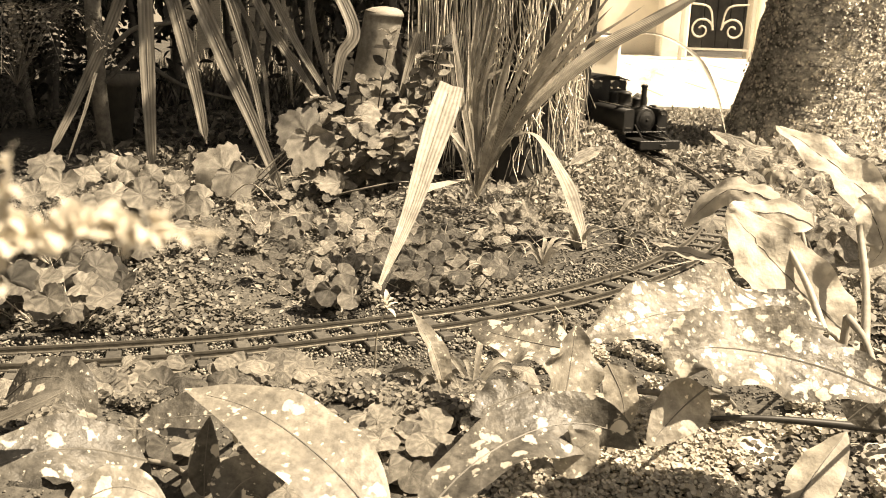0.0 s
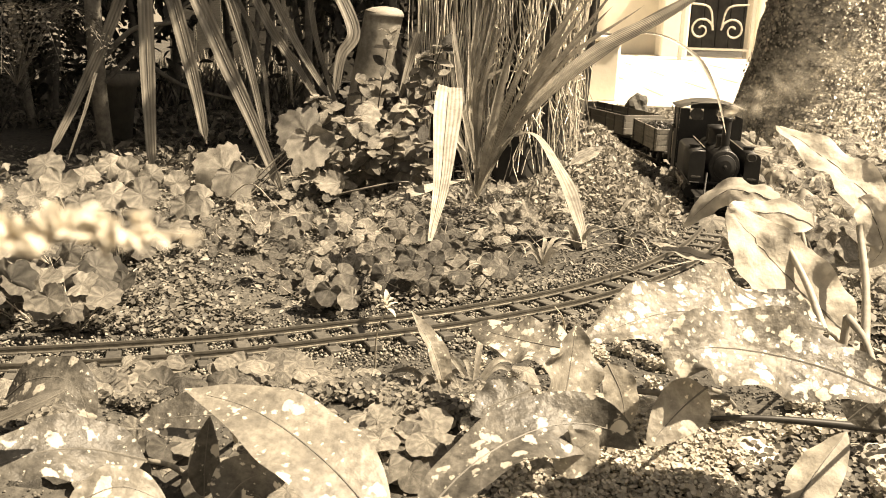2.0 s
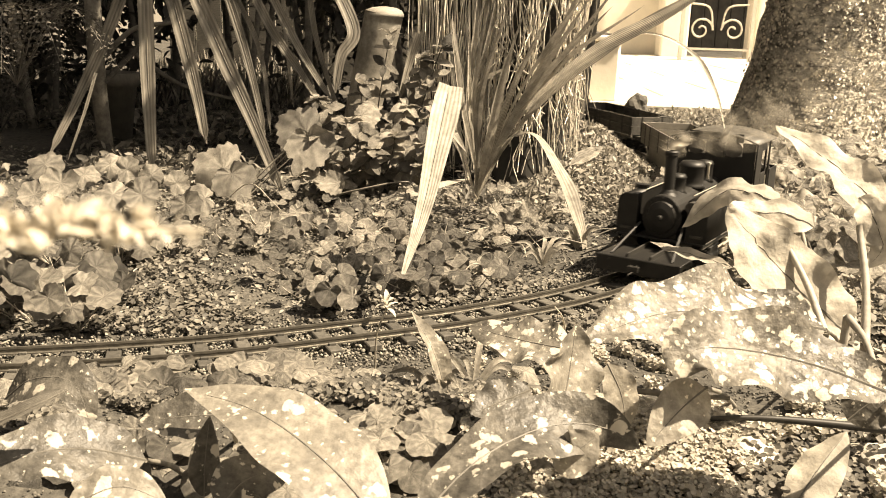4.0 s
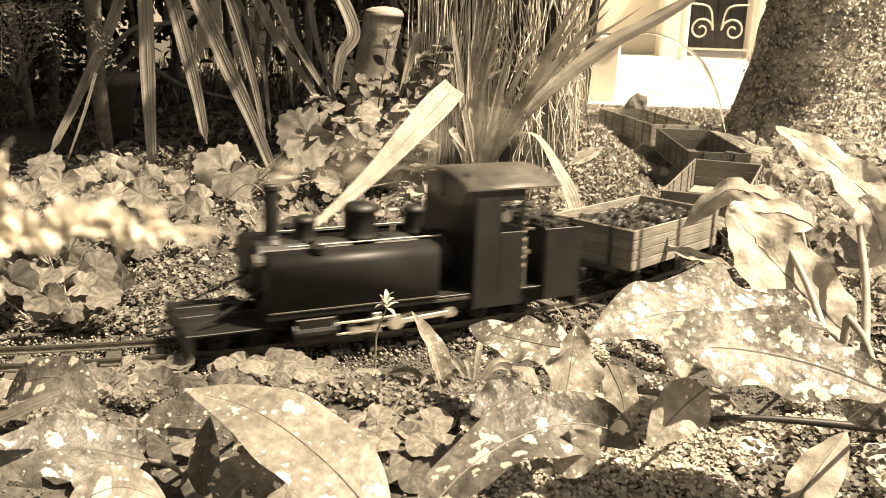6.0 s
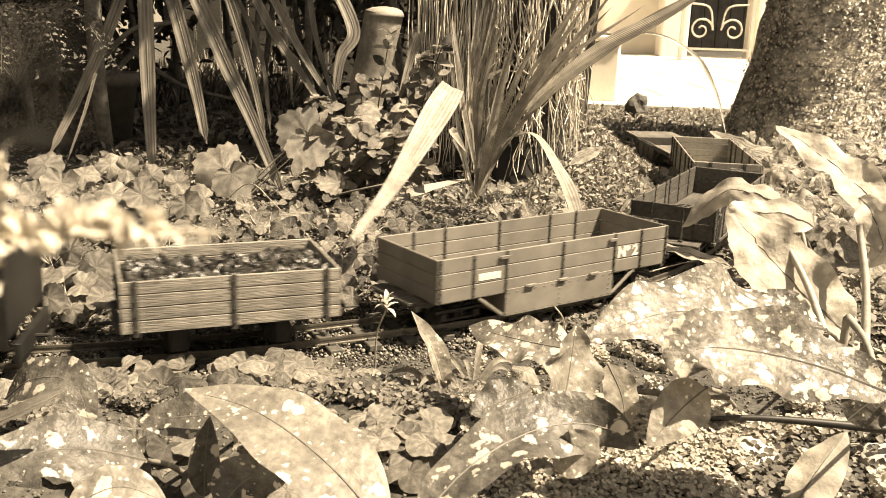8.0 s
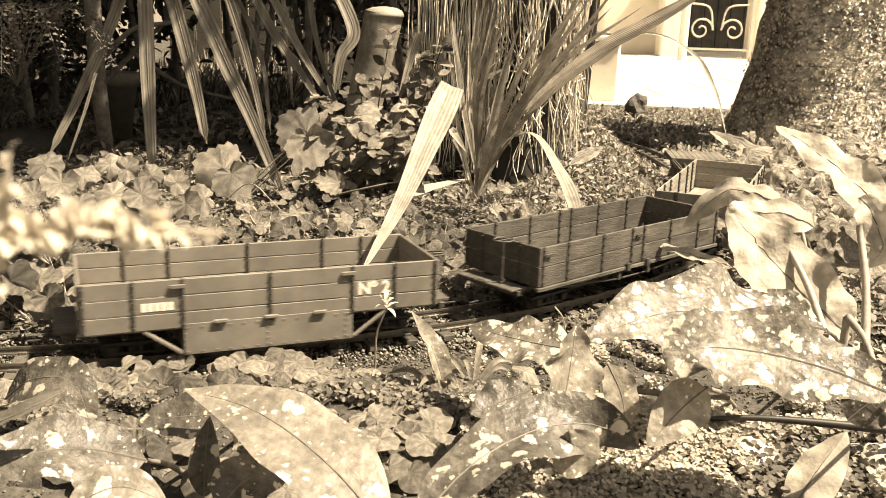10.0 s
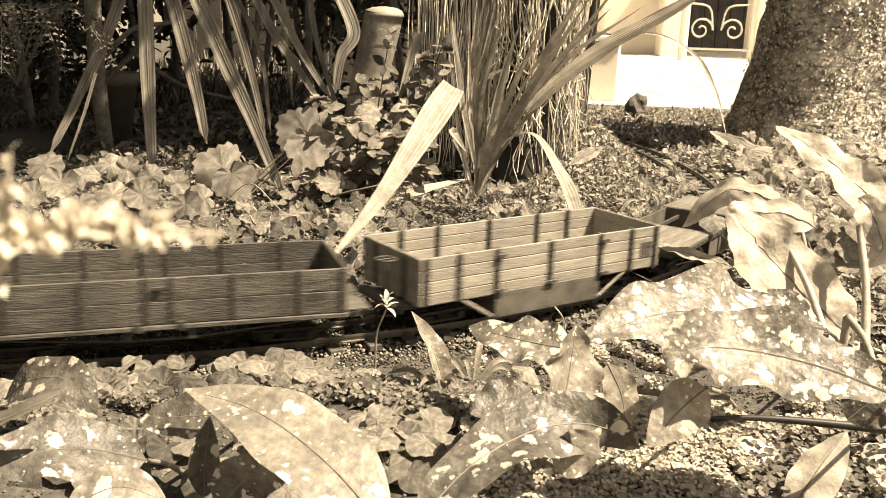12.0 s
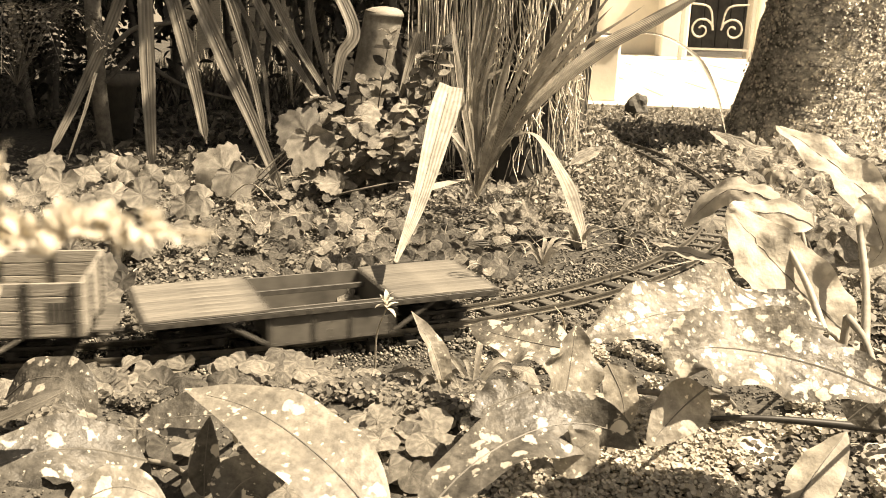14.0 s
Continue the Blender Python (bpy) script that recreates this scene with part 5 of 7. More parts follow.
# ---- tall strap leaves at the back
def strap_thing(pts, w, mat="strap", label="tall stiff strap leaf with pale central groove", name="strap_leaf", face=(0, -1, 0.15), fold=0.22, group="strap leaves", profile="strap"):
    root = thing(name, label, "leaf", group, Matrix.Translation(pts[-1]))
    o = Vector(pts[-1])
    part("blade", blade([Vector(p) - o for p in pts], w, face, profile, fold, 0.03, 22, 4, int(w * 1e4)), M[mat], root)
    part("midrib", tube(B(), [Vector(p) - o + Vector((0, -0.0012, 0)) for p in pts], w * 0.03, w * 0.018, 18, 5), M["strap"], root)
    return root


def strap_rev(u):
    return 0.55 + 0.45 * min(1.0, (1 - u) * 1.6) if u < 0.93 else max(0.12, (1 - u) * 6)


PROFILES["hang"] = strap_rev
strap_thing([(-0.598, 1.900, 0.404), (-0.600, 1.900, 0.232), (-0.594, 1.880, 0.100), (-0.587, 1.860, 0.012)], 0.031, profile="hang")
strap_thing([(-0.590, 2.000, 0.408), (-0.549, 1.980, 0.263), (-0.519, 1.960, 0.151), (-0.498, 1.940, 0.055)], 0.031, profile="hang")
strap_thing([(-0.509, 1.850, 0.405), (-0.428, 1.830, 0.230), (-0.370, 1.800, 0.117), (-0.306, 1.760, -0.018)], 0.031, profile="hang")
strap_thing([(-0.456, 1.900, 0.409), (-0.415, 1.900, 0.282), (-0.385, 1.880, 0.185), (-0.360, 1.860, 0.088)], 0.018, profile="hang")
strap_thing([(-0.456, 2.100, 0.416), (-0.387, 2.080, 0.289), (-0.322, 2.050, 0.204), (-0.269, 2.000, 0.138)], 0.02, profile="hang")
strap_thing([(-0.409, 2.050, 0.416), (-0.345, 2.050, 0.292), (-0.293, 2.020, 0.212), (-0.248, 2.000, 0.151)], 0.018, profile="hang")
strap_thing([(-0.248, 1.900, 0.416), (-0.186, 1.850, 0.301), (-0.208, 1.840, 0.248), (-0.218, 1.830, 0.179)], 0.026, profile="hang")
strap_thing([(-0.654, 2.000, 0.406), (-0.713, 2.000, 0.269), (-0.779, 1.980, 0.128), (-0.831, 1.950, 0.018)], 0.026, profile="hang")
strap_thing([(-0.705, 1.900, 0.195), (-0.725, 1.880, 0.118), (-0.757, 1.860, 0.023)], 0.007, profile="hang")
strap_thing([(-0.062, 1.900, 0.294), (-0.079, 1.900, 0.238), (-0.096, 1.880, 0.167)], 0.017, profile="hang")
strap_thing([(-0.383, 2.200, 0.398), (-0.377, 2.200, 0.275), (-0.351, 2.150, 0.114)], 0.01, profile="hang")
strap_thing([(-0.498, 2.150, 0.393), (-0.426, 2.150, 0.237), (-0.394, 2.100, 0.054)], 0.012, profile="hang")
strap_thing([(-0.325, 2.200, 0.400), (-0.306, 2.200, 0.264), (-0.248, 2.150, 0.104)], 0.014, profile="hang")
bough = thing("bare_stem", "dark leaning bare stem in shade", "stem", m=Matrix.Translation((-0.779, 2.140, -0.010)))
o = Vector((-0.779, 2.140, -0.010))
part("stem", smooth(mesh_of("stem", tube(B(), [Vector(p) - o for p in ((-0.779, 2.140, -0.010), (-0.776, 2.100, 0.179), (-0.778, 2.100, 0.406))], 0.017, 0.018, 14, 8), M["twig"])), None, bough)
for pts in ([(-0.768, 2.100, 0.154), (-0.681, 2.200, 0.264), (-0.573, 2.300, 0.382)], [(-0.768, 2.300, 0.219), (-0.649, 2.300, 0.142), (-0.499, 2.300, 0.107)], [(-0.794, 2.200, 0.210), (-0.719, 2.200, 0.275), (-0.603, 2.200, 0.292)]):
    part("branch", smooth(mesh_of("branch", tube(B(), [Vector(p) - o for p in pts], 0.007, 0.004, 12, 6), M["twig"])), None, bough)
cut = thing("cut_stem", "thick pale cut-off stem", "stem", m=Matrix.Translation((-0.187, 2.070, -0.010)))
o = Vector((-0.187, 2.070, -0.010))
part("stem", smooth(mesh_of("stem", tube(B(), [Vector(p) - o for p in ((-0.196, 1.970, 0.031), (-0.164, 1.980, 0.196), (-0.137, 1.980, 0.328))], 0.036, 0.040, 14, 14), M["drystrap"])), None, cut)
smooth(part("cut_end", lathe(B(), Matrix.Translation(Vector((-0.137, 1.98, 0.322)) - o), [(0.0405, 0), (0.041, 0.006), (0.036, 0.014), (0.024, 0.019), (0.006, 0.021)], 18), M["palewood"], cut, "pale rounded cut end").data)

# ---- fan of sword leaves
FAN = Vector((0.048, 1.729, -0.010))


def sword_plant():
    root = thing("sword_leaf_plant", "clump of long ribbed sword-shaped leaves, some dry and pale", "plant", m=Matrix.Translation(FAN))
    rows = [
        ([(0.050, 1.700, -0.002), (0.110, 1.640, 0.183), (0.165, 1.580, 0.301), (0.227, 1.520, 0.400)], 0.034, "drystrap"),
        ([(0.053, 1.700, -0.002), (0.098, 1.650, 0.142), (0.179, 1.600, 0.264), (0.272, 1.550, 0.402)], 0.034, "sword"),
        ([(0.057, 1.700, 0.001), (0.111, 1.620, 0.136), (0.190, 1.560, 0.240), (0.299, 1.500, 0.334), (0.392, 1.450, 0.395)], 0.040, "sword"),
        ([(0.053, 1.700, -0.002), (0.122, 1.600, 0.173), (0.218, 1.520, 0.279), (0.324, 1.460, 0.348), (0.407, 1.420, 0.411)], 0.046, "sword"),
        ([(0.037, 1.700, -0.008), (0.033, 1.680, 0.126), (0.012, 1.660, 0.255), (0.001, 1.650, 0.336)], 0.034, "drystrap"),
        ([(0.037, 1.700, -0.008), (0.037, 1.670, 0.167), (0.061, 1.640, 0.286), (0.075, 1.620, 0.370)], 0.022, "sword"),
        ([(0.037, 1.700, -0.008), (0.033, 1.670, 0.187), (0.041, 1.640, 0.305), (0.043, 1.620, 0.378)], 0.024, "drystrap"),
        ([(0.041, 1.700, -0.007), (0.089, 1.660, 0.120), (0.140, 1.620, 0.224), (0.194, 1.580, 0.347), (0.214, 1.560, 0.409)], 0.026, "drystrap"),
        ([(0.084, 1.56, 0.122), (0.113, 1.52, 0.153), (0.143, 1.49, 0.149), (0.172, 1.45, 0.108), (0.197, 1.43, 0.055), (0.215, 1.42, 0.008), (0.222, 1.42, -0.035)], 0.046, "drystrap"),
        ([(0.040, 1.620, 0.211), (0.060, 1.600, 0.234), (0.088, 1.570, 0.252)], 0.016, "drystrap"),
        ([(0.043, 1.660, 0.037), (0.023, 1.550, 0.115), (0.008, 1.500, 0.153), (0.032, 1.480, 0.125)], 0.024, "drystrap"),
        ([(0.235, 1.520, 0.297), (0.309, 1.500, 0.318), (0.373, 1.480, 0.291), (0.411, 1.470, 0.237), (0.433, 1.460, 0.169)], 0.010, "sword"),
        ([(0.049, 1.69, 0.009), (0.051, 1.66, 0.068), (0.021, 1.61, 0.192), (-0.001, 1.54, 0.323)], 0.026999999999999996, "drystrap"),
        ([(0.051, 1.69, 0.009), (0.053, 1.65, 0.07), (0.035, 1.6, 0.203), (0.029, 1.53, 0.359)], 0.024, "sword"),
        ([(0.052, 1.69, 0.009), (0.053, 1.64, 0.072), (0.042, 1.59, 0.214), (0.06, 1.52, 0.369)], 0.024, "drystrap"),
        ([(0.053, 1.69, 0.009), (0.056, 1.63, 0.063), (0.053, 1.58, 0.205), (0.092, 1.51, 0.361)], 0.026999999999999996, "sword"),
        ([(0.054, 1.69, 0.009), (0.062, 1.66, 0.058), (0.082, 1.61, 0.213), (0.121, 1.54, 0.362)], 0.033, "drystrap"),
        ([(0.055, 1.69, 0.009), (0.067, 1.65, 0.06), (0.101, 1.6, 0.205), (0.164, 1.53, 0.368)], 0.033, "sword"),
        ([(0.056, 1.69, 0.009), (0.071, 1.64, 0.072), (0.129, 1.59, 0.207), (0.216, 1.52, 0.37)], 0.033, "drystrap"),
        ([(0.057, 1.69, 0.009), (0.07, 1.63, 0.074), (0.146, 1.58, 0.227), (0.251, 1.51, 0.358)], 0.026999999999999996, "drystrap"),
        ([(0.058, 1.69, 0.009), (0.081, 1.66, 0.079), (0.186, 1.61, 0.236), (0.336, 1.54, 0.357)], 0.03, "sword"),
        ([(0.059, 1.69, 0.009), (0.08, 1.65, 0.091), (0.179, 1.6, 0.255), (0.303, 1.53, 0.36)], 0.024, "drystrap"),
        ([(0.06, 1.69, 0.009), (0.047, 1.64, 0.041), (0.02, 1.59, 0.137), (0.004, 1.52, 0.254)], 0.021, "sword"),
        ([(0.061, 1.69, 0.009), (0.061, 1.63, 0.053), (0.075, 1.58, 0.15), (0.101, 1.51, 0.31)], 0.03, "drystrap"),
    ]
    for k, (pts, w, mat) in enumerate(rows):
        line = [Vector(p) - FAN for p in pts]
        part("sword_leaf", blade(line, w * 0.46 if k < 8 else w * (0.55 if k > 11 else 0.8), (1.1 - 0.3 * (k % 4), -1, 0.3), "sword", 0.35, 0.05, 26, 5, k), M[mat], root, "dry pale ribbed leaf" if mat == "drystrap" else "")
    return root


sword_plant()
seg2 = thing("fallen_strap_leaf", "fallen dry strap leaf lying on the bed", "leaf", m=Matrix.Translation((-0.128, 1.649, -0.010)))
o = Vector((-0.128, 1.649, -0.010))
part("blade", blade([Vector(p) - o for p in ((-0.131, 1.620, -0.004), (-0.048, 1.660, 0.024), (0.043, 1.700, 0.044))], 0.022, (0, -0.6, 1), "strap", 0.25, 0.05, 16, 4), M["drystrap"], seg2)

# ---- swinging broken leaf
PIVOT = (0.001, 1.220, 0.241)
broken = thing("broken_leaf", "broken pale dry strap leaf that hangs and swings", "leaf", m=Matrix.Translation(PIVOT))
part("blade", blade([(0, 0, -0.29), (0.004, 0.006, -0.19), (0.002, 0.004, -0.09), (0, 0, 0.012)], 0.036, (0.1, -1, 0.1), "broken", 0.22, 0.05, 26, 6, 5), M["drystrap"], broken)
part("midrib", tube(B(), [(0, -0.001, -0.285), (0.004, 0.005, -0.19), (0.002, 0.003, -0.09), (0, -0.001, 0.0)], 0.0005, 0.0012, 18, 5), M["stalk"], broken, "pale central rib")

# ---- shrub with small paired leaves
def paired_shrub():
    root = thing("small_leaved_shrub", "bushy young shrub with small paired oval leaves", "shrub", m=Matrix.Translation((-0.150, 1.786, -0.010)))
    o = Vector((-0.150, 1.786, -0.010))
    rg = random.Random(21)
    tops = STEMS
    for k, pts in enumerate(tops):
        line = spline([Vector(p) - o for p in pts], 12)
        part("stem", smooth(mesh_of("stem", tube(B(), line, 0.0022, 0.001, 12, 5), M["twig"])), None, root)
        for j in range(3, 13):
            for sd in (0, 1, 2):
                az = rg.uniform(0, 360) if j == 12 else (j % 2) * 90 + sd * 120 + rg.uniform(-30, 30)
                part("leaf", rg.choice(OVALS["palegreen" if (k + j) % 4 else "green"]), None, root, m=Matrix.Translation(line[j]) @ pose(0, 0, 0, rg.uniform(15, 60), rg.uniform(-15, 15)) @ leaf_pose((0, 0, 0), az, rg.uniform(-25, 25), 0, rg.uniform(0.026, 0.042)))
        for sd in range(4):
            part("leaf", rg.choice(OVALS["palegreen"]), None, root, m=leaf_pose(line[12], sd * 120 + rg.uniform(-20, 20), rg.uniform(-35, 0), 0, rg.uniform(0.02, 0.03)))
    return root


STEMS = [
    [(-0.161, 1.784, -0.010), (-0.192, 1.760, 0.107), (-0.239, 1.720, 0.178)], [(-0.150, 1.786, -0.010), (-0.164, 1.800, 0.092), (-0.163, 1.780, 0.201)], [(-0.145, 1.787, -0.010), (-0.140, 1.840, 0.120), (-0.114, 1.820, 0.294)],
    [(-0.134, 1.789, -0.010), (-0.109, 1.800, 0.083), (-0.077, 1.760, 0.164)], [(-0.128, 1.790, -0.010), (-0.084, 1.740, 0.061), (-0.044, 1.700, 0.105)], [(-0.161, 1.784, -0.010), (-0.198, 1.720, 0.060), (-0.229, 1.680, 0.116)],
    [(-0.139, 1.788, -0.010), (-0.104, 1.720, 0.063), (-0.093, 1.700, 0.119)], [(-0.150, 1.786, -0.010), (-0.154, 1.700, 0.065), (-0.171, 1.660, 0.146)], [(-0.123, 1.791, -0.010), (-0.069, 1.860, 0.109), (-0.016, 1.840, 0.271)],
    [(-0.155, 1.785, -0.010), (-0.201, 1.660, 0.034), (-0.260, 1.620, 0.049)], [(-0.142, 1.816, -0.010), (-0.133, 1.700, 0.055), (-0.136, 1.660, 0.097)], [(-0.125, 1.819, -0.010), (-0.072, 1.720, 0.043), (-0.038, 1.680, 0.067)],
    [(-0.133, 1.818, -0.010), (-0.065, 1.880, 0.141), (-0.055, 1.840, 0.248)]]
paired_shrub()


# ---- vine and geranium leaves
def single_leaf(name, label, p, kind, mat, size, az, tilt, roll, foot, seed=0, group=""):
    root = thing(name, label, "leaf", group, Matrix.Translation(foot))
    q = Vector(p) - Vector(foot)
    part("leaf", LEAVES[kind, mat][seed % 4], None, root, m=Matrix.Translation(q) @ pose(0, 0, 0, roll) @ leaf_pose((0, 0, 0), az, tilt, 0, size))
    part("stalk", STALK, None, root, m=span_pose((0, 0, 0), q, 0.0014))
    return root


for i, (p, f, size, az, tilt, roll) in enumerate((
        ((-0.253, 1.680, 0.120), (-0.371, 1.693, -0.010), 0.062, 150, 6, 66), ((-0.243, 1.660, 0.113), (-0.367, 1.683, -0.010), 0.058, 285, 8, 60),
        ((-0.397, 1.660, 0.052), (-0.391, 1.716, -0.010), 0.066, 150, 6, 62), ((-0.374, 1.620, 0.052), (-0.384, 1.706, -0.010), 0.052, 300, 10, 58), ((-0.391, 1.500, 0.032), (-0.409, 1.636, -0.010), 0.042, 195, 5, 48), ((-0.184, 1.600, 0.046), (-0.193, 1.778, -0.010), 0.034, 200, 10, 40),
        ((-0.157, 1.720, 0.150), (-0.161, 1.784, -0.010), 0.036, 20, 5, 55))):
    single_leaf("vine_leaf", "pale toothed vine leaf on a thin stalk", p, "lobed", "palegreen", size, az, tilt, roll, f, i, "vine leaves")
for i, (p, f, size, az) in enumerate((
        ((-0.613, 1.420, 0.093), (-0.597, 1.452, -0.010), 0.034, 120), ((-0.574, 1.380, 0.073), (-0.590, 1.445, -0.010), 0.036, 260), ((-0.513, 1.420, 0.096), (-0.529, 1.462, -0.010), 0.030, 60), ((-0.481, 1.400, 0.094), (-0.518, 1.456, -0.010), 0.026, 10),
        ((-0.490, 1.360, 0.062), (-0.518, 1.444, -0.010), 0.036, 200), ((-0.448, 1.360, 0.064), (-0.510, 1.445, -0.010), 0.034, 330), ((-0.446, 1.400, 0.086), (-0.495, 1.467, -0.010), 0.024, 80), ((-0.422, 1.450, 0.065), (-0.457, 1.494, -0.010), 0.026, 40),
        ((-0.565, 1.450, 0.073), (-0.583, 1.462, -0.010), 0.030, 30), ((-0.598, 1.340, 0.062), (-0.616, 1.410, -0.010), 0.028, 220), ((-0.517, 1.300, 0.061), (-0.558, 1.419, -0.010), 0.028, 280), ((-0.393, 1.400, 0.043), (-0.427, 1.519, -0.010), 0.030, 300))):
    single_leaf("geranium_leaf", "pale frilled rounded leaf on an upright stalk", p, "round", "palegreen", size, az, -5 + i % 3 * 9, 38 + i % 4 * 9, f, i, "geranium leaves")

# ---- violets and other low leaves in the bed beyond the track
rg = random.Random(77)
VIOLETS = [(-0.269, 1.424, -0.010), (-0.206, 1.362, -0.010), (-0.162, 1.422, -0.010), (-0.112, 1.447, -0.010), (-0.195, 1.186, -0.010), (-0.152, 1.094, -0.010), (-0.120, 1.182, -0.010), (-0.078, 1.227, -0.010), (-0.039, 1.205, -0.010), (-0.153, 1.274, -0.010), (-0.118, 1.325, -0.010), (-0.279, 1.304, -0.010), (-0.072, 1.381, -0.010), (-0.020, 1.355, -0.010), (0.005, 1.427, -0.010),
           (-0.304, 1.561, -0.010), (-0.238, 1.571, -0.010), (-0.162, 1.583, -0.010), (-0.083, 1.574, -0.010), (-0.346, 1.413, -0.010), (-0.388, 1.407, -0.010), (0.029, 1.213, -0.010), (0.068, 1.245, -0.010), (-0.026, 1.155, -0.010), (-0.205, 1.472, -0.010), (-0.229, 1.295, -0.010), (-0.090, 1.136, -0.010), (-0.124, 1.086, -0.010)]
for i, p in enumerate(VIOLETS):
    leafy_clump("violet_plant", "low violet with heart-shaped leaves in the bed", "violet", p, rg.randint(8, 12), "heart", "green" if i % 3 else "palegreen", 0.0165, 0.055, 0.036, 100 + i, "violets")
for i, p in enumerate(((0.100, 1.748, -0.010), (0.110, 1.561, -0.010), (0.135, 1.503, -0.010), (0.217, 1.796, -0.010), (0.216, 1.644, -0.010), (0.154, 1.413, -0.010), (0.283, 1.835, -0.010), (0.075, 1.402, -0.010), (0.461, 1.926, -0.010), (0.537, 2.182, -0.010), (0.484, 1.900, -0.010), (0.417, 1.776, -0.010), (0.322, 1.511, -0.010), (0.043, 1.163, -0.010))):
    leafy_clump("seedling", "small pale-leaved seedling on bare soil", "seedling", p, rg.randint(4, 7), "round", "palegreen", 0.016, 0.035, 0.04, 200 + i, "seedlings")
for i, p in enumerate(((-0.460, 1.104, -0.010), (-0.404, 1.065, -0.010), (-0.400, 0.984, -0.010), (-0.456, 0.997, -0.010), (-0.563, 1.193, -0.010), (-0.443, 1.237, -0.010), (-0.384, 1.274, -0.010), (-0.531, 1.225, -0.010), (-0.489, 1.014, -0.010), (-0.450, 1.328, -0.010))):
    leafy_clump("low_leafy_plant", "low plant with rounded dull leaves beside the track", "plant", p, 6, "round", "green" if i % 2 else "palegreen", 0.026, 0.045, 0.055, 300 + i, "low plants")
leaf_thing("lungwort_leaf", "dark spotted lungwort leaf in shade", [(-0.433, 1.100, -0.048), (-0.473, 1.100, -0.020), (-0.508, 1.120, 0.005), (-0.541, 1.140, 0.010)], 0.055, "spotted", stalk=[(-0.364, 0.969, -0.010)], group="lungwort leaves")

# ---- in front of the track
FRONT = [(-0.198, 0.635, -0.010), (-0.134, 0.631, -0.010), (-0.249, 0.623, -0.010), (-0.064, 0.644, -0.010), (-0.301, 0.636, -0.010), (-0.100, 0.717, -0.010), (-0.186, 0.721, -0.010), (0.049, 0.661, -0.010), (-0.176, 0.810, -0.010), (-0.152, 0.825, -0.010), (-0.124, 0.814, -0.010), (-0.095, 0.791, -0.010), (-0.072, 0.775, -0.010), (-0.042, 0.772, -0.010), (-0.016, 0.740, -0.010), (-0.033, 0.712, -0.010), (-0.229, 0.792, -0.010), (0.009, 0.726, -0.010), (-0.308, 0.756, -0.010), (-0.341, 0.753, -0.010), (-0.265, 0.748, -0.010), (-0.220, 0.708, -0.010), (-0.287, 0.781, -0.010),
         (0.033, 0.760, -0.010), (-0.007, 0.805, -0.010), (-0.024, 0.713, -0.010), (-0.158, 0.683, -0.010), (-0.125, 0.649, -0.010), (-0.332, 0.710, -0.010), (-0.191, 0.653, -0.010), (-0.031, 0.664, -0.010), (0.100, 0.840, -0.010), (0.134, 0.768, -0.010),
         (-0.034, 0.722, -0.01), (-0.012, 0.703, -0.01), (-0.036, 0.682, -0.01), (-0.067, 0.769, -0.01), (-0.124, 0.834, -0.01), (-0.161, 0.83, -0.01), (-0.253, 0.822, -0.01), (-0.27, 0.776, -0.01), (-0.313, 0.743, -0.01), (-0.336, 0.73, -0.01), (-0.098, 0.822, -0.01), (-0.004, 0.666, -0.01), (0.042, 0.717, -0.01), (-0.19, 0.828, -0.01)]
for i, p in enumerate(FRONT):
    leafy_clump("violet_plant", "low violet with heart-shaped leaves beside the rails", "violet", p, rg.randint(5, 8), "heart", "palegreen" if i % 4 else "green", 0.0185, 0.042, 0.030, 400 + i, "violets", face=20, rise=30)

LW = "lungwort_leaf"
LG = "lungwort leaves"
leaf_thing(LW, "large pale lungwort leaf with white spots, arching forward", [(-0.026, 0.5, 0.043), (-0.067, 0.53, 0.072), (-0.119, 0.57, 0.087), (-0.175, 0.6, 0.088)], 0.063, "palespotted", (0.4, -0.6, 0.8), "point", 0.10, 0.05, 1, [(-0.037, 0.621, -0.010)], group=LG)
leaf_thing(LW, "dark spotted lungwort leaf bent at the middle", [(-0.011, 0.500, 0.050), (0.024, 0.530, 0.076), (0.068, 0.560, 0.087), (0.107, 0.575, 0.083), (0.137, 0.580, 0.065)], 0.05, "spotted", (-0.9, -0.8, 0.5), "ovate", 0.1, 0.12, 2, [(-0.003, 0.632, -0.010)], group=LG)
leaf_thing(LW, "upright pale spotted lungwort leaf with a pointed tip", [(0.081, 0.600, 0.055), (0.090, 0.620, 0.085), (0.095, 0.635, 0.109), (0.097, 0.640, 0.132)], 0.052, "palespotted", (0.7, -0.8, 0.5), "lance", 0.25, 0.2, 3, [(0.104, 0.722, -0.010)], group=LG)
leaf_thing(LW, "pale spotted lungwort leaf lying level", [(0.106, 0.700, 0.089), (0.069, 0.720, 0.088), (0.024, 0.760, 0.085)], 0.046, "heavyspotted", (0.0, -0.7, 1), "ovate", 0.12, 0.2, 4, [(0.148, 0.873, -0.010)], group=LG)
leaf_thing(LW, "broad sunlit spotted lungwort leaf with a wavy rim", [(0.319, 0.740, 0.100), (0.245, 0.720, 0.116), (0.174, 0.690, 0.126), (0.106, 0.660, 0.112)], 0.076, "heavyspotted", (0.0, -0.75, 1), "ovate", 0.14, 0.34, 5, [(0.452, 0.998, -0.010)], group=LG)
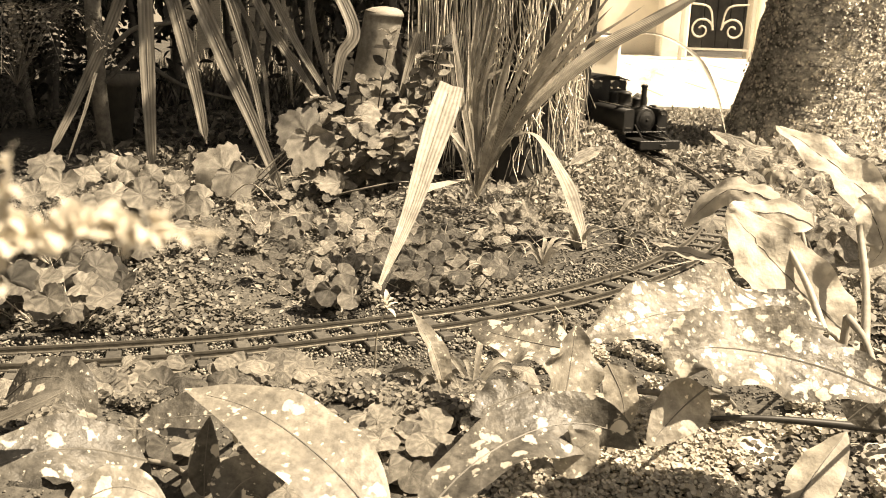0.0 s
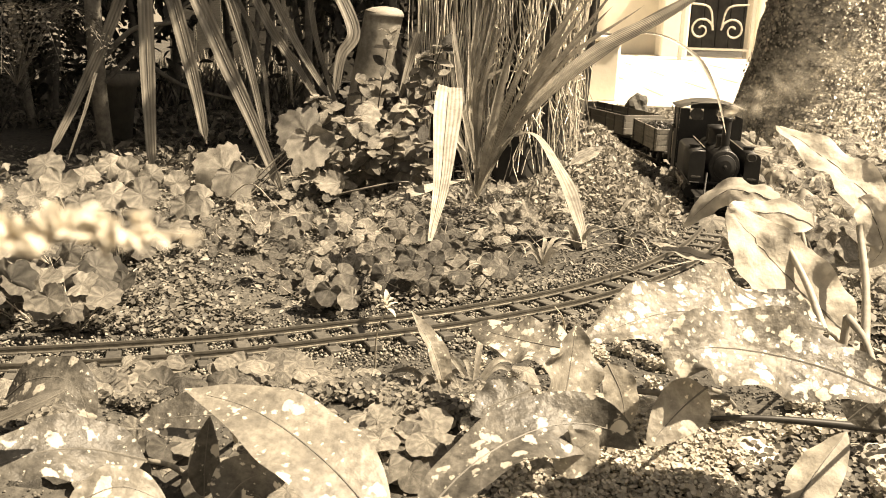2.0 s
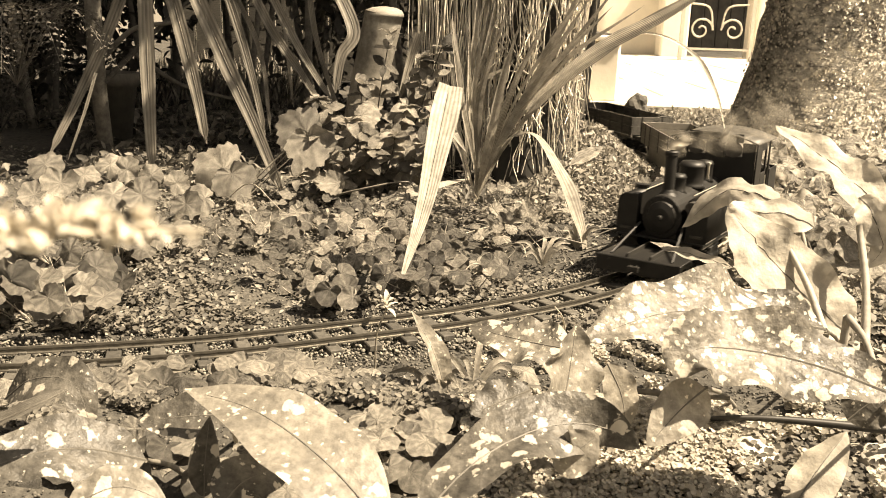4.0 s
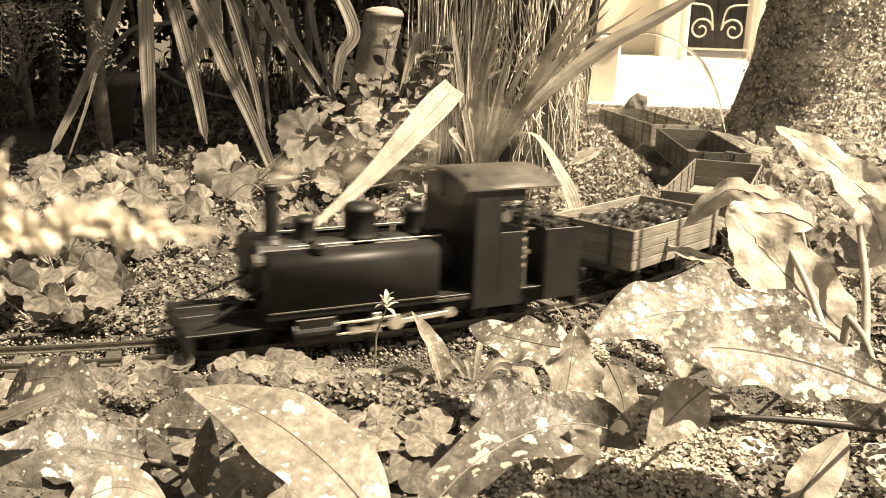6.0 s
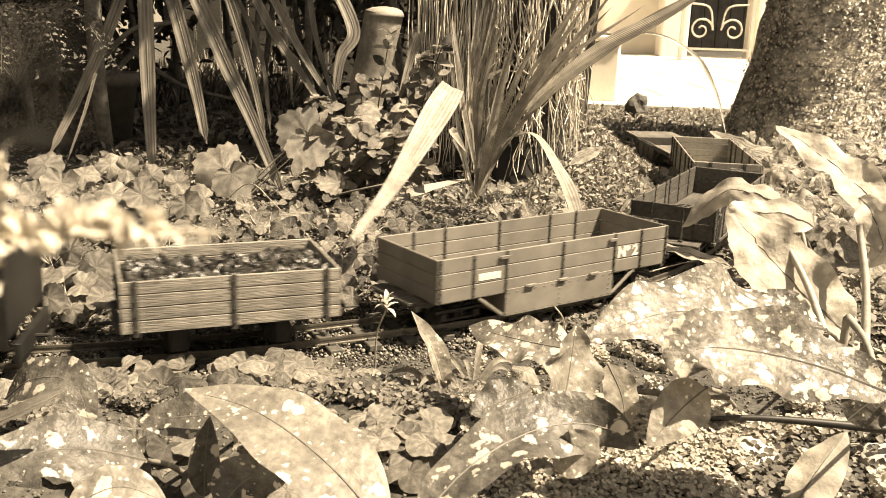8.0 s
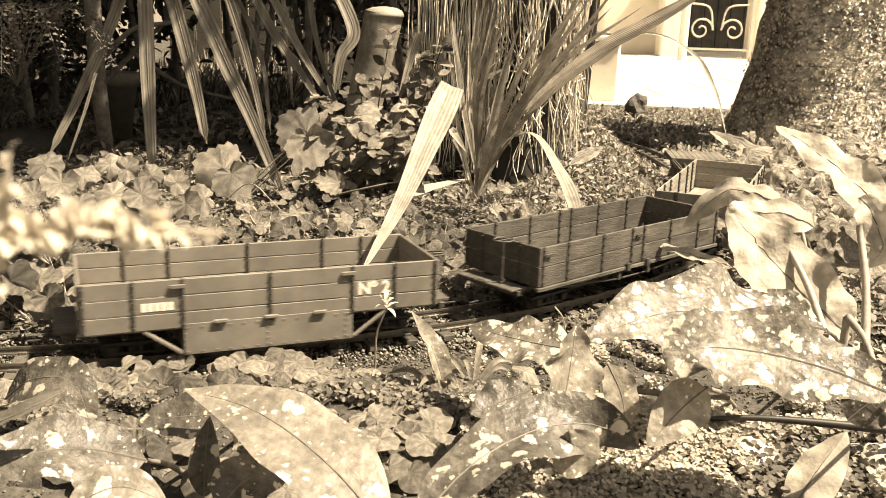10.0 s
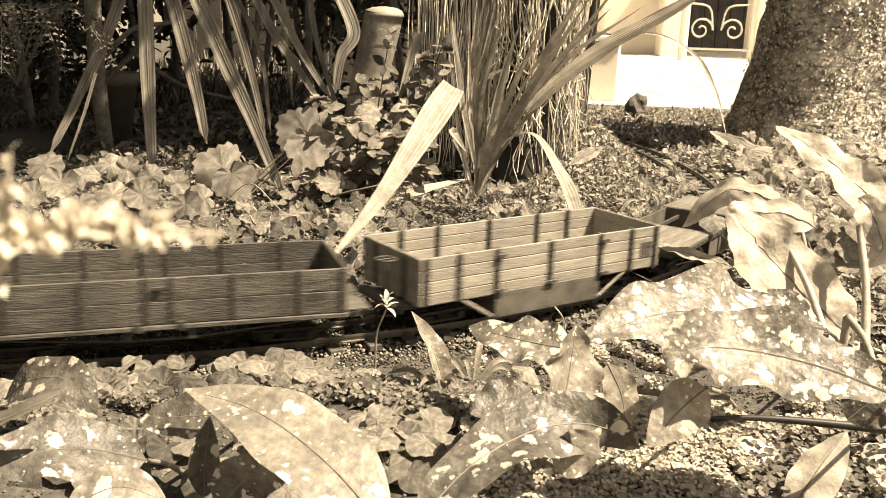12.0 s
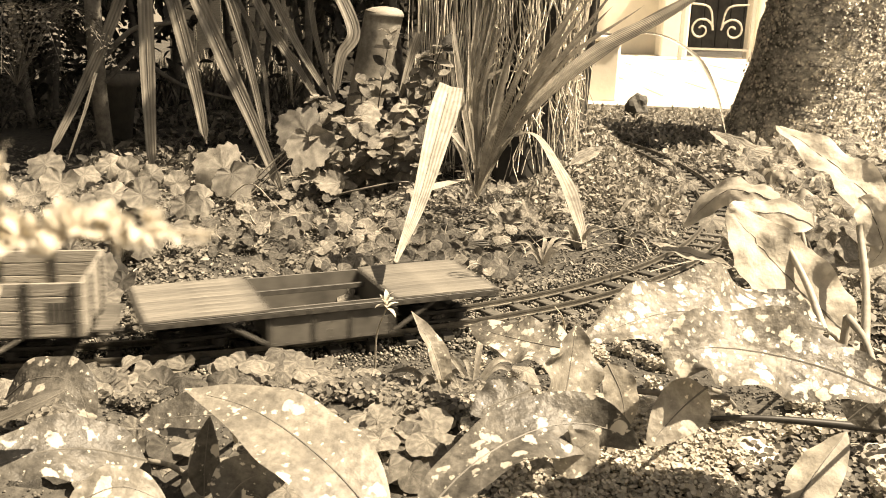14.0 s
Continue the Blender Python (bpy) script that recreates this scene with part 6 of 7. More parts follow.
leaf_thing(LW, "long sunlit lungwort leaf with the tip folded under", [(0.311, 0.600, 0.102), (0.262, 0.610, 0.117), (0.210, 0.610, 0.127), (0.171, 0.600, 0.129), (0.159, 0.590, 0.112)], 0.064, "heavyspotted", (0.05, -0.85, 0.9), "ovate", 0.16, 0.28, 6, [(0.437, 0.817, -0.010)], group=LG)
leaf_thing(LW, "grey spotted lungwort leaf hanging down", [(0.186, 0.610, 0.098), (0.166, 0.595, 0.088), (0.142, 0.580, 0.067)], 0.036, "palespotted", (-0.2, -1, 0.4), "ovate", 0.12, 0.1, 7, [(0.282, 0.830, -0.010)], group=LG)
leaf_thing(LW, "pale narrow lungwort leaf hanging down", [(0.123, 0.645, 0.100), (0.134, 0.640, 0.078), (0.139, 0.635, 0.051)], 0.026, "palespotted", (0.2, -1, 0.3), "ovate", 0.15, 0.15, 8, group=LG)
leaf_thing(LW, "small grey spotted lungwort leaf", [(0.071, 0.670, 0.067), (0.047, 0.660, 0.060), (0.025, 0.650, 0.054)], 0.036, "spotted", (0, -0.8, 1), "ovate", 0.12, 0.15, 9, [(0.098, 0.814, -0.010)], group=LG)
leaf_thing(LW, "large lungwort leaf with bold white spots", [(-0.193, 0.570, 0.049), (-0.225, 0.550, 0.066), (-0.256, 0.530, 0.070), (-0.282, 0.510, 0.063)], 0.047, "spotted", (0.0, -0.75, 1), "ovate", 0.14, 0.14, 10, [(-0.186, 0.653, -0.010)], group=LG)
leaf_thing(LW, "spotted lungwort leaf drooping at its tip", [(-0.328, 0.660, 0.049), (-0.301, 0.650, 0.070), (-0.265, 0.635, 0.074), (-0.247, 0.620, 0.041)], 0.036, "spotted", (0.0, -0.8, 1), "ovate", 0.1, 0.12, 11, group=LG)
leaf_thing(LW, "dull spotted lungwort leaf low in the clump", [(-0.146, 0.610, 0.065), (-0.176, 0.610, 0.063), (-0.211, 0.610, 0.057)], 0.036, "spotted", (0.0, -0.8, 1), "ovate", 0.14, 0.1, 12, [(-0.162, 0.702, -0.010)], group=LG)
leaf_thing(LW, "small upright young lungwort leaf", [(-0.155, 0.570, 0.023), (-0.154, 0.572, 0.050), (-0.152, 0.580, 0.078)], 0.021, "spotted", (0.1, -1, 0.3), "lance", 0.3, 0.05, 13, group=LG)
leaf_thing(LW, "pale lungwort leaf close to the ground", [(-0.213, 0.490, 0.059), (-0.186, 0.500, 0.068), (-0.158, 0.500, 0.059)], 0.028, "palespotted", (0, -0.7, 1), "ovate", 0.1, 0.1, 14, group=LG)
leaf_thing(LW, "dull lungwort leaf low in the clump", [(-0.137, 0.540, 0.033), (-0.123, 0.560, 0.043), (-0.096, 0.580, 0.041)], 0.04, "spotted", (0, -0.7, 1), "ovate", 0.1, 0.1, 15, group=LG)
leaf_thing(LW, "furry pale lungwort leaf rolled lengthwise", [(0.261, 0.620, 0.000), (0.286, 0.640, 0.025), (0.312, 0.660, 0.046)], 0.036, "bleached", (-0.3, -0.7, 1), "ovate", -0.5, 0.1, 16, group=LG)
leaf_thing(LW, "folded pale young leaf standing up", [(0.008, 0.800, 0.001), (-0.005, 0.800, 0.045), (-0.027, 0.820, 0.077)], 0.022, "palespotted", (0.9, -1, 0.3), "lance", 0.6, 0.1, 17, group=LG)
leaf_thing(LW, "small leaf at the edge of the clump", [(0.292, 0.620, 0.073), (0.306, 0.620, 0.087), (0.324, 0.620, 0.098)], 0.036, "spotted", (0, -1, 0.6), "ovate", 0.15, 0.1, 18, group=LG)
leaf_thing(LW, "curled grey leaf underside", [(0.078, 0.560, 0.075), (0.089, 0.555, 0.074), (0.105, 0.560, 0.084)], 0.034, "palespotted", (0, -1, 0.2), "ovate", 0.1, 0.1, 19, group=LG)
strap_thing([(-0.274, 0.520, 0.092), (-0.245, 0.520, 0.107), (-0.224, 0.530, 0.116)], 0.011, "green", "narrow dull grass leaf", "grass_leaf", (0, -0.5, 1), 0.3, "grass leaves")

# sunlit wilting leaves at the bend of the track
leaf_thing("wilted_leaf", "wilted pale leaf hanging over the rails", [(0.420, 1.120, 0.123), (0.381, 1.130, 0.139), (0.345, 1.150, 0.137), (0.304, 1.170, 0.086)], 0.044, "bleached", (0, -1, 1), "oval", -0.3, 0.2, 21, [(0.554, 1.336, -0.010)], group="wilted leaves")
leaf_thing("wilted_leaf", "large limp brown-veined leaf", [(0.433, 0.950, 0.026), (0.388, 0.970, 0.063), (0.343, 0.990, 0.106), (0.314, 1.020, 0.146)], 0.085, "bleached", (-0.05, -1, 0.6), "oval", 0.16, 0.16, 22, group="wilted leaves")
leaf_thing("wilted_leaf", "drooping leaf with a curled brown edge", [(0.422, 1.050, 0.120), (0.392, 1.060, 0.130), (0.356, 1.070, 0.130), (0.332, 1.080, 0.136)], 0.04, "bleached", (0, -1, 0.7), "oval", -0.2, 0.2, 23, group="wilted leaves")
leaf_thing("wilted_leaf", "bleached white long leaf in full sun", [(0.585, 1.150, 0.081), (0.542, 1.200, 0.134), (0.497, 1.250, 0.175), (0.451, 1.300, 0.205)], 0.056, "bleached", (-0.3, -0.8, 1), "oval", 0.2, 0.34, 24, [(0.703, 1.387, -0.010)], group="wilted leaves")
leaf_thing("wilted_leaf", "narrow bleached leaf lying across the rails", [(0.350, 1.100, 0.055), (0.311, 1.150, 0.056), (0.271, 1.200, 0.058)], 0.022, "bleached", (0, -0.6, 1), "lance", 0.1, 0.15, 25, [(0.432, 1.263, -0.010)], group="wilted leaves")
leaf_thing("wilted_leaf", "dry leaf at the foot of the tree", [(0.758, 2.100, 0.012), (0.696, 2.180, 0.045), (0.625, 2.250, 0.081)], 0.055, "drystrap", (-0.3, -0.8, 1), "lance", 0.2, 0.1, 26, [(0.787, 2.120, -0.010)], group="wilted leaves")
leaf_thing("wilted_leaf", "dry leaf at the foot of the tree", [(0.767, 2.080, 0.035), (0.721, 2.100, 0.055), (0.676, 2.120, 0.057)], 0.045, "drystrap", (-0.1, -0.8, 1), "lance", -0.2, 0.1, 27, group="wilted leaves")
leaf_thing("wilted_leaf", "limp leaf hanging on a stalk", [(0.469, 1.050, 0.155), (0.478, 1.030, 0.140), (0.489, 1.020, 0.104), (0.476, 1.020, 0.080)], 0.04, "bleached", (-0.4, -1, 0.4), "lance", 0.3, 0.2, 28, group="wilted leaves")
leaf_thing("wilted_leaf", "small curled leaf on the bank", [(0.234, 1.750, 0.070), (0.266, 1.760, 0.086), (0.296, 1.770, 0.101)], 0.03, "drystrap", (0, -0.8, 1), "lance", 0.2, 0.1, 29, group="wilted leaves")

# ragged litter of curled leaves below the tree
litter = random.Random(77)
for k, g in enumerate([(0.520, 1.647, -0.010), (0.589, 1.753, -0.010), (0.663, 1.891, -0.010), (0.646, 1.748, -0.010), (0.744, 1.947, -0.010), (0.671, 1.670, -0.010), (0.768, 1.863, -0.010), (0.716, 1.654, -0.010), (0.804, 1.804, -0.010), (0.755, 1.617, -0.010), (0.671, 1.996, -0.010), (0.765, 2.130, -0.010), (0.933, 2.163, -0.010), (1.050, 2.327, -0.010), (0.925, 1.979, -0.010), (0.891, 2.155, -0.010), (0.605, 1.533, -0.010), (0.579, 1.582, -0.010), (0.518, 1.540, -0.010), (0.676, 1.486, -0.010)]):
    g = Vector(g)
    a = litter.uniform(0, 2 * math.pi)
    d = Vector((math.cos(a), 0.6 * math.sin(a), 0)) * litter.uniform(0.026, 0.042)
    up = litter.uniform(0.012, 0.038)
    leaf_thing("wilted_leaf", "curled bleached leaf in the litter below the tree", [g + Vector((0, 0, 0.010)), g + d * 0.7 + Vector((0, 0, 0.012 + up)), g + d * 1.6 + Vector((0, 0, 0.008 + up * 0.7))], litter.uniform(0.026, 0.044), litter.choice(("bleached", "bleached", "drystrap")), (litter.uniform(-0.6, 0.6), -0.8, 1), litter.choice(("oval", "ovate", "lance")), 0.22, litter.uniform(0.2, 0.4), 300 + k, group="wilted leaves", n=14, cross=5)

for k, (a, b, r) in enumerate((((0.370, 1.000, 0.117), (0.396, 0.920, 0.036), 0.0045), ((0.442, 0.980, 0.137), (0.430, 0.900, 0.032), 0.005), ((0.392, 0.800, 0.051), (0.385, 0.850, 0.077), 0.004), ((0.412, 1.100, 0.136), (0.423, 1.050, 0.066), 0.003))):
    st = thing("flower_stalk", "thick pale hairy stalk", "stalk", "stalks", Matrix.Translation(b))
    d = Vector(a) - Vector(b)
    part("stalk", smooth(mesh_of("stalk", tube(B(), [(0, 0, 0), d * 0.5 + Vector((0.004, 0, 0)), d], r, r * 0.7, 10, 7), M["stalk"])), None, st)
    g = Vector((b[0], b[1], -0.012)) - Vector(b)
    if g.length > 0.01:
        part("stalk", smooth(mesh_of("stalk", tube(B(), [(0, 0, 0), g * 0.5, g], r, r, 6, 7), M["stalk"])), None, st)
PALE = [(0.682, 2.031, -0.010), (0.761, 2.046, -0.010), (0.815, 1.991, -0.010), (0.865, 1.938, -0.010), (0.815, 2.363, -0.010), (0.890, 2.294, -0.010), (0.960, 2.229, -0.010), (1.073, 2.332, -0.010), (0.705, 1.653, -0.010), (0.613, 1.515, -0.010), (0.676, 1.486, -0.010), (0.792, 1.666, -0.010), (0.528, 1.333, -0.010), (0.568, 1.308, -0.010), (0.590, 1.228, -0.010), (0.715, 2.179, -0.010), (0.682, 1.417, -0.010),
        (0.498, 1.168, -0.010), (0.661, 1.791, -0.010), (0.452, 1.354, -0.010), (0.438, 1.210, -0.010), (0.539, 1.126, -0.010), (1.121, 2.624, -0.010), (1.281, 2.771, -0.010), (1.017, 2.600, -0.010)]
for i, p in enumerate(PALE):
    leafy_clump("low_leafy_plant", "low sunlit plant with pale rounded leaves", "plant", p, rg.randint(6, 9), "round", "palegreen", 0.022, 0.07, 0.075, 500 + i, "sunlit low plants")


# ---- dry stems, twigs, small flower, stones, pipe
def stem_thing(name, label, pts, r0, r1, mat="stalk", category="stem", group="dry stems"):
    o = Vector(pts[0])
    ob = part(name, smooth(mesh_of(name, tube(B(), [Vector(p) - o for p in pts], r0, r1, 14, 6), M[mat])), None, None, label, Matrix.Translation(o))
    return tagged(ob, label, category, group)


stem_thing("dry_stem", "pale dry grass stem lying on the bed", [(-0.376, 1.022, -0.010), (-0.353, 1.120, -0.004), (-0.322, 1.267, -0.010)], 0.0016, 0.0009)
stem_thing("dry_stem", "short pale dry stem", [(-0.415, 1.151, -0.010), (-0.405, 1.180, -0.002), (-0.413, 1.270, -0.010)], 0.0013, 0.0009)
stem_thing("dry_stem", "thin pale dry stem on the bed", [(-0.385, 1.665, -0.010), (-0.320, 1.650, 0.057), (-0.261, 1.660, 0.113)], 0.0018, 0.0012)
stem_thing("dry_stem", "thin pale dry stem on the bed", [(-0.247, 1.699, -0.010), (-0.146, 1.620, 0.033), (-0.072, 1.620, 0.049), (-0.052, 1.620, 0.036)], 0.0022, 0.001)
stem_thing("dry_stem", "thin arching dry stem", [(-0.400, 1.662, -0.010), (-0.319, 1.500, 0.059), (-0.275, 1.460, 0.041), (-0.247, 1.506, -0.010)], 0.001, 0.0007)
stem_thing("twig", "short dark upright twig in the bed", [(-0.426, 1.177, -0.012), (-0.427, 1.177, 0.042), (-0.421, 1.167, 0.083)], 0.0034, 0.0026, "twig", "twig", "twigs")
stem_thing("dry_stem", "thin dry stem beside the track", [(-0.460, 0.924, -0.010), (-0.455, 0.980, -0.018), (-0.418, 0.982, -0.010)], 0.0012, 0.0008)
stem_thing("dry_stem", "pale crooked fallen stem", [(-0.646, 1.527, -0.010), (-0.483, 1.350, 0.039), (-0.450, 1.250, 0.010), (-0.429, 1.188, -0.010)], 0.004, 0.004, "twig")
for k in range(44):
    x, y = rg.uniform(0.03, 0.32), rg.uniform(1.22, 1.70)
    a = rg.uniform(0, 6.28)
    l = rg.uniform(0.02, 0.06)
    stem_thing("twig", "fine dead twig on bare soil", [(x, y, 0.0), (x + l * math.cos(a), y + l * math.sin(a), 0.012), (x + 2 * l * math.cos(a + 0.3), y + 2 * l * math.sin(a + 0.3), 0.002)], 0.0012, 0.0006, "twig" if k % 2 else "stalk", "twig", "twigs")
fl = thing("small_flower", "small pale wilted star flower on a thin stem", "flower", m=Matrix.Translation((-0.064, 0.883, -0.010)))
o = Vector((-0.064, 0.883, -0.010))
top = Vector((-0.052, 0.860, 0.066)) - o
part("stem", smooth(mesh_of("stem", tube(B(), [(0, 0, 0), top * 0.5 + Vector((-0.004, 0, 0.006)), top], 0.0011, 0.0008, 12, 5), M["stalk"])), None, fl)
pet = mesh_of("petal", blade([(0, 0, 0), (0.5, 0, 0.12), (1, 0, -0.05)], 0.42, (0, 0, 1), "lance", 0.2, 0.1, 8, 2), M["bloom"])
for k in range(9):
    part("petal", pet, None, fl, m=leaf_pose(top + Vector((0, 0, 0.006 - 0.003 * (k % 3))), k * 137.5, -60 + 18 * (k % 6), 0, 0.013))
curl = thing("pale_tendril", "small pale curled tendril", "stem", "dry stems", Matrix.Translation((0.145, 1.038, -0.010)))
o = Vector((0.145, 1.038, -0.010))
part("stem", smooth(mesh_of("stem", tube(B(), [Vector(p) - o for p in ((0.145, 1.038, -0.010), (0.133, 0.980, 0.024), (0.124, 0.980, 0.035))], 0.0012, 0.0008, 8, 5), M["bloom"])), None, curl)


def grass_tuft(p, n, length, mat, seed, label):
    root = thing("grass_tuft", label, "grass", "grass tufts", pose(*p))
    rr = random.Random(seed)
    for k in range(n):
        a = rr.uniform(0, 6.28)
        l = length * rr.uniform(0.6, 1.2)
        tip = Vector((math.cos(a) * l * 0.7, math.sin(a) * l * 0.4, l * rr.uniform(0.2, 0.7)))
        part("grass_blade", blade([(0, 0, 0), tip * 0.5 + Vector((0, 0, l * 0.25)), tip], 0.006, (0, -1, 0.3), "strap", 0.3, 0.0, 10, 2, k), M[mat], root)
    return root


grass_tuft((0.279, 1.423, -0.010), 6, 0.05, "darkgreen", 1, "small dark grass tuft on bare soil")
grass_tuft((0.293, 1.589, -0.010), 4, 0.07, "drystrap", 2, "wisp of dry bent grass")
grass_tuft((0.145, 1.313, -0.010), 9, 0.06, "drystrap", 3, "dead grass blades on bare soil")
grass_tuft((0.085, 1.439, -0.010), 8, 0.06, "strap", 4, "dead grass blades on bare soil")
grass_tuft((0.208, 1.420, -0.010), 7, 0.05, "drystrap", 5, "dead grass blades on bare soil")
grass_tuft((0.003, 0.806, -0.010), 8, 0.07, "strap", 6, "pale bent stems among the leaves")
grass_tuft((0.035, 0.848, -0.010), 6, 0.07, "drystrap", 7, "pale bent stems among the leaves")
grass_tuft((0.458, 0.998, -0.010), 7, 0.08, "strap", 8, "dull bent stems among the leaves")
grass_tuft((0.347, 0.862, -0.010), 8, 0.08, "darkgreen", 9, "dark bent stems under the leaves")


def boulder(p, size, seed, label):
    bm = B()
    bmesh.ops.create_icosphere(bm, subdivisions=4, radius=1.0)
    for v in bm.verts:
        k = 1 + 0.28 * noise.noise(v.co * 1.2 + Vector((seed, 0, 0))) + 0.08 * noise.noise(v.co * 5 + Vector((seed, 1, 0)))
        v.co = Vector((v.co.x * size[0], v.co.y * size[1], v.co.z * size[2])) * k
    return tagged(part("stone", smooth(mesh_of("stone", bm, M["stone"])), None, None, "", pose(*p)), label, "stone", "stones")


boulder((0.250, 0.708, -0.002), (0.036, 0.026, 0.018), 3, "pale worn stone among creeping leaves")
boulder((0.181, 0.700, -0.004), (0.034, 0.018, 0.012), 5, "pale worn stone among creeping leaves")
boulder((0.370, 0.712, -0.010), (0.03, 0.03, 0.02), 7, "dark stone beside the pipe")
stem_thing("black_pipe", "thin black plastic pipe lying on the ground", [(0.218, 0.720, 0.025), (0.258, 0.715, 0.030), (0.312, 0.710, 0.030), (0.395, 0.700, 0.028)], 0.002, 0.0044, "pipe", "pipe", "pipes")
stem_thing("twig", "dark bent twig on the ground", [(0.140, 0.713, -0.010), (0.146, 0.660, 0.009), (0.164, 0.647, -0.010)], 0.0025, 0.002, "twig", "twig", "twigs")
stem_thing("twig", "dark bent twig under the leaves", [(0.151, 0.720, 0.049), (0.192, 0.700, 0.054), (0.233, 0.700, 0.053)], 0.003, 0.002, "twig", "twig", "twigs")

# ---- flower spike close to the lens
SPIKE = (-0.078, 0.135, 0.310)
spike = thing("flower_spike", "pale feathery flower spike close by, out of focus", "flower", m=Matrix.Translation(SPIKE))
o = Vector(SPIKE)
ax = spline([Vector(p) - o for p in ((-0.078, 0.135, 0.310), (-0.060, 0.132, 0.314), (-0.045, 0.130, 0.316), (-0.031, 0.128, 0.317))], 30)
part("stem", tube(B(), ax, 0.0008, 0.0004, 30, 5), M["bloom"], spike)
part("lower_stem", tube(B(), [(0, 0, 0), (-0.015, 0.0, -0.08), (-0.02, 0.0, -o.z - 0.012)], 0.0009, 0.0015, 12, 5), M["stalk"], spike)
rs = random.Random(3)
flo = mesh_of("floret", blade([(0, 0, 0), (0.5, 0, 0.15), (1, 0, 0.0)], 0.6, (0, 0, 1), "ovate", 0.3, 0.1, 6, 2), M["bloom"])
for k in range(130):
    u = rs.random() ** 0.8
    j = int((1 - u) * 29)
    s = 0.0042 * (0.45 + 0.55 * (1 - j / 30)) * rs.uniform(0.7, 1.3)
    part("floret", flo, None, spike, m=leaf_pose(ax[j] + Vector((0, 0, rs.uniform(-0.001, 0.0015))), rs.uniform(0, 360), rs.uniform(-80, 40), rs.uniform(-40, 40), s * 1.5))
SIDE = (-0.066, 0.130, 0.303)
side = thing("flower_spike", "pale feathery flower spike close by, out of focus", "flower", m=Matrix.Translation(SIDE))
o2 = Vector(SIDE)
ax2 = spline([Vector(p) - o2 for p in ((-0.066, 0.130, 0.303), (-0.063, 0.130, 0.315), (-0.061, 0.130, 0.327))], 20)
part("stem", tube(B(), ax2, 0.0006, 0.0003, 20, 5), M["bloom"], side)
part("lower_stem", tube(B(), [(0, 0, 0), (-0.01, 0.0, -0.08), (-0.015, 0.0, -o2.z - 0.012)], 0.0007, 0.0014, 12, 5), M["stalk"], side)
for k in range(30):
    j = rs.randint(3, 20)
    part("floret", flo, None, side, m=leaf_pose(ax2[j], rs.uniform(0, 360), rs.uniform(-70, 40), 0, 0.0035 * rs.uniform(0.6, 1.1)))


# ---- creeping ground cover
def cover(name, label, n, xr, yr, sizes, mat, seed, keep, lift=(0.0, 0.014), tmpl=ROUND_LEAF, faces=ROUND_FACES, tilt=0.35):
    rn = np.random.default_rng(seed)
    pts = []
    x, y = rn.uniform(*xr, n * 3), rn.uniform(*yr, n * 3)
    for a, b in zip(x, y):
        if keep(a, b):
            pts.append((a, b, ground_height(a, b)))
            if len(pts) >= n:
                break
    pts = np.array(pts)
    pts[:, 2] += rn.uniform(*lift, len(pts))
    return tagged(scatter(name, pts, np.tile((0, -0.15, 0.9), (len(pts), 1)), rn.uniform(*sizes, len(pts)), tmpl, faces, M[mat], None, seed, tilt), label, "ground cover", kind="stuff")


TD = LINE[::6]


def off_track(a, b, d=0.055):
    return np.min((TD[:, 0] - a) ** 2 + (TD[:, 1] - b) ** 2) > d * d


def patch(a, b, f, lo):
    return noise.noise((a * f, b * f, 7.3)) > lo


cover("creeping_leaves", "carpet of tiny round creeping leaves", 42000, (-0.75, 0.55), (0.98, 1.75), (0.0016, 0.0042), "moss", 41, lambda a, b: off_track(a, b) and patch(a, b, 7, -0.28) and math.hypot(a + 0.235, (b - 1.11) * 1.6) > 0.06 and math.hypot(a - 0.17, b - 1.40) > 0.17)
# front carpet takes the lighter copy: its sunlight is in the leaf colour
cover("creeping_leaves", "carpet of tiny round creeping leaves", 34000, (0.02, 0.5), (0.55, 0.98), (0.0012, 0.0028), "litcreeper", 42, lambda a, b: off_track(a, b, 0.06) and patch(a, b, 6, -0.35) and (patch(a, b, 30, 0.3) if a > 0.225 and b < 0.74 or b > 0.77 else True))
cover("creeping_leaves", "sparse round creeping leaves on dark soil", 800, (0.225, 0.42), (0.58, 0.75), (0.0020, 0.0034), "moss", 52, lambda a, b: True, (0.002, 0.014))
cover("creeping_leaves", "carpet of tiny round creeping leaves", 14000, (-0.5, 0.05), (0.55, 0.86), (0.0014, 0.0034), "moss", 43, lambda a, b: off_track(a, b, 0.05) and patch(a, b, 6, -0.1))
cover("bank_plants", "bushy low cushion plants on the bank", 15000, (0.12, 0.53), (1.55, 2.75), (0.004, 0.009), "creeper", 44, lambda a, b: off_track(a, b, 0.07) and patch(a, b, 6, -0.35), (0.0, 0.03), OVAL_LEAF, OVAL_FACES, 0.7)
cover("bank_plants", "low rough growth towards the yard", 12000, (0.2, 1.5), (2.3, 3.5), (0.005, 0.012), "creeper", 45, lambda a, b: off_track(a, b, 0.08) and math.hypot(a - 1.03, b - 2.66) > 0.24, (0.0, 0.03), OVAL_LEAF, OVAL_FACES, 0.7)
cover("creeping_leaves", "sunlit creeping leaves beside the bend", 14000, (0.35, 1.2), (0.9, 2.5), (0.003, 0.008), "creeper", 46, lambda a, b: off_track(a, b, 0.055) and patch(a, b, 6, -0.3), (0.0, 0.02))
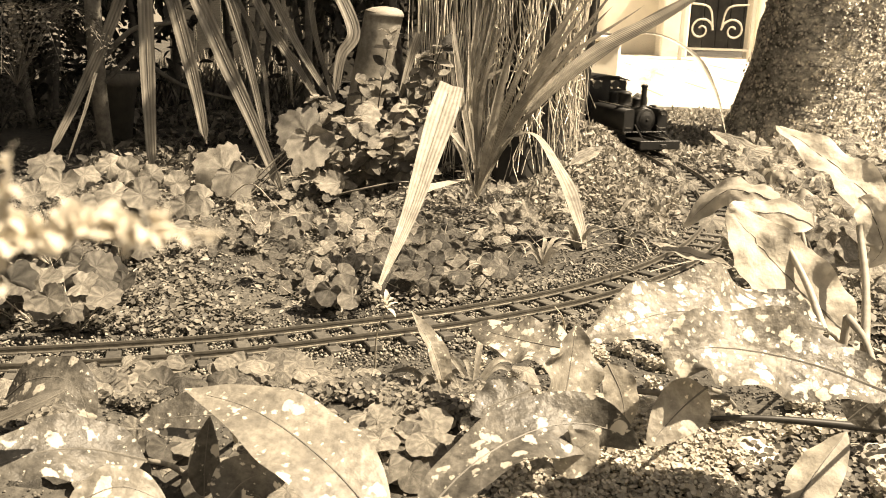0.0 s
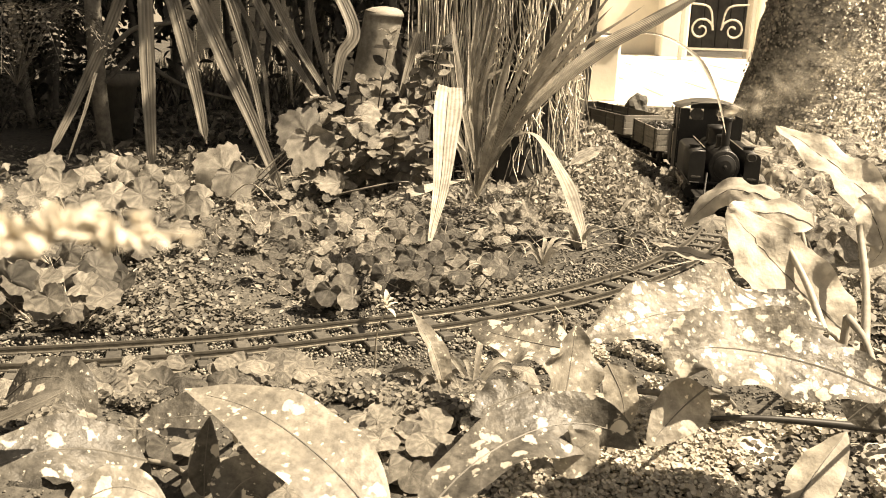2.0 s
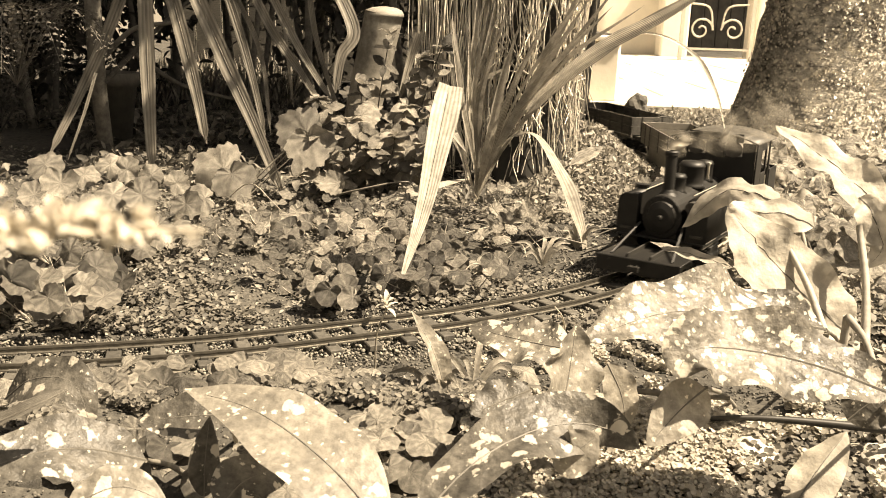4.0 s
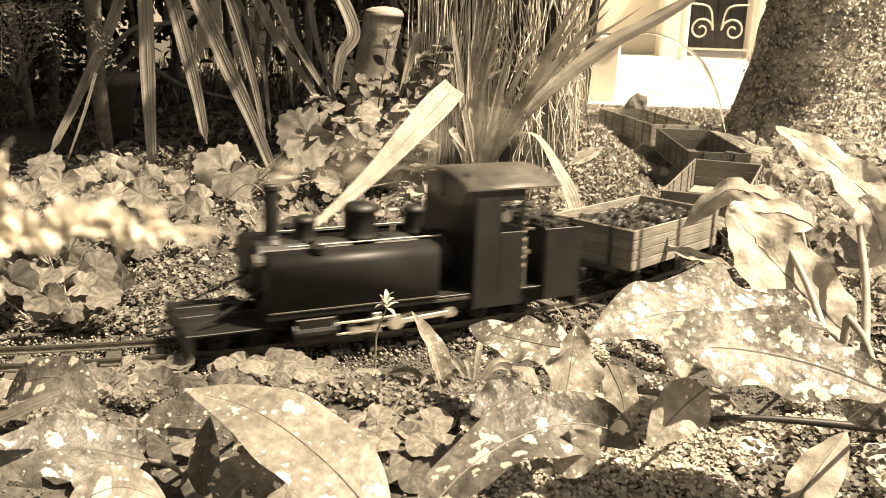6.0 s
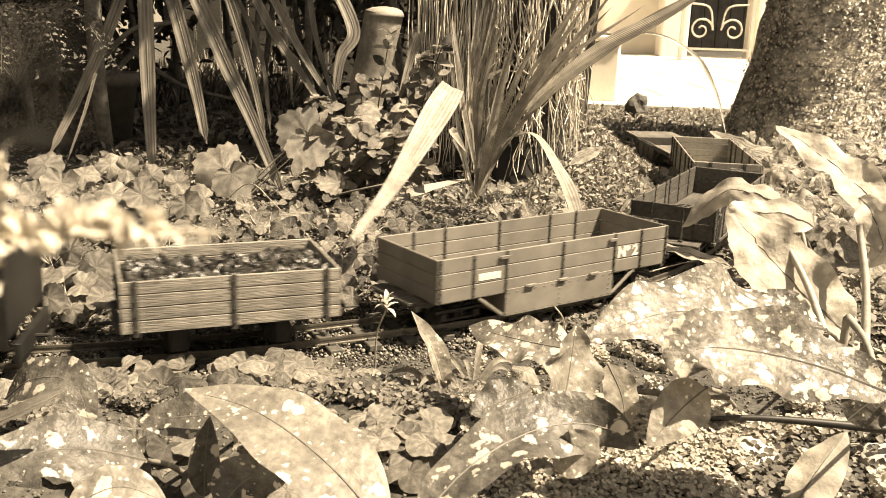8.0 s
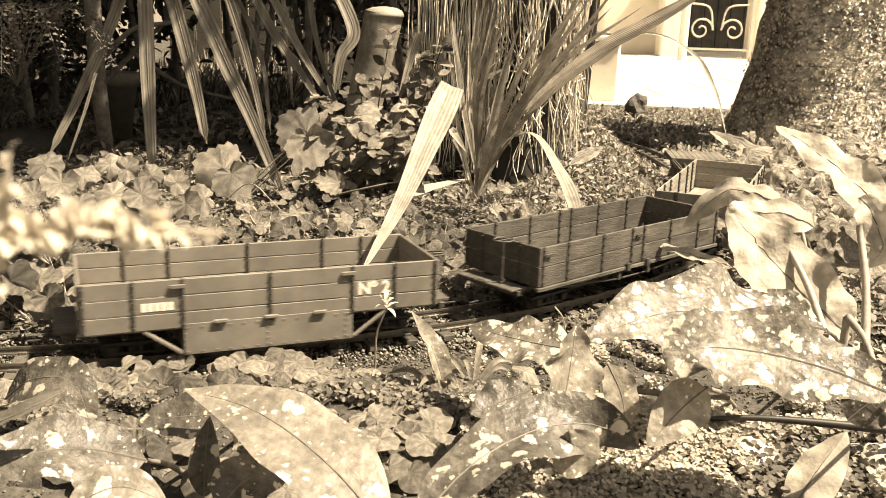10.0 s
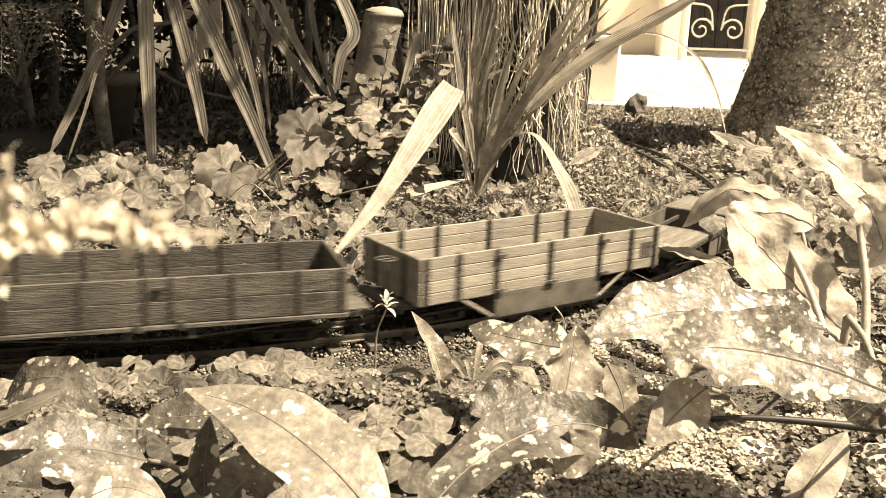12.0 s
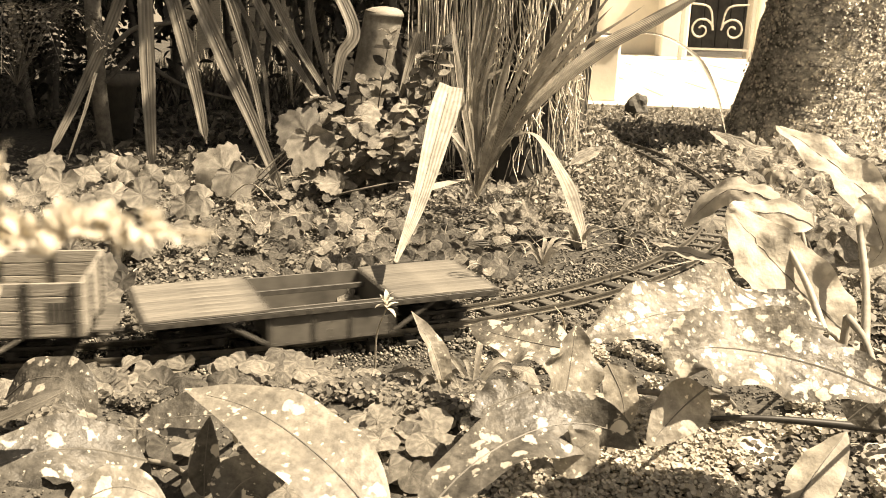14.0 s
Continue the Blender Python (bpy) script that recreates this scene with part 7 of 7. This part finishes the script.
cover("leaf_litter", "scattered dead leaf litter", 15000, (-1.3, 0.6), (0.98, 2.2), (0.0018, 0.007), "litter", 47, lambda a, b: off_track(a, b, 0.06), (0.0, 0.006), OVAL_LEAF, OVAL_FACES, 0.4)
cover("soil_crumb", "loose dark soil crumbs and grit", 36000, (-0.8, 0.6), (0.5, 1.9), (0.0008, 0.0026), "twig", 49, lambda a, b: off_track(a, b, 0.05), (0.0, 0.003), PEBBLE, PEBBLE_FACES, 0.8)
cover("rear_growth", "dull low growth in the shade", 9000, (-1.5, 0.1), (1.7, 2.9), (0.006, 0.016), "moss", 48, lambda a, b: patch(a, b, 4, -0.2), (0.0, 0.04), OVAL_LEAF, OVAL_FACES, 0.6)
# three masses of foliage outside the view, added to hold back sky light
shrub("shrub", "unseen hedge added behind the camera to block sky light", (-1.6, -1.6, 0.9), (1.4, 0.3, 0.9), 5000, 0.05, "darkgreen", 61, 6)
shrub("shrub", "unseen hedge added behind the camera to block sky light", (0.9, -1.6, 0.9), (1.4, 0.3, 0.9), 5000, 0.05, "darkgreen", 62, 6)
shrub("shrub", "unseen shrub added at the left to block sky light", (-2.3, 0.9, 0.8), (0.5, 1.2, 0.8), 6000, 0.045, "darkgreen", 63, 8)


# ---- steam from the chimney, in soft pieces that trail behind
def steam_material(dense):
    m = bpy.data.materials.new("steam")
    m.use_nodes = True
    N, L = m.node_tree.nodes, m.node_tree.links
    N.remove(N["Principled BSDF"])
    tr, df, mx = N.new("ShaderNodeBsdfTransparent"), N.new("ShaderNodeBsdfTranslucent"), N.new("ShaderNodeMixShader")
    df.inputs[0].default_value = tone(0.95)
    co, no, mr = N.new("ShaderNodeTexCoord"), N.new("ShaderNodeTexNoise"), N.new("ShaderNodeMapRange")
    no.inputs["Scale"].default_value = 22
    no.inputs["Detail"].default_value = 3
    mr.inputs[1].default_value, mr.inputs[2].default_value, mr.inputs[3].default_value, mr.inputs[4].default_value = 0.36, 0.70, 0.0, dense
    L.new(co.outputs["Object"], no.inputs["Vector"])
    L.new(no.outputs[0], mr.inputs[0])
    mp, gr, mu = N.new("ShaderNodeMapping"), N.new("ShaderNodeTexGradient"), N.new("ShaderNodeMath")
    gr.gradient_type = "SPHERICAL"
    mp.inputs["Location"].default_value, mp.inputs["Scale"].default_value = (-1, 0, -1), (2, 0, 2)
    mu.operation = "MULTIPLY"
    L.new(co.outputs["Generated"], mp.inputs["Vector"])
    L.new(mp.outputs[0], gr.inputs[0])
    L.new(gr.outputs[0], mu.inputs[0])
    L.new(mr.outputs[0], mu.inputs[1])
    d2, m2 = N.new("ShaderNodeBsdfDiffuse"), N.new("ShaderNodeMixShader")
    d2.inputs[0].default_value = tone(0.95)
    L.new(df.outputs[0], m2.inputs[1])
    L.new(d2.outputs[0], m2.inputs[2])
    L.new(mu.outputs[0], mx.inputs[0])
    L.new(tr.outputs[0], mx.inputs[1])
    L.new(m2.outputs[0], mx.inputs[2])
    L.new(mx.outputs[0], N["Material Output"].inputs["Surface"])
    return m


STEAM = [steam_material(d) for d in (0.8, 0.6, 0.4, 0.22, 0.14, 0.1, 0.07, 0.05)]


def steam_puff(k):
    root = thing("steam_puff", "thin pale drifting puff of chimney steam", "steam", "steam")
    r = 0.018 + 0.012 * k
    bm = B()
    bmesh.ops.create_icosphere(bm, subdivisions=3, radius=r)
    for v in bm.verts:
        v.co *= 1 + 0.9 * noise.noise(v.co / r * 0.9 + Vector((k * 3, 0, 1)))
        v.co.x *= 1.25
    bm.normal_update()
    bmesh.ops.delete(bm, geom=[f for f in bm.faces if f.normal.y > 0], context="FACES")
    for f in bm.faces:
        f.smooth = True
    ob = part("veil", bm, STEAM[k], root)
    ob.visible_shadow = False
    return root


PUFFS = [steam_puff(k) for k in range(8)]


def puff_pose(k, s):
    near = 1 - 0.45 * min(1.0, max(0.0, (s - 5.3) / 1.2))
    lag = 0.04 + (0.05 + 0.08 * near) * k
    p = vehicle_pose(max(0.3, run_at(s - lag)), 0.07) @ Vector((0.128, 0, 0.168))
    return pose(p.x + 0.042 * k * near, p.y + 0.004 * k, p.z + 0.008 + 0.014 * k)

motions()
